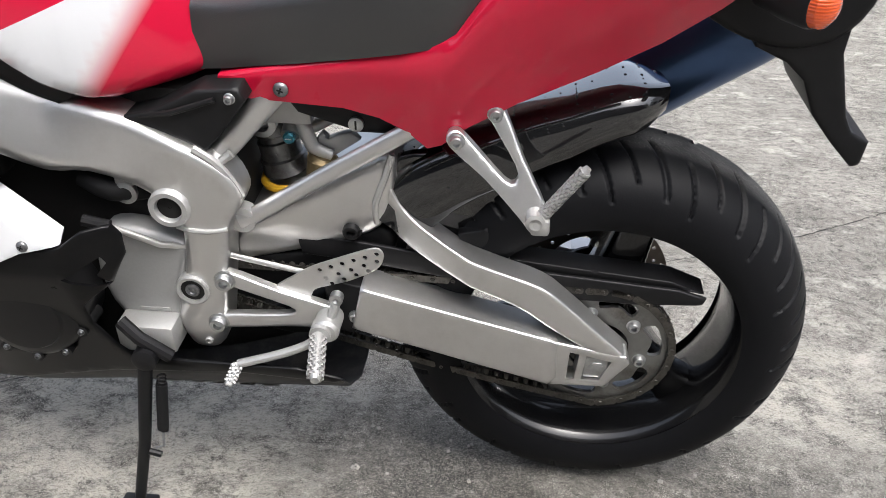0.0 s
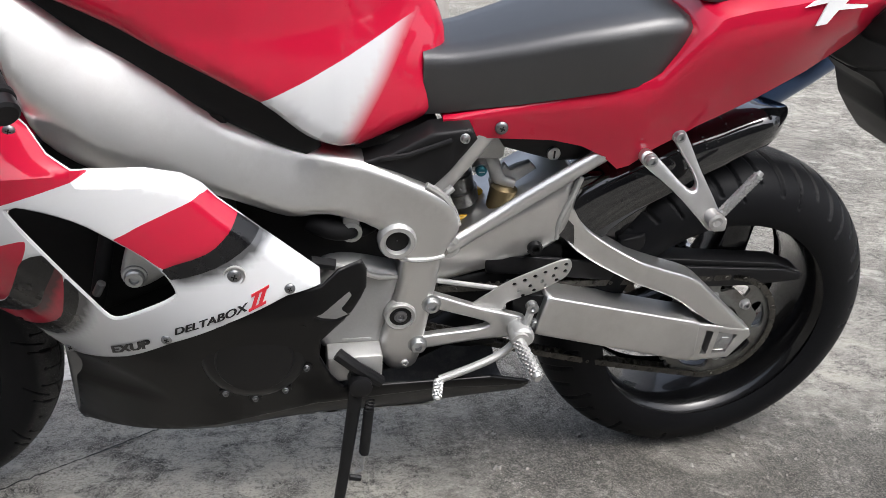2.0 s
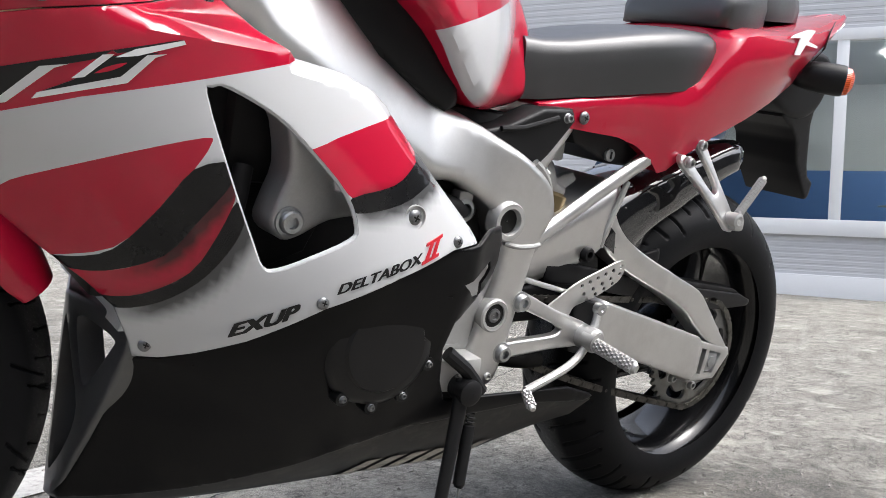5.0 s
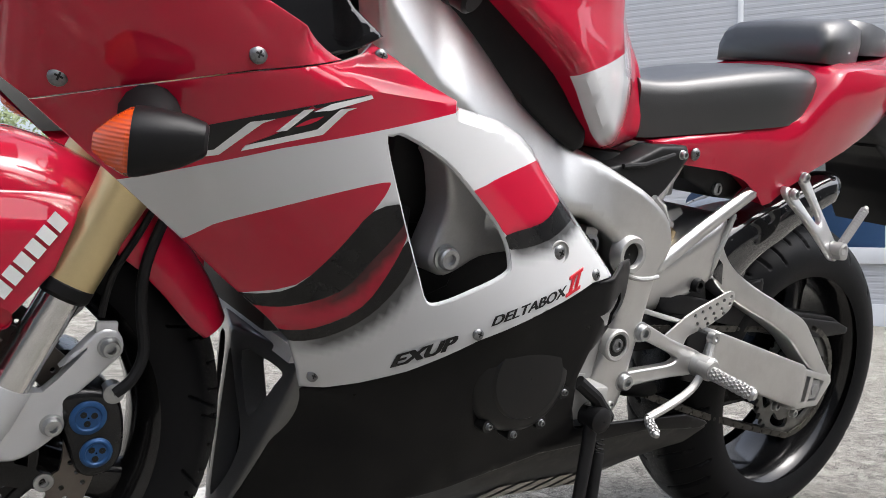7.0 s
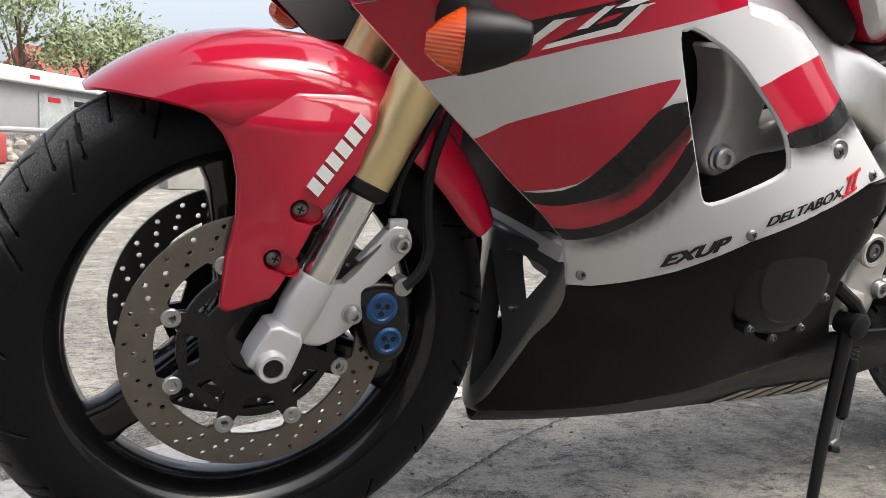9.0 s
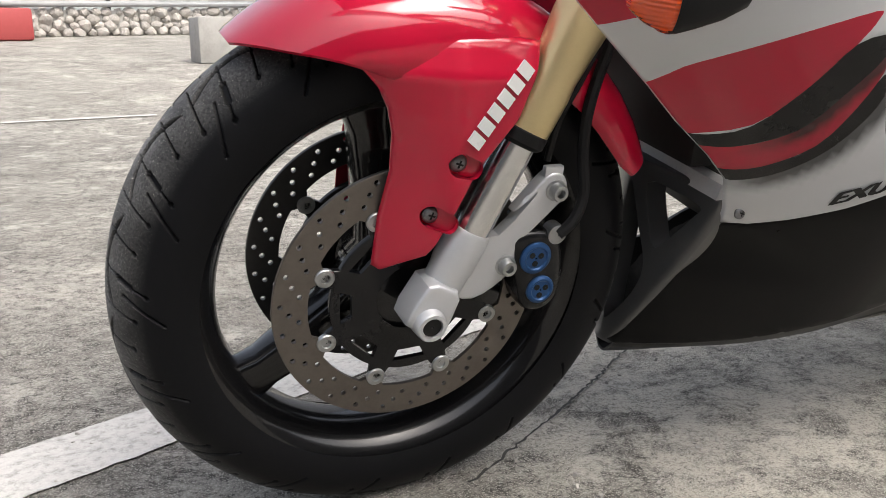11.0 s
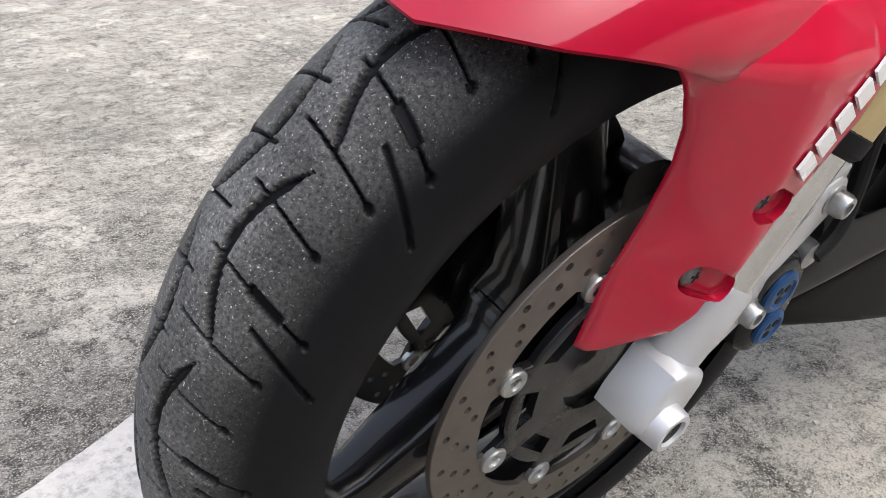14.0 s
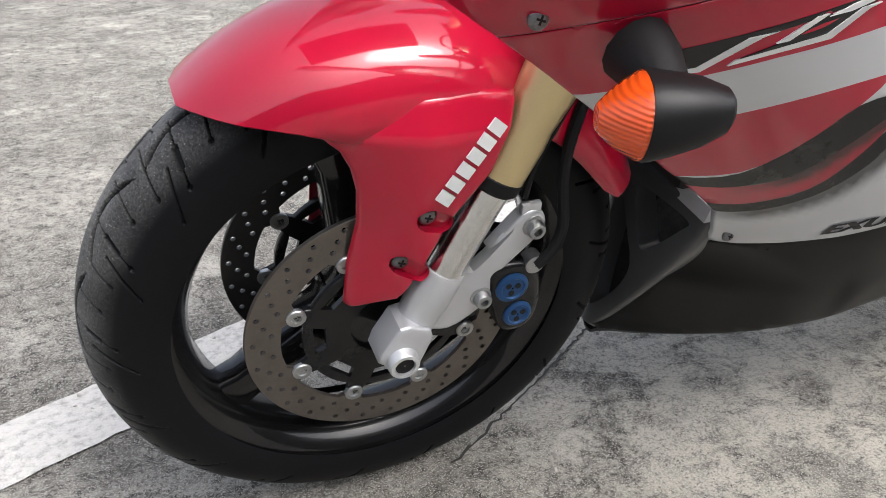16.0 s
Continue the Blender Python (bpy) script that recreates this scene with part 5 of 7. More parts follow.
# ---- tank, seat and tail ----
def tank_y(x, z):
    """The tank is widest at the knees' front and draws in towards the seat."""
    y = float(np.interp(x, [-1.08, -0.88, -0.78, -0.70, -0.654, -0.60, -0.57, -0.53, -0.50], [-0.155, -0.190, -0.190, -0.174, -0.156, -0.124, -0.105, -0.086, -0.076]))
    lean = float(np.interp(x, [-0.86, -0.76, -0.65, -0.55, -0.48], [0.0, 0.04, 0.14, 0.36, 0.46]))
    return y - 0.008 * math.sin(max(0, min(1, (z - 0.72) / 0.15)) * 3.14) + lean * max(0, z - 0.73) + 0.9 * max(0, z - 0.88) ** 2


tank_outline = curve([(-1.05, 0.955), (-1.006, 0.912), (-0.926, 0.877), (-0.832, 0.826), (-0.759, 0.782), (-0.711, 0.737), (-0.68, 0.715), (-0.640, 0.700), (-0.60, 0.703), (-0.552, 0.711), (-0.523, 0.723), (-0.506, 0.765), (-0.497, 0.83), (-0.527, 0.895), (-0.575, 0.95), (-0.66, 1.01), (-0.75, 1.07), (-0.92, 1.06), (-1.04, 1.01)], 3)
white_tri = [(-0.765, 0.780), (-0.748, 0.79), (-0.654, 0.827), (-0.539, 0.864), (-0.584, 0.791), (-0.621, 0.734), (-0.644, 0.701), (-0.644, 0.690), (-0.70, 0.700), (-0.735, 0.738)]
edge_line = np.array([(-0.545, 0.862), (-0.584, 0.791), (-0.621, 0.734), (-0.644, 0.701)])


def tank_airbrush(V):
    zs = edge_line[::-1, 1]
    xe = np.interp(V[:, 1], zs, edge_line[::-1, 0])
    return np.clip(1 - (xe - V[:, 0]) / 0.034, 0, 1)


tank = new("fuel_tank")
tank.parent = bike
tank["label"] = "red fuel tank with a white side triangle"
pillow("tank_side", tank_outline, tank_y, [RED, WHITE_TANK], tank, 0.022, 0.16, (), 0.010, [(white_tri, 1)], tank_airbrush, inmost=0.0)
pillow("tank_side", tank_outline, tank_y, [RED], tank, 0.030, 0.19, (), 0.02, mirror=True, inmost=0.0)
cells = [[(i + 0.02, 0), (i + 0.55, 0), (i + 0.82, 1), (i + 0.28, 1)] for i in range(6)]
bars("painted_bar", cells, (-0.930, 0.922), (0.0275, 0.0026), (0.005, 0.026), INK_WHITE, tank, tank_y, "white painted bar")
pillow("airbox_cover", [(-1.06, 0.93), (-0.99, 0.872), (-0.85, 0.765), (-0.74, 0.705), (-0.70, 0.690), (-0.68, 0.70), (-0.69, 0.74), (-0.75, 0.80), (-0.9, 0.90), (-1.0, 0.96)], -0.140, BLACK, bike, 0.01, 0.28, step=0.02, label="black airbox cover")

SEAT_X = [-0.535, -0.50, -0.46, -0.40, -0.33, -0.27, -0.22, -0.185, -0.168, -0.160]
seat_rings = []
for x in SEAT_X:
    zt = float(np.interp(x, [-0.54, -0.50, -0.46, -0.38, -0.30, -0.22, -0.185, -0.168, -0.160], [0.815, 0.816, 0.823, 0.845, 0.866, 0.880, 0.882, 0.878, 0.86]))
    zl = float(np.interp(x, [-0.54, -0.50, -0.14], [0.722, 0.727, 0.800]))
    w = float(np.interp(x, [-0.54, -0.48, -0.40, -0.28, -0.2, -0.142], [0.078, 0.088, 0.108, 0.130, 0.130, 0.112]))
    top = [(-w * 1.0, zl), (-w * 1.02, zl + (zt - zl) * 0.40), (-w * 1.0, zl + (zt - zl) * 0.70), (-w * 0.96, zl + (zt - zl) * 0.86), (-w * 0.87, zl + (zt - zl) * 0.945), (-w * 0.5, zl + (zt - zl) * 0.985), (0, zt)]
    seat_rings.append([(x, y, z) for y, z in top] + [(x, -y, z) for y, z in top[-2::-1]])
seat = loft("rider_seat", seat_rings, VINYL, bike, "black vinyl rider seat", angle=60)
tail = new("tail_fairing")
tail.parent = bike
TX = [-0.506, -0.495, -0.478, -0.42, -0.345, -0.30, -0.265, -0.240, -0.222, -0.205, -0.19, -0.178, -0.165, -0.15, -0.13, -0.10, -0.04, 0.03, 0.09, 0.15, 0.22, 0.30, 0.36]


def tail_row(x):
    ip = lambda xs, vs: float(np.interp(x, xs, vs))
    zl = ip([-0.506, -0.478, -0.345, -0.30, -0.265, -0.240, -0.22, -0.191, -0.134, 0.0, 0.06, 0.115, 0.2, 0.36], [0.716, 0.694, 0.692, 0.683, 0.666, 0.645, 0.652, 0.678, 0.714, 0.776, 0.810, 0.852, 0.915, 0.992])
    zt = ip([-0.506, -0.356, -0.235, -0.205, -0.18, -0.151, -0.12, -0.06, 0.0, 0.1, 0.2, 0.36], [0.722, 0.758, 0.785, 0.802, 0.838, 0.878, 0.892, 0.902, 0.912, 0.932, 0.958, 1.004])
    zd = ip([-0.506, -0.19, -0.17, -0.155, 0.0, 0.1, 0.2, 0.36], [0.722, 0.79, 0.84, 0.892, 0.920, 0.940, 0.964, 1.006])
    w = ip([-0.506, -0.42, -0.25, -0.15, -0.05, 0.05, 0.12, 0.2, 0.3, 0.36], [0.094, 0.106, 0.132, 0.152, 0.158, 0.148, 0.132, 0.100, 0.055, 0.022])
    wl = w - ip([-0.5, -0.3, -0.24, 0.0, 0.36], [0.0, 0.012, 0.020, 0.045, 0.012])
    h = zt - zl
    return zl, zt, zd, w, wl, h


tail_rings = []
for x in TX:
    zl, zt, zd, w, wl, h = tail_row(x)
    half = [(-wl * 0.90, zl + 0.003), (-wl, zl), (-(wl * 0.6 + w * 0.4), zl + h * 0.30), (-w * 0.995, zl + h * 0.68), (-w, zl + h * 0.86), (-w * 0.96, zt - h * 0.02), (-w * 0.88, zt), (-w * 0.70, (zt + zd) / 2 + 0.004), (-w * 0.4, zd), (0, zd + 0.003)]
    ring = [(x, y, z) for y, z in half] + [(x, -y, z) for y, z in half[-2::-1]]
    tail_rings.append(ring)
loft("tail_shell", tail_rings, RED, tail, "glossy red tail fairing", angle=50)
screw(-0.423, -0.108, 0.712, 0.0085, SCREW, tail)


def tail_side(x, z):
    zl, zt, zd, w, wl, h = tail_row(x)
    k = (z - zl) / max(h, 1e-3)
    return -float(np.interp(k, [0, 0.3, 0.68, 0.86, 1], [wl, wl * 0.6 + w * 0.4, w * 0.995, w, w * 0.96])) - 0.0045


bars("tail_mark", [[(0.0, 0.62), (0.32, 0.66), (0.30, 0.0), (0.46, 0.0), (0.52, 0.40), (1.0, 0.30), (0.98, 0.38), (0.58, 0.55), (0.78, 0.98), (0.5, 1.0), (0.1, 0.75)]], (-0.040, 0.872), (0.105, 0.014), (0.016, 0.046), INK_WHITE, tail, tail_side, "white painted mark")
bars("tail_mark", [[(0, 0), (0.5, 0.2), (1, 1), (0.55, 0.95), (0.3, 0.5)]], (0.105, 0.872), (0.06, 0.045), (0.0, 0.045), INK_BLACK, tail, tail_side, "black painted mark")
pad = []
for x, w, zb, zt in ((-0.158, 0.096, 0.900, 0.934), (-0.153, 0.108, 0.895, 0.954), (-0.138, 0.113, 0.895, 0.968), (-0.09, 0.108, 0.900, 0.982), (-0.04, 0.094, 0.905, 0.988), (0.005, 0.074, 0.915, 0.989), (0.025, 0.062, 0.925, 0.982), (0.03, 0.056, 0.93, 0.97)):
    top = [(-w, zb), (-w * 1.02, zb + (zt - zb) * 0.5), (-w * 0.94, zb + (zt - zb) * 0.85), (-w * 0.75, zt - 0.002), (0, zt)]
    pad.append([(x, y, z) for y, z in top] + [(x, -y, z) for y, z in top[-2::-1]])
loft("pillion_pad", pad, VINYL, bike, "black vinyl pillion pad", angle=60)
pad2 = []
for x, w, zb, zt in ((-0.02, 0.066, 0.93, 0.982), (-0.01, 0.072, 0.93, 0.993), (0.06, 0.066, 0.94, 0.999), (0.13, 0.048, 0.95, 1.000), (0.165, 0.036, 0.955, 0.996), (0.17, 0.03, 0.96, 0.988)):
    top = [(-w, zb), (-w, zb + (zt - zb) * 0.6), (-w * 0.85, zt), (0, zt + 0.003)]
    pad2.append([(x, y, z) for y, z in top] + [(x, -y, z) for y, z in top[-2::-1]])
loft("pillion_strap_pad", pad2, VINYL, bike, "black rear seat pad", angle=60)

# undertail, plate carrier and rear indicators
pillow("undertail", curve([(0.075, 0.822), (0.12, 0.85), (0.20, 0.91), (0.26, 0.90), (0.27, 0.85), (0.245, 0.80), (0.19, 0.778), (0.13, 0.788)], 3), -0.075, BLACK, bike, 0.010, 0.15, label="black plastic undertail")
carrier = new("plate_carrier")
carrier.parent = bike
pillow("plate_back", [(0.13, 0.83), (0.25, 0.83), (0.248, 0.775), (0.272, 0.695), (0.284, 0.674), (0.308, 0.662), (0.305, 0.628), (0.294, 0.626), (0.262, 0.658), (0.230, 0.695), (0.210, 0.738), (0.185, 0.760), (0.145, 0.778)], -0.070, BLACK, carrier, 0.005, 0.14, label="black mudflap and plate carrier")
block("reflector", (0.298, -0.045, 0.632), (0.312, 0.045, 0.656), INK_RED, carrier, 0.003, "red reflector")
for s in (-1, 1):
    ind = new("rear_indicator")
    ind.parent = bike
    tail_at = lambda k: (0.118 + 0.070 * k, s * (0.070 + 0.096 * k), 0.860 - 0.002 * k)
    tube("stalk", [(0.125, s * 0.03, 0.866), (0.122, s * 0.072, 0.860)], [0.013, 0.012], BLACK, ind, 12, 0.8)
    tube("housing", [tail_at(k) for k in (0.0, 0.06, 0.25, 0.55, 0.80, 0.86)], [0.010, 0.018, 0.025, 0.029, 0.029, 0.0275], BLACK, ind, 20, 0.82)
    tube("lens", [tail_at(k) for k in (0.855, 0.93, 0.985, 1.0)], [0.0265, 0.0245, 0.016, 0.006], LENS, ind, 20, 0.82, "amber lens")

# ---- front end ----
RAKE = 0.456
fork = new("front_fork")
fork.parent = bike
for s in (-1, 1):
    y = 0.094 * s
    at = lambda z: (-1.306 + RAKE * (z - 0.49), y, z)
    tube("fork_outer", [at(0.488), at(0.490), at(0.530), at(0.545), at(0.575), at(0.60), at(0.96)], [0.0225, 0.0262, 0.0268, 0.0255, 0.0275, 0.0300, 0.0300], GOLD, fork, 32, label="gold anodised fork tube")
    tube("dust_seal", [at(0.478), at(0.482), at(0.492), at(0.494)], [0.0225, 0.0268, 0.0272, 0.0255], RUBBER, fork, 28)
    tube("fork_stanchion", [at(0.365), at(0.485)], 0.0205, CHROME, fork, 28, label="chromed fork stanchion")
    foot = [at(0.388), at(0.385), at(0.352), at(0.345), at(0.320)]
    tube("fork_clamp", foot, [0.0222, 0.0236, 0.0236, 0.0222, 0.0212], SILVER_PAINT, fork, 28, label="silver painted fork foot")
    clamp = curve([(-1.406, 0.350), (-1.392, 0.352), (-1.362, 0.338), (-1.358, 0.325), (-1.368, 0.298), (-1.378, 0.276), (-1.390, 0.272), (-1.408, 0.280), (-1.434, 0.297), (-1.428, 0.315)], 1)
    clamp = [(-1.4025 + (x + 1.4025) * 0.76, 0.302 + (z - 0.302) * 0.80) for x, z in clamp]
    pillow("axle_clamp", clamp, -0.122, SILVER_PAINT, fork, 0.005, 0.040, mirror=(s > 0), label="faceted silver axle clamp")
    lathe("axle_end", [(0.0180, 0.01), (0.0165, -0.006), (0.0150, -0.008), (0.0112, -0.008), (0.0104, -0.002), (0.001, -0.002)] if s < 0 else [(0.0225, -0.01), (0.0215, 0.012), (0.0125, 0.015), (0.001, 0.012)], -1.4025, 0.299, SILVER_PAINT, fork, 28, 0.1248 * s, caps=False)
    # dark disc that paints the shade inside the axle
    lathe("axle_bore_shade", [(0.0102, 0.0), (0.001, 0.0)], -1.4025, 0.299, DARK, fork, 20, 0.1248 * s - 0.0055 * (1 if s < 0 else -1), caps=False)
    cal_poly = curve([(-1.352, 0.372), (-1.325, 0.385), (-1.284, 0.432), (-1.268, 0.445), (-1.252, 0.440), (-1.247, 0.420), (-1.262, 0.402), (-1.296, 0.367), (-1.300, 0.345), (-1.312, 0.326), (-1.345, 0.308), (-1.372, 0.322)], 3)
    arm_gap = curve([(-1.340, 0.385), (-1.318, 0.395), (-1.283, 0.426), (-1.292, 0.412), (-1.322, 0.380)], 2)
    pillow("caliper_bracket", cal_poly, -0.102, SILVER_PAINT, fork, 0.004, 0.016, [arm_gap], step=0.007, mirror=(s > 0), label="silver caliper bracket")
    cal = new("brake_caliper")
    cal.parent = fork
    pillow("caliper_body", curve([(-1.305, 0.375), (-1.275, 0.382), (-1.248, 0.370), (-1.238, 0.335), (-1.240, 0.300), (-1.256, 0.283), (-1.280, 0.286), (-1.292, 0.315), (-1.302, 0.345)], 3), -0.104, BLACK_PAINT, cal, 0.010, 0.075, mirror=(s > 0), label="black brake caliper")
lathe("piston_cap", [(0.0185, 0.006), (0.0185, -0.003), (0.0155, -0.005), (0.0135, -0.005), (0.012, -0.0035), (0.001, -0.0035)], -1.277, 0.351, BLUE, cal, 28, -0.103, "blue anodised piston cap", False)
lathe("piston_cap", [(0.0165, 0.006), (0.0165, -0.003), (0.0138, -0.005), (0.012, -0.005), (0.0105, -0.0035), (0.001, -0.0035)], -1.266, 0.3115, BLUE, cal, 28, -0.103, "blue anodised piston cap", False)
for x, z in ((-1.277, 0.351), (-1.266, 0.3115)):
    for k in range(3):
        a = 0.4 + 2.0944 * k
        lathe("cap_recess", [(0.0036, -0.0001), (0.0034, -0.001), (0.0003, -0.001)], x + 0.0062 * math.cos(a), z + 0.0062 * math.sin(a), DARK, cal, 8, -0.1062, caps=False)
bolt(-1.262, -0.104, 0.426, 0.0095, STEEL, fork, 0.010)
bolt(-1.311, -0.104, 0.345, 0.0095, STEEL, fork, 0.009)
lathe("banjo_bolt", [(0.011, 0.012), (0.011, -0.004), (0.006, -0.006), (0.001, -0.006)], -1.253, 0.375, STEEL, cal, 18, -0.100, caps=False)
block("bracket_tab", (-1.276, -0.1, 0.436), (-1.254, -0.092, 0.452), SILVER_PAINT, fork, 0.002)
tube("brake_hose", curve([(-1.253, -0.105, 0.376), (-1.236, -0.105, 0.392), (-1.226, -0.10, 0.42), (-1.232, -0.095, 0.47), (-1.228, -0.09, 0.52), (-1.195, -0.07, 0.60), (-1.15, -0.04, 0.72)], 5, False), 0.0062, RUBBER, fork, 10, label="black rubber brake hose")
tube("speed_sensor_cable", curve([(-1.27, -0.09, 0.455), (-1.262, -0.09, 0.50), (-1.235, -0.085, 0.55), (-1.20, -0.07, 0.62)], 4, False), 0.004, RUBBER, fork, 8)
block("lower_yoke", (-1.27, -0.13, 0.66), (-1.17, 0.13, 0.695), DARK, fork, 0.01)
block("upper_yoke", (-1.16, -0.13, 0.90), (-1.07, 0.13, 0.925), DARK, fork, 0.008)

# front mudguard: arched crown with side panels down to the fork bolts
guard_f = new("front_mudguard")
guard_f.parent = bike
fx, fz = AXLE_F
rings = []
NP = 25
for ang in (124.0, 122.5, 120.0, 117.0, 113.0, 109.0, 105.0, 100.0, 94.0, 88.0, 82.0, 77.0, 73.0, 66.0, 58.0, 50.0, 42.0, 36.0, 31.0, 27.0):
    low = float(np.interp(ang, [27, 32, 40, 60, 72, 102, 106, 110, 116, 121, 124], [12, 2, 0, 0, -6, -6, 4, 12, 30, 56, 78]))
    rad = 0.262 + 0.004 * math.sin(radians(ang * 2))
    half = float(np.interp(ang, [27, 66, 76, 100, 124], [0.086, 0.088, 0.103, 0.098, 0.085]))
    rise = float(np.interp(ang, [27, 60, 80, 105, 124], [0.056, 0.064, 0.074, 0.072, 0.060]))
    ring = []
    for k in range(NP):
        p = radians(low + (180 - 2 * low) * k / (NP - 1))
        cy, sy = math.cos(p), math.sin(p)
        y = -half * math.copysign(abs(cy) ** 0.8, cy)
        r = rad + rise * math.copysign(abs(sy) ** 0.85, sy)
        ring.append((fx + r * math.cos(radians(ang)), y, fz + r * math.sin(radians(ang))))
    inner = [(fx + (x - fx) * 0.99, y * 0.97, fz + (z - fz) * 0.99) for x, y, z in ring[::-1]]
    rings.append(ring + inner)
loft("mudguard_crown", rings, RED, guard_f, "glossy red front mudguard", angle=55)
panel = [(-1.300, 0.580), (-1.305, 0.560), (-1.322, 0.508), (-1.358, 0.462), (-1.382, 0.412), (-1.396, 0.378), (-1.403, 0.366)] + [(-1.425, 0.353), (-1.442, 0.342), (-1.4495, 0.346)] + [(-1.446, 0.40), (-1.438, 0.450), (-1.440, 0.490), (-1.446, 0.515), (-1.456, 0.535), (-1.472, 0.552), (-1.49, 0.562), (-1.46, 0.575), (-1.40, 0.582), (-1.34, 0.585)]


def panel_y(x, z):
    return -0.116 + 0.047 * max(0, min(1, (-1.385 - x) / 0.07)) * (1 - 0.5 * max(0, min(1, (z - 0.45) / 0.1))) + 0.02 * max(0, (z - 0.55) / 0.04)


def stadium(x, z, r, dx, dz):
    """A slot open from (x, z) towards (x + dx, z + dz)."""
    a = math.atan2(dz, dx)
    back = [(x + r * math.cos(a + radians(90 + 18 * i)), z + r * math.sin(a + radians(90 + 18 * i))) for i in range(11)]
    return back + [(x + dx + r * 0.85 * math.cos(a + radians(-90 + 18 * i)), z + dz + r * 0.85 * math.sin(a + radians(-90 + 18 * i))) for i in range(11)]


wells = [stadium(-1.379, 0.465, 0.0122, 0.013, -0.005), stadium(-1.3995, 0.409, 0.0122, 0.013, -0.005)]
pillow("mudguard_side", panel, panel_y, RED, guard_f, 0.004, 0.005, wells, 0.008, label="red mudguard side panel")
pillow("mudguard_side", panel, panel_y, RED, guard_f, 0.004, 0.005, (), 0.016, mirror=True)
for x, z in ((-1.379, 0.465), (-1.3995, 0.409)):
    loft("well_wall", [[(u, panel_y(u, v) + k, v) for u, v in stadium(x, z, 0.0122, 0.013, -0.005)] for k in (0.002, 0.008, 0.0145)], RED, guard_f, caps=False)
    pillow("bolt_well", stadium(x, z, 0.0124, 0.013, -0.005), lambda u, v: panel_y(u, v) + 0.013 - 0.25 * max(0, u - x), RED, guard_f, 0.001, 0.002, step=0.006)
    screw(x, panel_y(x, z) + 0.0095, z, 0.0080, SCREW, guard_f)
cells = [[(i + 0.02, 0), (i + 0.78, 0), (i + 0.90, 1), (i + 0.14, 1)] for i in range(6)]
bars("painted_bar", cells, (-1.365, 0.4805), (0.0088, 0.0132), (-0.0135, 0.009), INK_WHITE, guard_f, lambda x, z: min(panel_y(x, z), -0.1155) - 0.002, "white painted bar")

# front indicators
for s in (-1, 1):
    ind = new("front_indicator")
    ind.parent = bike
    six = curve([(1.0, 0.1), (0.62, 0.94), (-0.45, 1.0), (-1.0, 0.25), (-0.72, -0.92), (0.40, -1.0)], 4)

    def ring_at(t, q):
        c = Vector((-1.250 - 0.080 * t, s * (0.301 - 0.034 * t), 0.663 - 0.013 * t))
        return [(c.x + 0.010 * q * a, c.y + s * -0.0275 * q * a, c.z + 0.0255 * q * b) for a, b in six]

    loft("housing", [ring_at(t, q) for t, q in ((0.0, 0.40), (0.03, 0.52), (0.22, 0.78), (0.45, 0.95), (0.60, 1.03), (0.66, 1.03))], BLACK, ind, angle=28)
    loft("lens", [ring_at(t, q) for t, q in ((0.66, 1.0), (0.70, 0.99), (0.86, 0.70), (0.97, 0.40), (1.0, 0.30))], LENS, ind, "ribbed amber lens", angle=25)
    tube("stem", [(-1.278, s * 0.225, 0.674), (-1.278, s * 0.245, 0.670), (-1.282, s * 0.285, 0.660)], [0.027, 0.024, 0.014], RUBBER, ind, 14)

# handlebar with grip and clutch lever
bar = new("handlebar")
bar.parent = bike
for s in (-1, 1):
    g0, g1 = Vector((-1.092, s * 0.165, 0.898)), Vector((-1.018, s * 0.300, 0.826))
    tube("grip", [g0.lerp(g1, t) for t in (0.08, 0.10, 0.13, 0.15, 0.86, 0.88, 0.92, 0.93)], [0.018, 0.0215, 0.0215, 0.0165, 0.0165, 0.0195, 0.0195, 0.017], RUBBER, bar, 24, label="black rubber grip")
    tube("bar_end", [g0.lerp(g1, t) for t in (0.93, 0.94, 1.03, 1.05)], [0.013, 0.0175, 0.0175, 0.014], BLACK, bar, 20)
    tube("switchgear", [g0.lerp(g1, t) for t in (-0.22, -0.18, 0.04, 0.07)], [0.016, 0.024, 0.024, 0.018], BLACK, bar, 14)
    tube("clip_on", [g0.lerp(g1, t) for t in (-0.5, -0.1)], 0.011, BLACK, bar, 12)
tube("clutch_lever", curve([(-1.128, -0.165, 0.918), (-1.152, -0.185, 0.915), (-1.158, -0.215, 0.893), (-1.145, -0.235, 0.872), (-1.140, -0.270, 0.853), (-1.148, -0.312, 0.833)], 4, False), 0.0058, SILVER_PAINT, bar, 10, 1.3, "silver clutch lever")
bm = bmesh.new()
bmesh.ops.create_uvsphere(bm, u_segments=16, v_segments=10, radius=0.0105, matrix=Matrix.Translation((-1.150, -0.322, 0.828)))
part("lever_ball", bm, SILVER_PAINT, bar)
block("lever_perch", (-1.145, -0.185, 0.90), (-1.10, -0.14, 0.932), BLACK, bar, 0.006)
tube("clutch_cable", curve([(-1.14, -0.16, 0.915), (-1.20, -0.10, 0.91), (-1.22, -0.02, 0.86), (-1.18, 0.02, 0.76)], 4, False), 0.004, RUBBER, bar, 8)

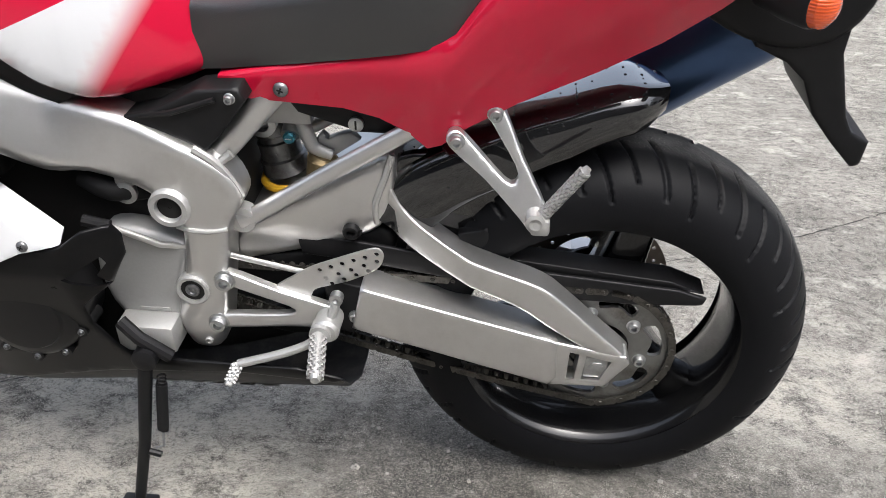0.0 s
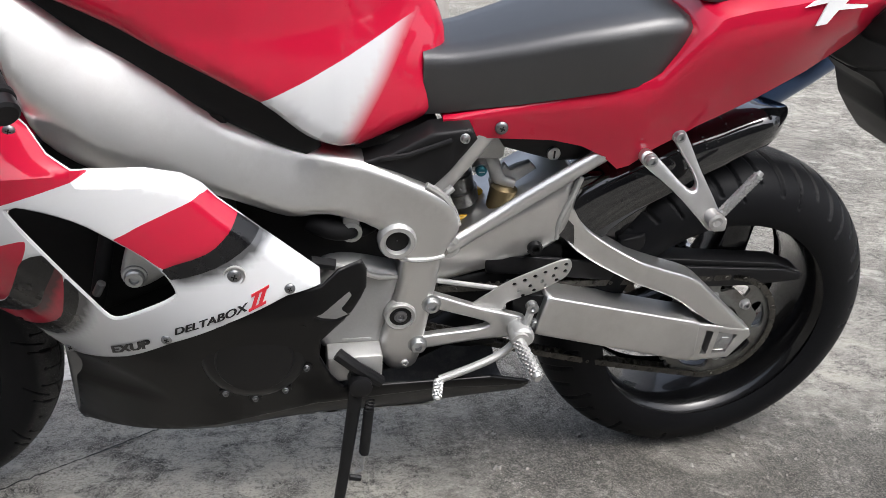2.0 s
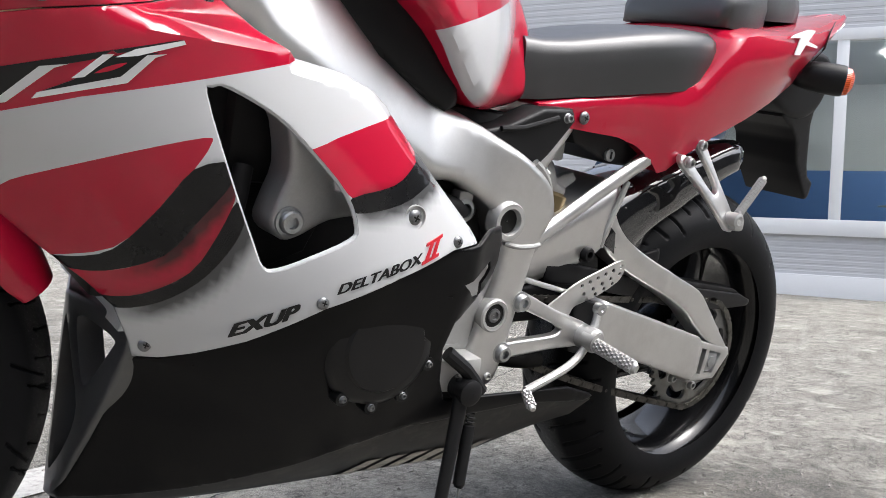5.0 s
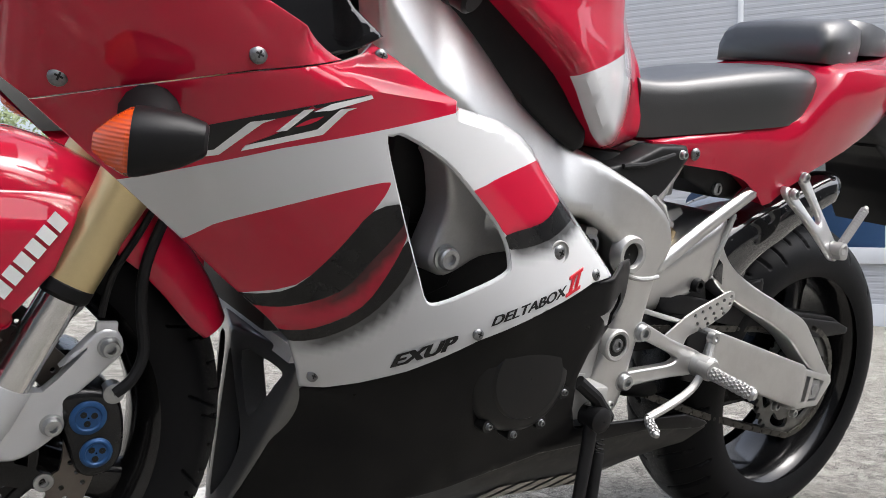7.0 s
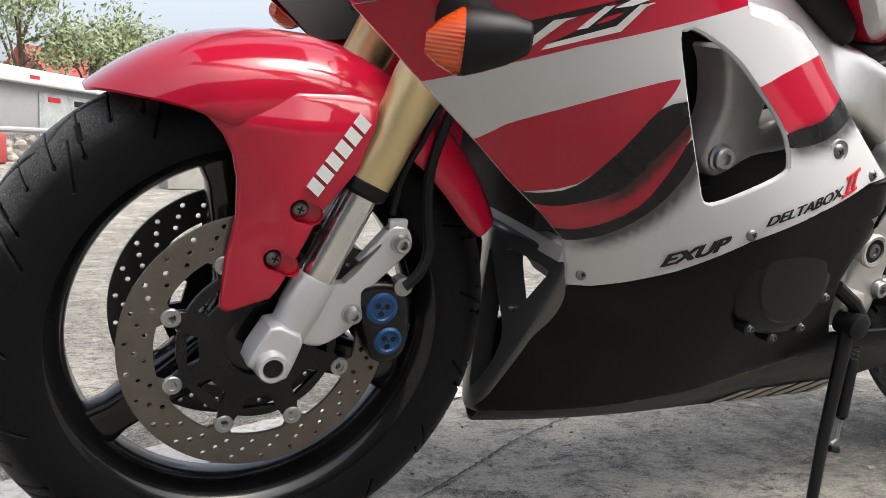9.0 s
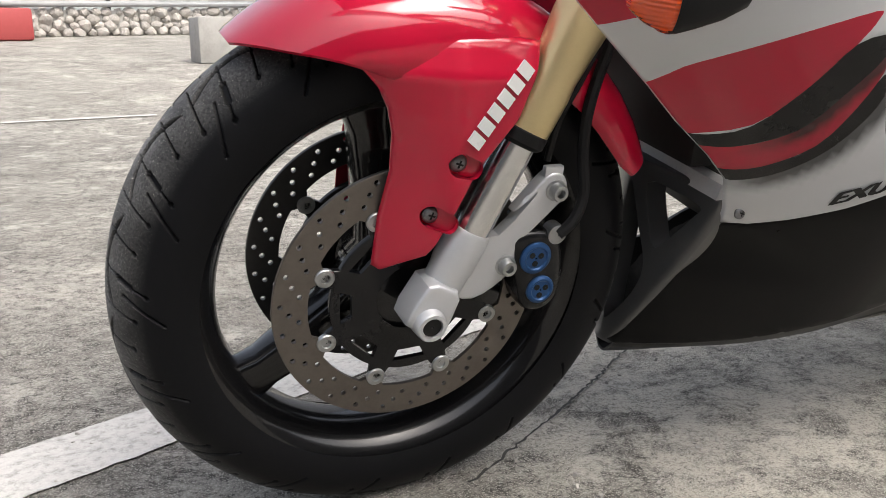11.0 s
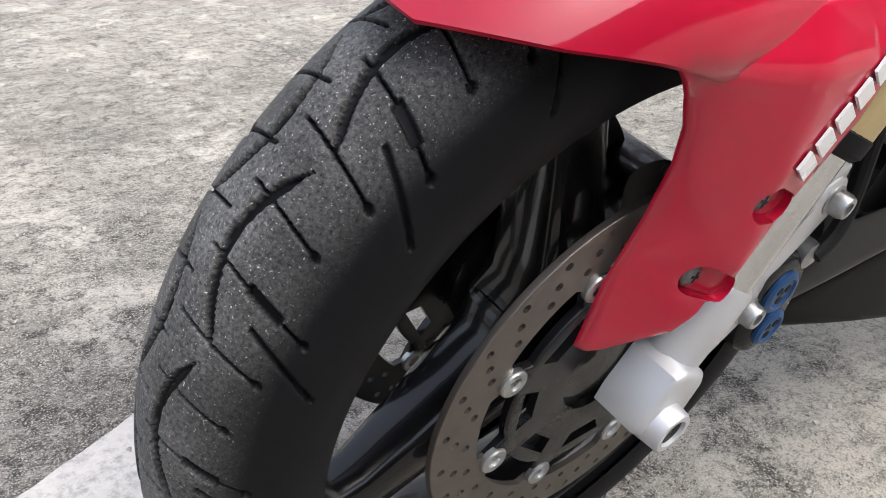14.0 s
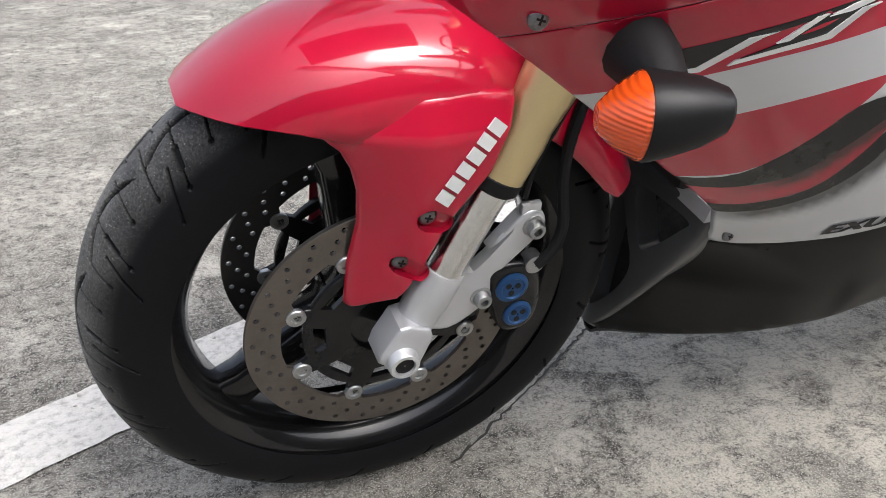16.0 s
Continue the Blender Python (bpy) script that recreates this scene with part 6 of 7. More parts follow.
# side stand with its spring and foot
stand = new("side_stand")
stand.parent = bike
block("stand_bracket", (-0.680, -0.180, 0.325), (-0.595, -0.12, 0.372), SILVER_CAST, stand, 0.006, "cast stand bracket")
lathe("stand_pivot", [(0.018, 0.02), (0.018, -0.010), (0.012, -0.014), (0.001, -0.014)], -0.632, 0.335, BLACK, stand, 20, -0.200, caps=False)
leg = [(-0.634, -0.190, 0.350), (-0.640, -0.200, 0.30), (-0.657, -0.217, 0.18), (-0.678, -0.243, 0.062)]
tube("stand_leg", leg, [0.012, 0.011, 0.0095, 0.0085], BLACK, stand, 14, 0.8, "black steel stand leg")
block("stand_foot", (-0.710, -0.285, 0.048), (-0.655, -0.22, 0.056), BLACK, stand, 0.003, m=Matrix.Translation((0, -0.2, 0.052)) @ pose(0, 0, 0, -12.2, 0, 0) @ Matrix.Translation((0, 0.2, -0.052)))
sp = [Vector((-0.614, -0.197, 0.322)).lerp(Vector((-0.628, -0.215, 0.178)), 0.15 + 0.7 * i / 120) + Vector((math.cos(i * 0.9), 0.7 * math.sin(i * 0.9), 0)) * 0.0065 for i in range(121)]
tube("stand_spring", sp, 0.0016, BLACK, stand, 5)
tube("spring_cover", [(-0.618, -0.201, 0.285), (-0.626, -0.212, 0.205)], 0.0085, RUBBER, stand, 12)
tube("spring_hook", [(-0.626, -0.214, 0.20), (-0.629, -0.217, 0.172), (-0.641, -0.219, 0.168)], 0.0022, STEEL, stand, 6)
tube("stand_lug", [(-0.650, -0.224, 0.165), (-0.632, -0.224, 0.160)], 0.005, BLACK, stand, 8)
tube("stand_switch", [(-0.665, -0.185, 0.385), (-0.638, -0.195, 0.365), (-0.60, -0.19, 0.33)], 0.010, BLACK, stand, 10)


# ---- the yard ----
def rise(x, y):
    """The yard is level round the motorcycle and climbs gently further back."""
    t = y - 4.5
    return 0.06 * (t + math.sqrt(t * t + 0.8)) / 2 - 0.0022


def asphalt():
    m = bpy.data.materials.new("weathered_asphalt")
    m.use_nodes = True
    nt = m.node_tree
    L = nt.links
    b = nt.nodes["Principled BSDF"]
    tc = nt.nodes.new("ShaderNodeTexCoord")

    def noise_tex(scale, detail, rough):
        n = node(nt, "ShaderNodeTexNoise", Scale=scale, Detail=detail, Roughness=rough)
        L.new(tc.outputs["Object"], n.inputs["Vector"])
        return n.outputs["Fac"]

    def span(src, a, b_, lo=0.0, hi=1.0):
        r = nt.nodes.new("ShaderNodeMapRange")
        for k, v in zip(("From Min", "From Max", "To Min", "To Max"), (a, b_, lo, hi)):
            r.inputs[k].default_value = v
        L.new(src, r.inputs["Value"])
        return r.outputs[0]

    def mix(fac, a, c):
        n = nt.nodes.new("ShaderNodeMix")
        n.data_type = 'RGBA'
        for s, v in (("A", a), ("B", c)):
            if isinstance(v, tuple):
                n.inputs[s].default_value = (*v, 1)
            else:
                L.new(v, n.inputs[s])
        L.new(fac, n.inputs["Factor"])
        return n.outputs["Result"]

    def calc(op, a, c):
        n = nt.nodes.new("ShaderNodeMath")
        n.operation = op
        n.use_clamp = True
        for i, v in enumerate((a, c)):
            if isinstance(v, float):
                n.inputs[i].default_value = v
            else:
                L.new(v, n.inputs[i])
        return n.outputs[0]

    grit, speck, blot, patch = noise_tex(300, 4, 0.7), noise_tex(42, 9, 0.82), noise_tex(8, 9, 0.78), noise_tex(1.3, 8, 0.7)
    vor = nt.nodes.new("ShaderNodeTexVoronoi")
    vor.inputs["Scale"].default_value = 70.0
    L.new(tc.outputs["Object"], vor.inputs["Vector"])
    col = mix(span(speck, 0.42, 0.57), (0.105, 0.10, 0.092), (0.50, 0.482, 0.445))
    col = mix(span(grit, 0.44, 0.60, 0, 0.5), col, (0.58, 0.56, 0.52))
    col = mix(span(blot, 0.44, 0.58, 0, 0.75), col, (0.17, 0.163, 0.15))
    col = mix(span(grit, 0.50, 0.38, 0, 0.55), col, (0.07, 0.066, 0.06))
    col = mix(span(vor.outputs["Distance"], 0.17, 0.06, 0, 0.75), col, (0.60, 0.59, 0.565))
    col = mix(calc('MULTIPLY', span(patch, 0.50, 0.60, 0, 0.8), span(speck, 0.40, 0.56)), col, (0.52, 0.50, 0.465))
    pit = noise_tex(24, 8, 0.85)
    col = mix(span(pit, 0.525, 0.575, 0, 0.85), col, (0.05, 0.048, 0.045))
    soot = calc('MULTIPLY', span(noise_tex(2.1, 8, 0.75), 0.47, 0.60), span(noise_tex(80, 7, 0.85), 0.44, 0.54))
    col = mix(calc('MULTIPLY', soot, 0.85), col, (0.045, 0.043, 0.040))
    pale = calc('MULTIPLY', span(noise_tex(5.5, 9, 0.75), 0.56, 0.62), span(noise_tex(90, 6, 0.8), 0.36, 0.50))
    col = mix(calc('MULTIPLY', pale, 0.8), col, (0.62, 0.60, 0.565))
    # crisp grit: pale chips and dark pin holes
    chips, holes = noise_tex(520, 2, 0.5), noise_tex(260, 5, 0.8)
    col = mix(span(holes, 0.535, 0.575, 0, 0.85), col, (0.05, 0.048, 0.044))
    col = mix(span(chips, 0.56, 0.62, 0, 0.8), col, (0.70, 0.685, 0.65))
    # oily, damp patches, mixed with the motorcycle's soft contact shadow painted in
    sep = nt.nodes.new("ShaderNodeSeparateXYZ")
    L.new(tc.outputs["Object"], sep.inputs[0])

    def round_about(spots):
        best = None
        for px, py, r in spots:
            hyp = nt.nodes.new("ShaderNodeVectorMath")
            hyp.operation = 'LENGTH'
            cmb = nt.nodes.new("ShaderNodeCombineXYZ")
            L.new(nt_add(nt, sep.outputs["X"], -px), cmb.inputs[0])
            L.new(nt_add(nt, sep.outputs["Y"], -py), cmb.inputs[1])
            L.new(cmb.outputs[0], hyp.inputs[0])
            near = span(hyp.outputs["Value"], r, r * 0.35)
            best = near if best is None else calc('MAXIMUM', best, near)
        return best

    # pale cement dust beside the motorcycle, painted lighter to offset its shade
    dusty = calc('MULTIPLY', round_about(((-0.85, 0.20, 0.62), (-0.66, 0.02, 0.35), (0.45, 0.45, 0.30))), span(noise_tex(9, 9, 0.82), 0.45, 0.53))
    col = mix(calc('MULTIPLY', calc('MULTIPLY', dusty, span(noise_tex(150, 6, 0.85), 0.40, 0.52, 0.1, 1.0)), 0.78), col, (0.66, 0.64, 0.585))
    damp_shade = round_about(((-0.18, 0.02, 0.42), (0.25, -0.02, 0.38)))
    damp_shade_shape = calc('MULTIPLY', span(noise_tex(5.0, 9, 0.78), 0.41, 0.50), span(noise_tex(60, 6, 0.85), 0.40, 0.50, 0.25, 1.0))
    damp_shade = calc('MULTIPLY', calc('MULTIPLY', damp_shade, damp_shade_shape), 0.8)
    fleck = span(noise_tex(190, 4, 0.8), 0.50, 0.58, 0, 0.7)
    col = mix(damp_shade, col, (0.035, 0.034, 0.031))
    col = mix(calc('MULTIPLY', damp_shade, fleck), col, (0.42, 0.40, 0.36))
    tone = nt.nodes.new("ShaderNodeMix")
    tone.data_type, tone.blend_type = 'RGBA', 'MULTIPLY'
    tone.inputs["Factor"].default_value = 1.0
    tone.inputs["B"].default_value = (0.93, 0.915, 0.875, 1)
    L.new(col, tone.inputs["A"])
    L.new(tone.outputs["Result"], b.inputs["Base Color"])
    L.new(span(damp_shade, 0, 0.7, 0.85, 0.5), b.inputs["Roughness"])
    b.inputs["Specular IOR Level"].default_value = 0.3
    bp = nt.nodes.new("ShaderNodeBump")
    bp.inputs["Strength"].default_value, bp.inputs["Distance"].default_value = 1.0, 0.008
    hmix = nt.nodes.new("ShaderNodeMath")
    hmix.operation = 'MULTIPLY_ADD'
    hmix.inputs[1].default_value = 0.6
    L.new(speck, hmix.inputs[0])
    L.new(grit, hmix.inputs[2])
    L.new(hmix.outputs[0], bp.inputs["Height"])
    L.new(bp.outputs[0], b.inputs["Normal"])
    return m


def nt_add(nt, src, value):
    n = nt.nodes.new("ShaderNodeMath")
    n.operation = 'ADD'
    n.inputs[1].default_value = value
    nt.links.new(src, n.inputs[0])
    return n.outputs[0]


ASPHALT = asphalt()
PAINT_LINE = material("worn_road_paint", (0.47, 0.46, 0.43), 0.8, grain=160, vary=0.25, dirt=(0.20, 0.19, 0.175), dirt_scale=75, dirt_amount=0.95, bump=0.001)
CRACK = material("crack_shadow", (0.04, 0.038, 0.034), 0.95, grain=60)
CONCRETE = material("rough_concrete", (0.33, 0.32, 0.30), 0.85, grain=90, bump=0.002, dirt=(0.2, 0.19, 0.17), dirt_scale=8)
PANEL = material("painted_steel_cladding", (0.47, 0.48, 0.50), 0.45, grain=40, vary=0.03, dirt=(0.40, 0.41, 0.42), dirt_scale=1.5, dirt_amount=0.5)
TRIM = material("white_window_trim", (0.70, 0.71, 0.72), 0.4, grain=40, vary=0.03)
STONE = material("pale_field_stone", (0.36, 0.34, 0.31), 0.85, grain=24, vary=0.3, bump=0.004, dirt=(0.2, 0.19, 0.17), dirt_scale=5)
LEAF = material("leaves", (0.17, 0.21, 0.10), 0.6, grain=30, vary=0.4, dirt=(0.23, 0.27, 0.14), dirt_scale=3)
BARK = material("bark", (0.12, 0.09, 0.06), 0.9, grain=30, bump=0.005)
ROOF = material("red_roof_paint", (0.32, 0.05, 0.05), 0.6, grain=20)
GREY = material("grey_panel", (0.30, 0.305, 0.31), 0.6, grain=20, vary=0.05, dirt=(0.24, 0.24, 0.24), dirt_scale=2)
BANNER = material("printed_banner", (0.38, 0.41, 0.40), 0.6, grain=5, vary=0.5, dirt=(0.12, 0.13, 0.13), dirt_scale=2.2, dirt_amount=0.8)
RENDERED = material("dark_render", (0.09, 0.088, 0.085), 0.85, grain=30, bump=0.003, dirt=(0.06, 0.058, 0.055), dirt_scale=2)
BLUE_WALL = material("blue_interior_wall", (0.03, 0.09, 0.24), 0.6, grain=20)
INSIDE = material("pale_interior_wall", (0.55, 0.57, 0.58), 0.7, grain=20)

gx = np.unique(np.concatenate([np.linspace(-400, -12, 24), np.linspace(-12, 12, 49), np.linspace(12, 400, 24)]))
gy = np.unique(np.concatenate([np.linspace(-400, -10, 24), np.linspace(-10, 22, 81), np.linspace(22, 400, 24)]))
bm = bmesh.new()
gv = [[bm.verts.new((x, y, rise(x, min(y, 60)))) for y in gy] for x in gx]
for i in range(len(gx) - 1):
    for j in range(len(gy) - 1):
        bm.faces.new((gv[i][j], gv[i + 1][j], gv[i + 1][j + 1], gv[i][j + 1]))
ground = part("ground", bm, ASPHALT, None, angle=80)
tagged(ground, "pale weathered asphalt yard with dark stains", "ground", kind="structure")


def strip(name, pts, width, mats, height, wobble=0.0, seed=1):
    rng = random.Random(seed)
    bm = bmesh.new()
    rows = []
    for i, (x, y) in enumerate(pts):
        a, c = pts[max(i - 1, 0)], pts[min(i + 1, len(pts) - 1)]
        d = Vector((c[0] - a[0], c[1] - a[1])).normalized()
        n = Vector((-d.y, d.x))
        w = width / 2
        e = [w + rng.uniform(-wobble, wobble), w + rng.uniform(-wobble, wobble)]
        rows.append([bm.verts.new((x + n.x * e[0], y + n.y * e[0], rise(x, y) + height)), bm.verts.new((x - n.x * e[1], y - n.y * e[1], rise(x, y) + height))])
    for a, c in zip(rows, rows[1:]):
        bm.faces.new((a[0], a[1], c[1], c[0]))
    return part(name, bm, mats, None)


def along(a, c, n):
    return [(a[0] + (c[0] - a[0]) * i / n, a[1] + (c[1] - a[1]) * i / n) for i in range(n + 1)]


tagged(strip("parking_line", along((-3.2, -0.19), (-0.78, 0.8126), 104), 0.135, PAINT_LINE, 0.003, 0.0025, 3), "worn white parking line on the asphalt", "road marking", kind="structure")
tagged(strip("parking_line", along((-7.0, 4.6), (-1.2, 5.2), 60), 0.10, PAINT_LINE, 0.004, 0.006, 4), "worn white parking line on the asphalt", "road marking", kind="structure")


def jagged(pts, n, amp, seed):
    rng = random.Random(seed)
    out = []
    for a, c in zip(pts, pts[1:]):
        for i in range(n):
            t = i / n
            out.append((a[0] + (c[0] - a[0]) * t + rng.uniform(-amp, amp), a[1] + (c[1] - a[1]) * t + rng.uniform(-amp, amp)))
    return out


for k, (pts, w) in enumerate((([(1.5, 1.9), (1.076, 1.59), (0.74, 1.336), (0.32, 1.077), (-0.1, 0.85)], 0.004), ([(-1.30, 0.12), (-1.069, 0.27), (-0.953, 0.351), (-0.867, 0.416), (-0.722, 0.494), (-0.45, 0.62)], 0.004))):
    tagged(strip("ground_crack", jagged(pts, 22, 0.004, k), w, CRACK, 0.0035, w * 0.35, k), "thin jagged crack in the asphalt", "crack", kind="structure")

# loose grit
rng = random.Random(11)
bm = bmesh.new()
for _ in range(1500):
    x, y = rng.uniform(-2.3, 1.5), rng.uniform(-0.7, 2.2)
    s = rng.uniform(0.0012, 0.0042)
    bmesh.ops.create_cube(bm, size=s * 1.6, matrix=pose(x, y, rise(x, y) + s * 0.4, rng.uniform(0, 360), rng.uniform(0, 360), rng.uniform(0, 360)) @ Matrix.Diagonal((1, rng.uniform(0.6, 1.2), rng.uniform(0.5, 1), 1)))
tagged(part("gravel_grit", bm, STONE, None), "loose pale grit scattered on the asphalt", "grit", kind="stuff")

# ---- steel-clad building ----
BM = Matrix.Translation((7.3, 3.8, 0.0)) @ pose(0, 0, 0, 0, 0, -62.2)
hall = new("steel_clad_building")
hall.matrix_world = BM
tagged(hall, "grey ribbed steel building with white framed windows", "building")


def ribbed(name, x0, x1, z0, z1, y, pitch, mats):
    prof = []
    z = z0
    while z < z1 - 0.001:
        prof += [(y, z), (y, z + pitch * 0.55), (y + 0.003, z + pitch * 0.65), (y + 0.003, z + pitch * 0.92)]
        z += pitch
    prof.append((y, z1))
    bm = bmesh.new()
    a = [bm.verts.new((x0, yy, zz)) for yy, zz in prof]
    c = [bm.verts.new((x1, yy, zz)) for yy, zz in prof]
    for i in range(len(prof) - 1):
        bm.faces.new((a[i], c[i], c[i + 1], a[i + 1]))
    back = [bm.verts.new((x, y + 0.12, zz)) for x in (x0, x1) for zz in (z0, z1)]
    bm.faces.new((back[0], back[2], back[3], back[1]))
    return part(name, bm, mats, hall, angle=20)


def hall_block(name, lo, hi, mats, bevel=0.004, label=""):
    return block(name, lo, hi, mats, hall, bevel, label)


ribbed("wall_cladding", -8.5, -1.42, 0.34, 5.6, 0.0, 0.075, PANEL)
ribbed("wall_cladding", -1.36, 7.5, 0.24, 0.66, 0.0, 0.060, PANEL)
ribbed("wall_cladding", -1.36, 2.95, 2.84, 5.6, 0.0, 0.075, PANEL)
ribbed("wall_cladding", 3.01, 7.5, 2.84, 5.6, 0.0, 0.075, PANEL)
hall_block("corner_post", (-1.42, -0.02, -0.1), (-1.36, 0.12, 5.6), TRIM)
hall_block("corner_post", (2.95, -0.02, 2.84), (3.01, 0.12, 5.6), TRIM)
hall_block("plinth", (-8.5, -0.03, -0.2), (-1.42, 0.12, 0.34), TRIM)
hall_block("plinth", (-1.36, -0.03, -0.3), (7.5, 0.12, 0.24), TRIM)
hall_block("window_sill", (-1.36, -0.05, 0.66), (7.5, 0.12, 0.83), TRIM)
hall_block("window_header", (-1.36, -0.04, 2.72), (7.5, 0.12, 2.84), TRIM)
GLASS = bpy.data.materials.new("window_glass")
GLASS.use_nodes = True
_b = GLASS.node_tree.nodes["Principled BSDF"]
_b.inputs["Base Color"].default_value = (0.85, 0.9, 0.9, 1)
_b.inputs["Roughness"].default_value = 0.02
_b.inputs["Transmission Weight"].default_value = 1.0
_b.inputs["IOR"].default_value = 1.45
edges = [-1.30, 0.16, 1.62, 3.08, 4.54, 6.0, 7.44]
for i, x in enumerate(edges):
    hall_block("window_frame", (x - 0.06, -0.03, 0.83), (x + 0.06, 0.10, 2.72), TRIM)
for a, c in zip(edges, edges[1:]):
    p = hall_block("pane", (a + 0.06, 0.03, 0.83), (c - 0.06, 0.04, 2.72), GLASS, 0.0)
    p.visible_shadow = False
hall_block("interior_floor", (-3.0, 0.12, 0.02), (9.0, 6.0, 0.10), GREY)
hall_block("interior_wall", (-3.0, 5.9, 0.1), (9.0, 6.0, 4.4), INSIDE)
hall_block("interior_board", (-3.0, 4.6, 0.1), (9.0, 4.66, 1.75), BLUE_WALL)
hall_block("interior_ceiling", (-3.0, 0.12, 3.3), (9.0, 6.0, 3.4), INSIDE)
hall_block("interior_side", (-3.1, 0.12, 0.0), (-3.0, 6.0, 4.0), INSIDE)
hall_block("interior_side", (9.0, 0.12, 0.0), (9.1, 6.0, 4.0), INSIDE)
TUBES = bpy.data.materials.new("lamp_tubes")
TUBES.use_nodes = True
_b = TUBES.node_tree.nodes["Principled BSDF"]
_b.inputs["Emission Color"].default_value = (1, 0.97, 0.9, 1)
_b.inputs["Emission Strength"].default_value = 16.0
for k, (x, y) in enumerate(((0.6, 1.6), (0.7, 3.2), (2.6, 1.6), (2.7, 3.2), (4.6, 1.6), (4.7, 3.2))):
    hall_block("ceiling_light", (x, y, 3.26), (x + 0.9, y + 0.35, 3.295), TUBES, 0.003)
hall_block("roof", (-8.7, -0.2, 5.6), (9.2, 8.0, 5.75), PANEL)
hall_block("rear_wall", (-8.5, 7.9, -0.3), (9.1, 8.0, 5.6), PANEL)

# shopping trolley glimpsed behind the glass
trolley = new("shopping_trolley")
trolley.matrix_world = BM @ pose(1.1, 1.2, 0.10, 0, 0, 20)
tagged(trolley, "chrome wire shopping trolley behind the window", "trolley")
bm = bmesh.new()
for i in range(9):
    t = i / 8
    tube_into(bm, [(-0.4 + 0.8 * t, -0.25, 0.45), (-0.4 + 0.8 * t, -0.27, 0.95)], 0.006, 6)
for z in (0.45, 0.6, 0.75, 0.95):
    tube_into(bm, [(-0.42, -0.26, z), (0.42, -0.26, z), (0.42, 0.26, z), (-0.42, 0.26, z), (-0.42, -0.26, z)], 0.008, 6)
part("basket", bm, CHROME, trolley)
bm = bmesh.new()
for x, y in ((-0.35, -0.2), (0.35, -0.2), (0.35, 0.2), (-0.35, 0.2)):
    tube_into(bm, [(x, y, 0.46), (x, y, 0.06)], 0.01, 6)
part("legs", bm, CHROME, trolley)
for x, y in ((-0.35, -0.2), (0.35, -0.2), (0.35, 0.2), (-0.35, 0.2)):
    lathe("wheel", [(0.01, -0.012), (0.055, -0.012), (0.055, 0.012), (0.01, 0.012)], x, 0.055, RUBBER, trolley, 16, y)

# ---- concrete blocks ----
for x, y, w, h in ((0.80, 8.1, 0.52, 0.55), (1.95, 10.4, 0.55, 0.55), (-0.15, 9.2, 0.5, 0.5)):
    blk = block("concrete_block", (-w / 2, -0.22, 0), (w / 2, 0.22, h), CONCRETE, None, 0.02)
    blk.matrix_world = pose(x, y, rise(x, y) - 0.01, 0, 0, 6)
    tagged(blk, "grey cast concrete barrier block on the asphalt", "concrete block", "barrier blocks")

# ---- dry stone wall with a pipe rail ----
wall = new("stone_wall")
tagged(wall, "low wall of pale rounded stones under a pipe rail", "stone wall")
rng = random.Random(4)
shapes = []
for k in range(6):
    bm = bmesh.new()
    bmesh.ops.create_icosphere(bm, subdivisions=2, radius=1.0)
    for v in bm.verts:
        v.co *= 1 + 0.28 * noise.noise(v.co * 1.3 + Vector((k * 7.1, 0, 0)))
    me = bpy.data.meshes.new("stone")
    bm.to_mesh(me)
    bm.free()
    me.materials.append(STONE)
    shapes.append(me)
for row in range(4):
    x = -7.5 + rng.uniform(0, 0.1)
    while x < 2.2:
        w = rng.uniform(0.07, 0.13)
        y = 14.0 + 0.28 * (x + 1.8)
        ob = new("stone", rng.choice(shapes))
        ob.parent = wall
        ob.matrix_world = pose(x, y + rng.uniform(-0.04, 0.04) + 0.03 * row, rise(x, y) + 0.05 + row * 0.105, rng.uniform(0, 360), rng.uniform(-20, 20), rng.uniform(0, 360)) @ Matrix.Diagonal((w, w * 0.8, w * 0.75, 1))
        x += w * 1.75
block("wall_core", (-7.5, 0.06, -0.1), (3.0, 0.25, 0.40), CONCRETE, wall, 0.01, m=Matrix.Translation((0, 14.0 + 0.28 * 1.8, rise(0, 14.2))) @ pose(0, 0, 0, 0, 0, 15.6))
rail = new("pipe_rail")
tagged(rail, "grey steel pipe rail along the stone wall", "rail")
tube("pipe", [(-9.0, 14.0 + 0.28 * -7.2, rise(0, 12.0) + 0.52), (3.5, 14.0 + 0.28 * 5.3, rise(0, 15.4) + 0.48)], 0.045, GREY, rail, 10)

# ---- covered stand with a printed banner ----
stall = new("white_stall")
stall.matrix_world = pose(-1.85, 14.6, rise(0, 14.6), 0, 0, 50)
tagged(stall, "long grey stall with a white roof beam", "stall")
block("stall_side", (-9.0, 0.0, 0.2), (9.0, 2.2, 1.32), GREY, stall, 0.02)
block("roof_beam", (-9.2, -0.15, 1.22), (9.2, 2.3, 1.46), TRIM, stall, 0.03)
for x in (-3.1, -1.6, -0.1, 1.4, 2.9):
    block("red_tag", (x, -0.156, 1.30), (x + 0.22, -0.15, 1.36), INK_RED, stall, 0.0)
ban = block("banner", (0.25, -0.03, 0.28), (4.6, -0.012, 1.12), BANNER, stall, 0.0, "pale printed banner with illegible artwork")
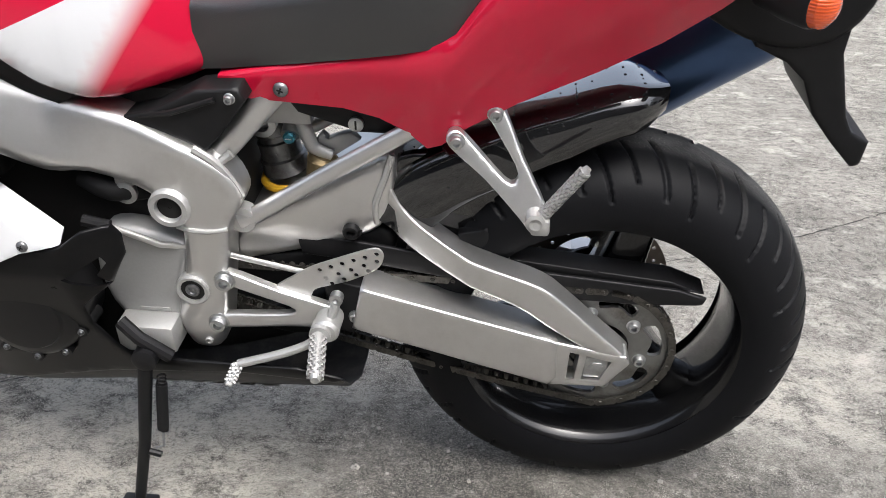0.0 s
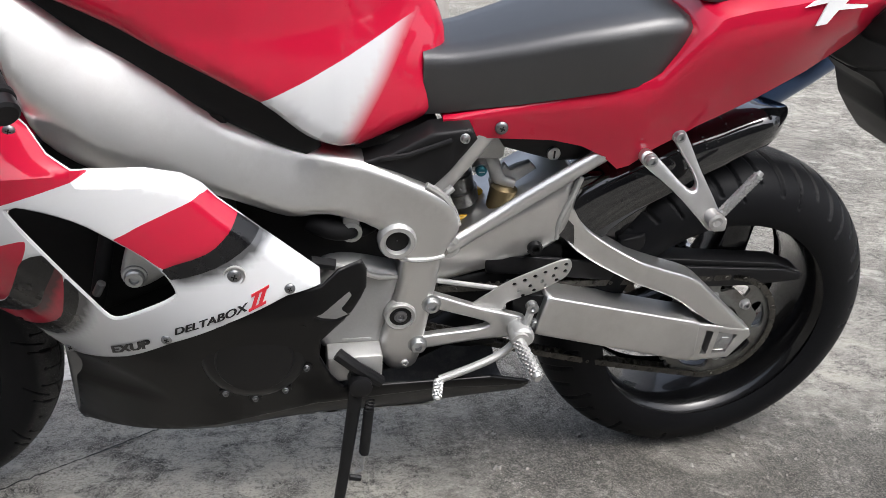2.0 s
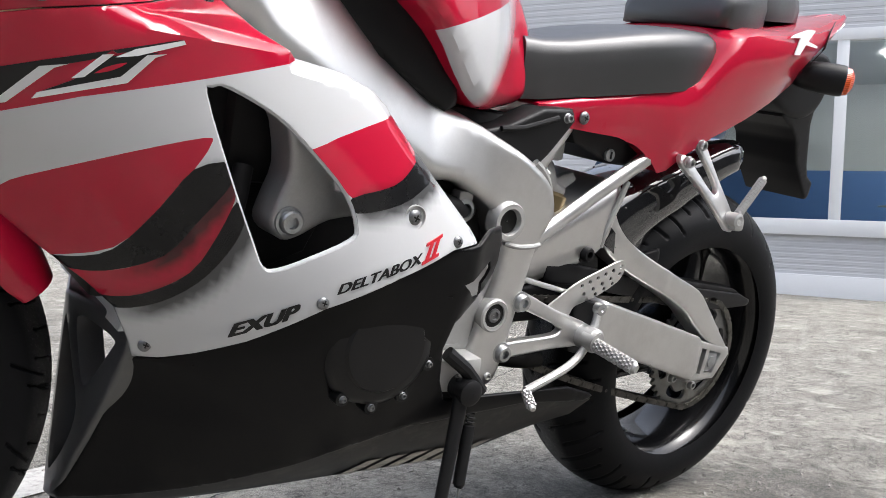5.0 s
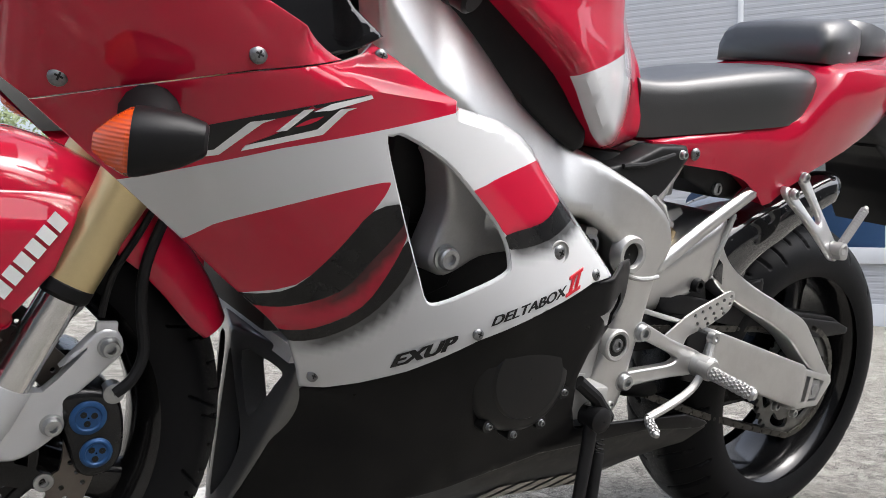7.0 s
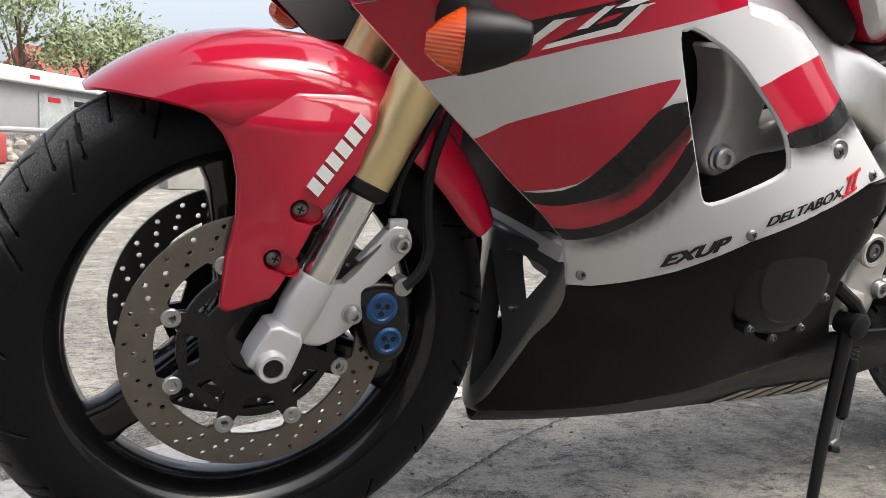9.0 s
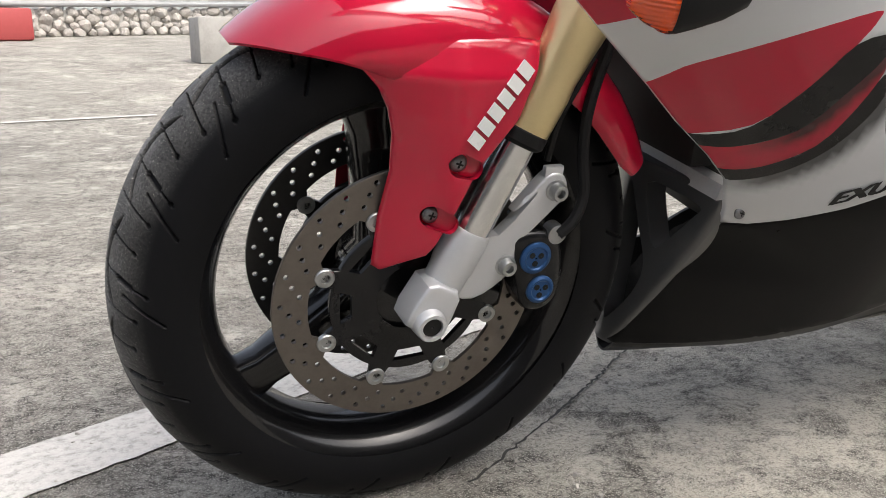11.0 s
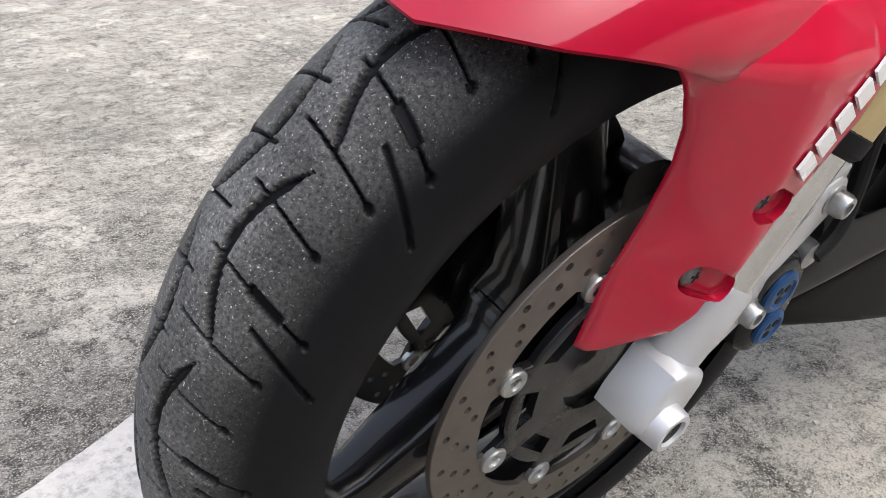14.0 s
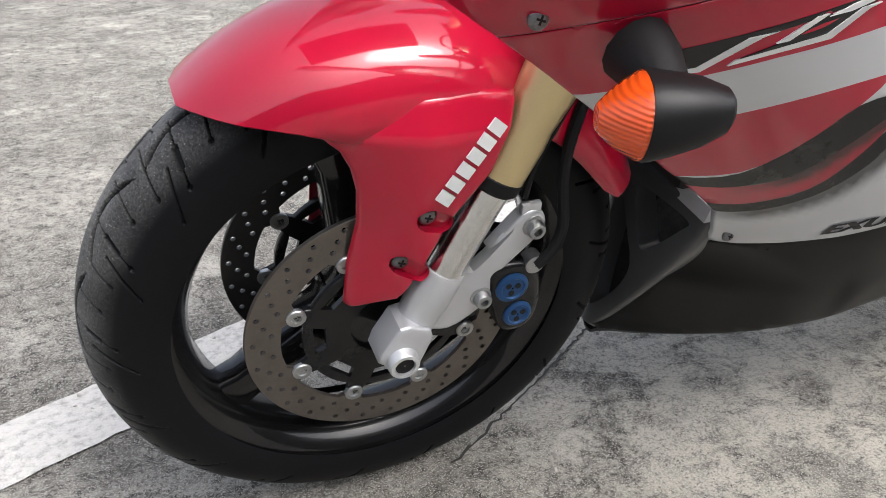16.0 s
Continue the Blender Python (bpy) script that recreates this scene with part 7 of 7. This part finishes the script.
for x, z, w, h, m_ in ((0.45, 0.98, 0.3, 0.08, INK_RED), (1.1, 0.95, 0.9, 0.10, INK_BLACK), (1.3, 0.42, 0.12, 0.25, INK_BLACK), (3.1, 0.9, 0.6, 0.08, INK_BLACK), (3.3, 0.32, 0.5, 0.10, INK_RED)):
    block("print_bar", (x, -0.036, z), (x + w, -0.031, z + h), m_, stall, 0.0)
kerb = block("red_kerb_block", (-0.6, -0.3, 0.0), (0.6, 0.3, 0.45), ROOF, None, 0.04)
kerb.matrix_world = pose(-2.75, 13.2, rise(0, 13.2), 0, 0, 16)
tagged(kerb, "red painted block at the end of the stone wall", "painted block")

# red-roofed shed far behind
shed = new("red_roofed_shed")
shed.matrix_world = pose(3.8, 42.0, rise(0, 42.0), 0, 0, 20)
tagged(shed, "distant shed with a red pitched roof", "shed")
block("shed_wall", (-5, 0, 0), (5, 8, 2.2), GREY, shed, 0.02)
loft("shed_roof", [[(x, -0.4, 2.1), (x, 4, 4.0), (x, 8.4, 2.1), (x, 8.4, 2.0), (x, -0.4, 2.0)] for x in (-5.4, 5.4)], ROOF, shed)


def tree(x, y, h, spread, seed):
    """A tapered trunk with limbs, and a crown of many small leaf clumps with gaps."""
    rng = random.Random(seed)
    t = new("tree")
    t.matrix_world = pose(x, y, rise(x, y))
    tagged(t, "leafy green tree behind the stall", "tree", "trees behind the yard")
    bm = bmesh.new()
    tube_into(bm, [(0, 0, -0.1), (0.05, 0, h * 0.25), (0.1, 0.05, h * 0.6)], [0.16, 0.12, 0.06], 8)
    tips = []
    for k in range(9):
        a, q = rng.uniform(0, 6.28), rng.uniform(0.3, 0.62)
        end = Vector((math.cos(a) * spread * rng.uniform(0.4, 0.9), math.sin(a) * spread * rng.uniform(0.4, 0.9), h * rng.uniform(0.5, 1.0)))
        tube_into(bm, [(0.05, 0.02, h * q), tuple(Vector((0.05, 0.02, h * q)).lerp(end, 0.5) + Vector((0, 0, 0.15))), tuple(end)], [0.05, 0.03, 0.012], 6)
        tips.append(end)
    part("trunk", bm, BARK, t)
    vs, fs = [], []
    for c in tips * 7:
        c = c + Vector((rng.gauss(0, 0.35), rng.gauss(0, 0.35), rng.gauss(0, 0.3))) * spread * 0.55
        for _ in range(42):
            p = c + Vector((rng.gauss(0, 1), rng.gauss(0, 1), rng.gauss(0, 0.8))) * 0.24
            u = Vector((rng.uniform(-1, 1), rng.uniform(-1, 1), rng.uniform(-1, 1))).normalized()
            v = u.orthogonal().normalized()
            s = rng.uniform(0.05, 0.10)
            k = len(vs)
            vs += [p + u * s, p + v * s * 0.5, p - u * s, p - v * s * 0.5]
            fs.append((k, k + 1, k + 2, k + 3))
    me = bpy.data.meshes.new("crown")
    me.from_pydata([tuple(p) for p in vs], [], fs)
    finish(new("crown", me), LEAF, t)


for i, (x, y, h, s) in enumerate(((-4.2, 24, 3.9, 1.5), (-2.2, 25, 4.3, 1.6), (-0.4, 26, 3.6, 1.5), (1.0, 24.5, 3.2, 1.2), (2.4, 27, 3.0, 1.3), (-6.5, 25, 4.0, 1.7), (-9.0, 26, 4.2, 1.8), (4.2, 29, 3.0, 1.3))):
    tree(x, y, h, s, i + 1)

# unseen dark walls, added behind the camera and beside the yard to darken reflections
far = new("unseen_dark_wall")
far.matrix_world = pose(0, -7.5, 0)
tagged(far, "plain dark wall added out of view to darken reflections", "building", kind="structure")
block("wall_run", (-26, -0.4, -0.2), (16, 0.0, 4.6), RENDERED, far, 0.02)
block("wall_run", (-26.4, 0.0, -0.2), (-26, 14.0, 4.5), RENDERED, far, 0.02)
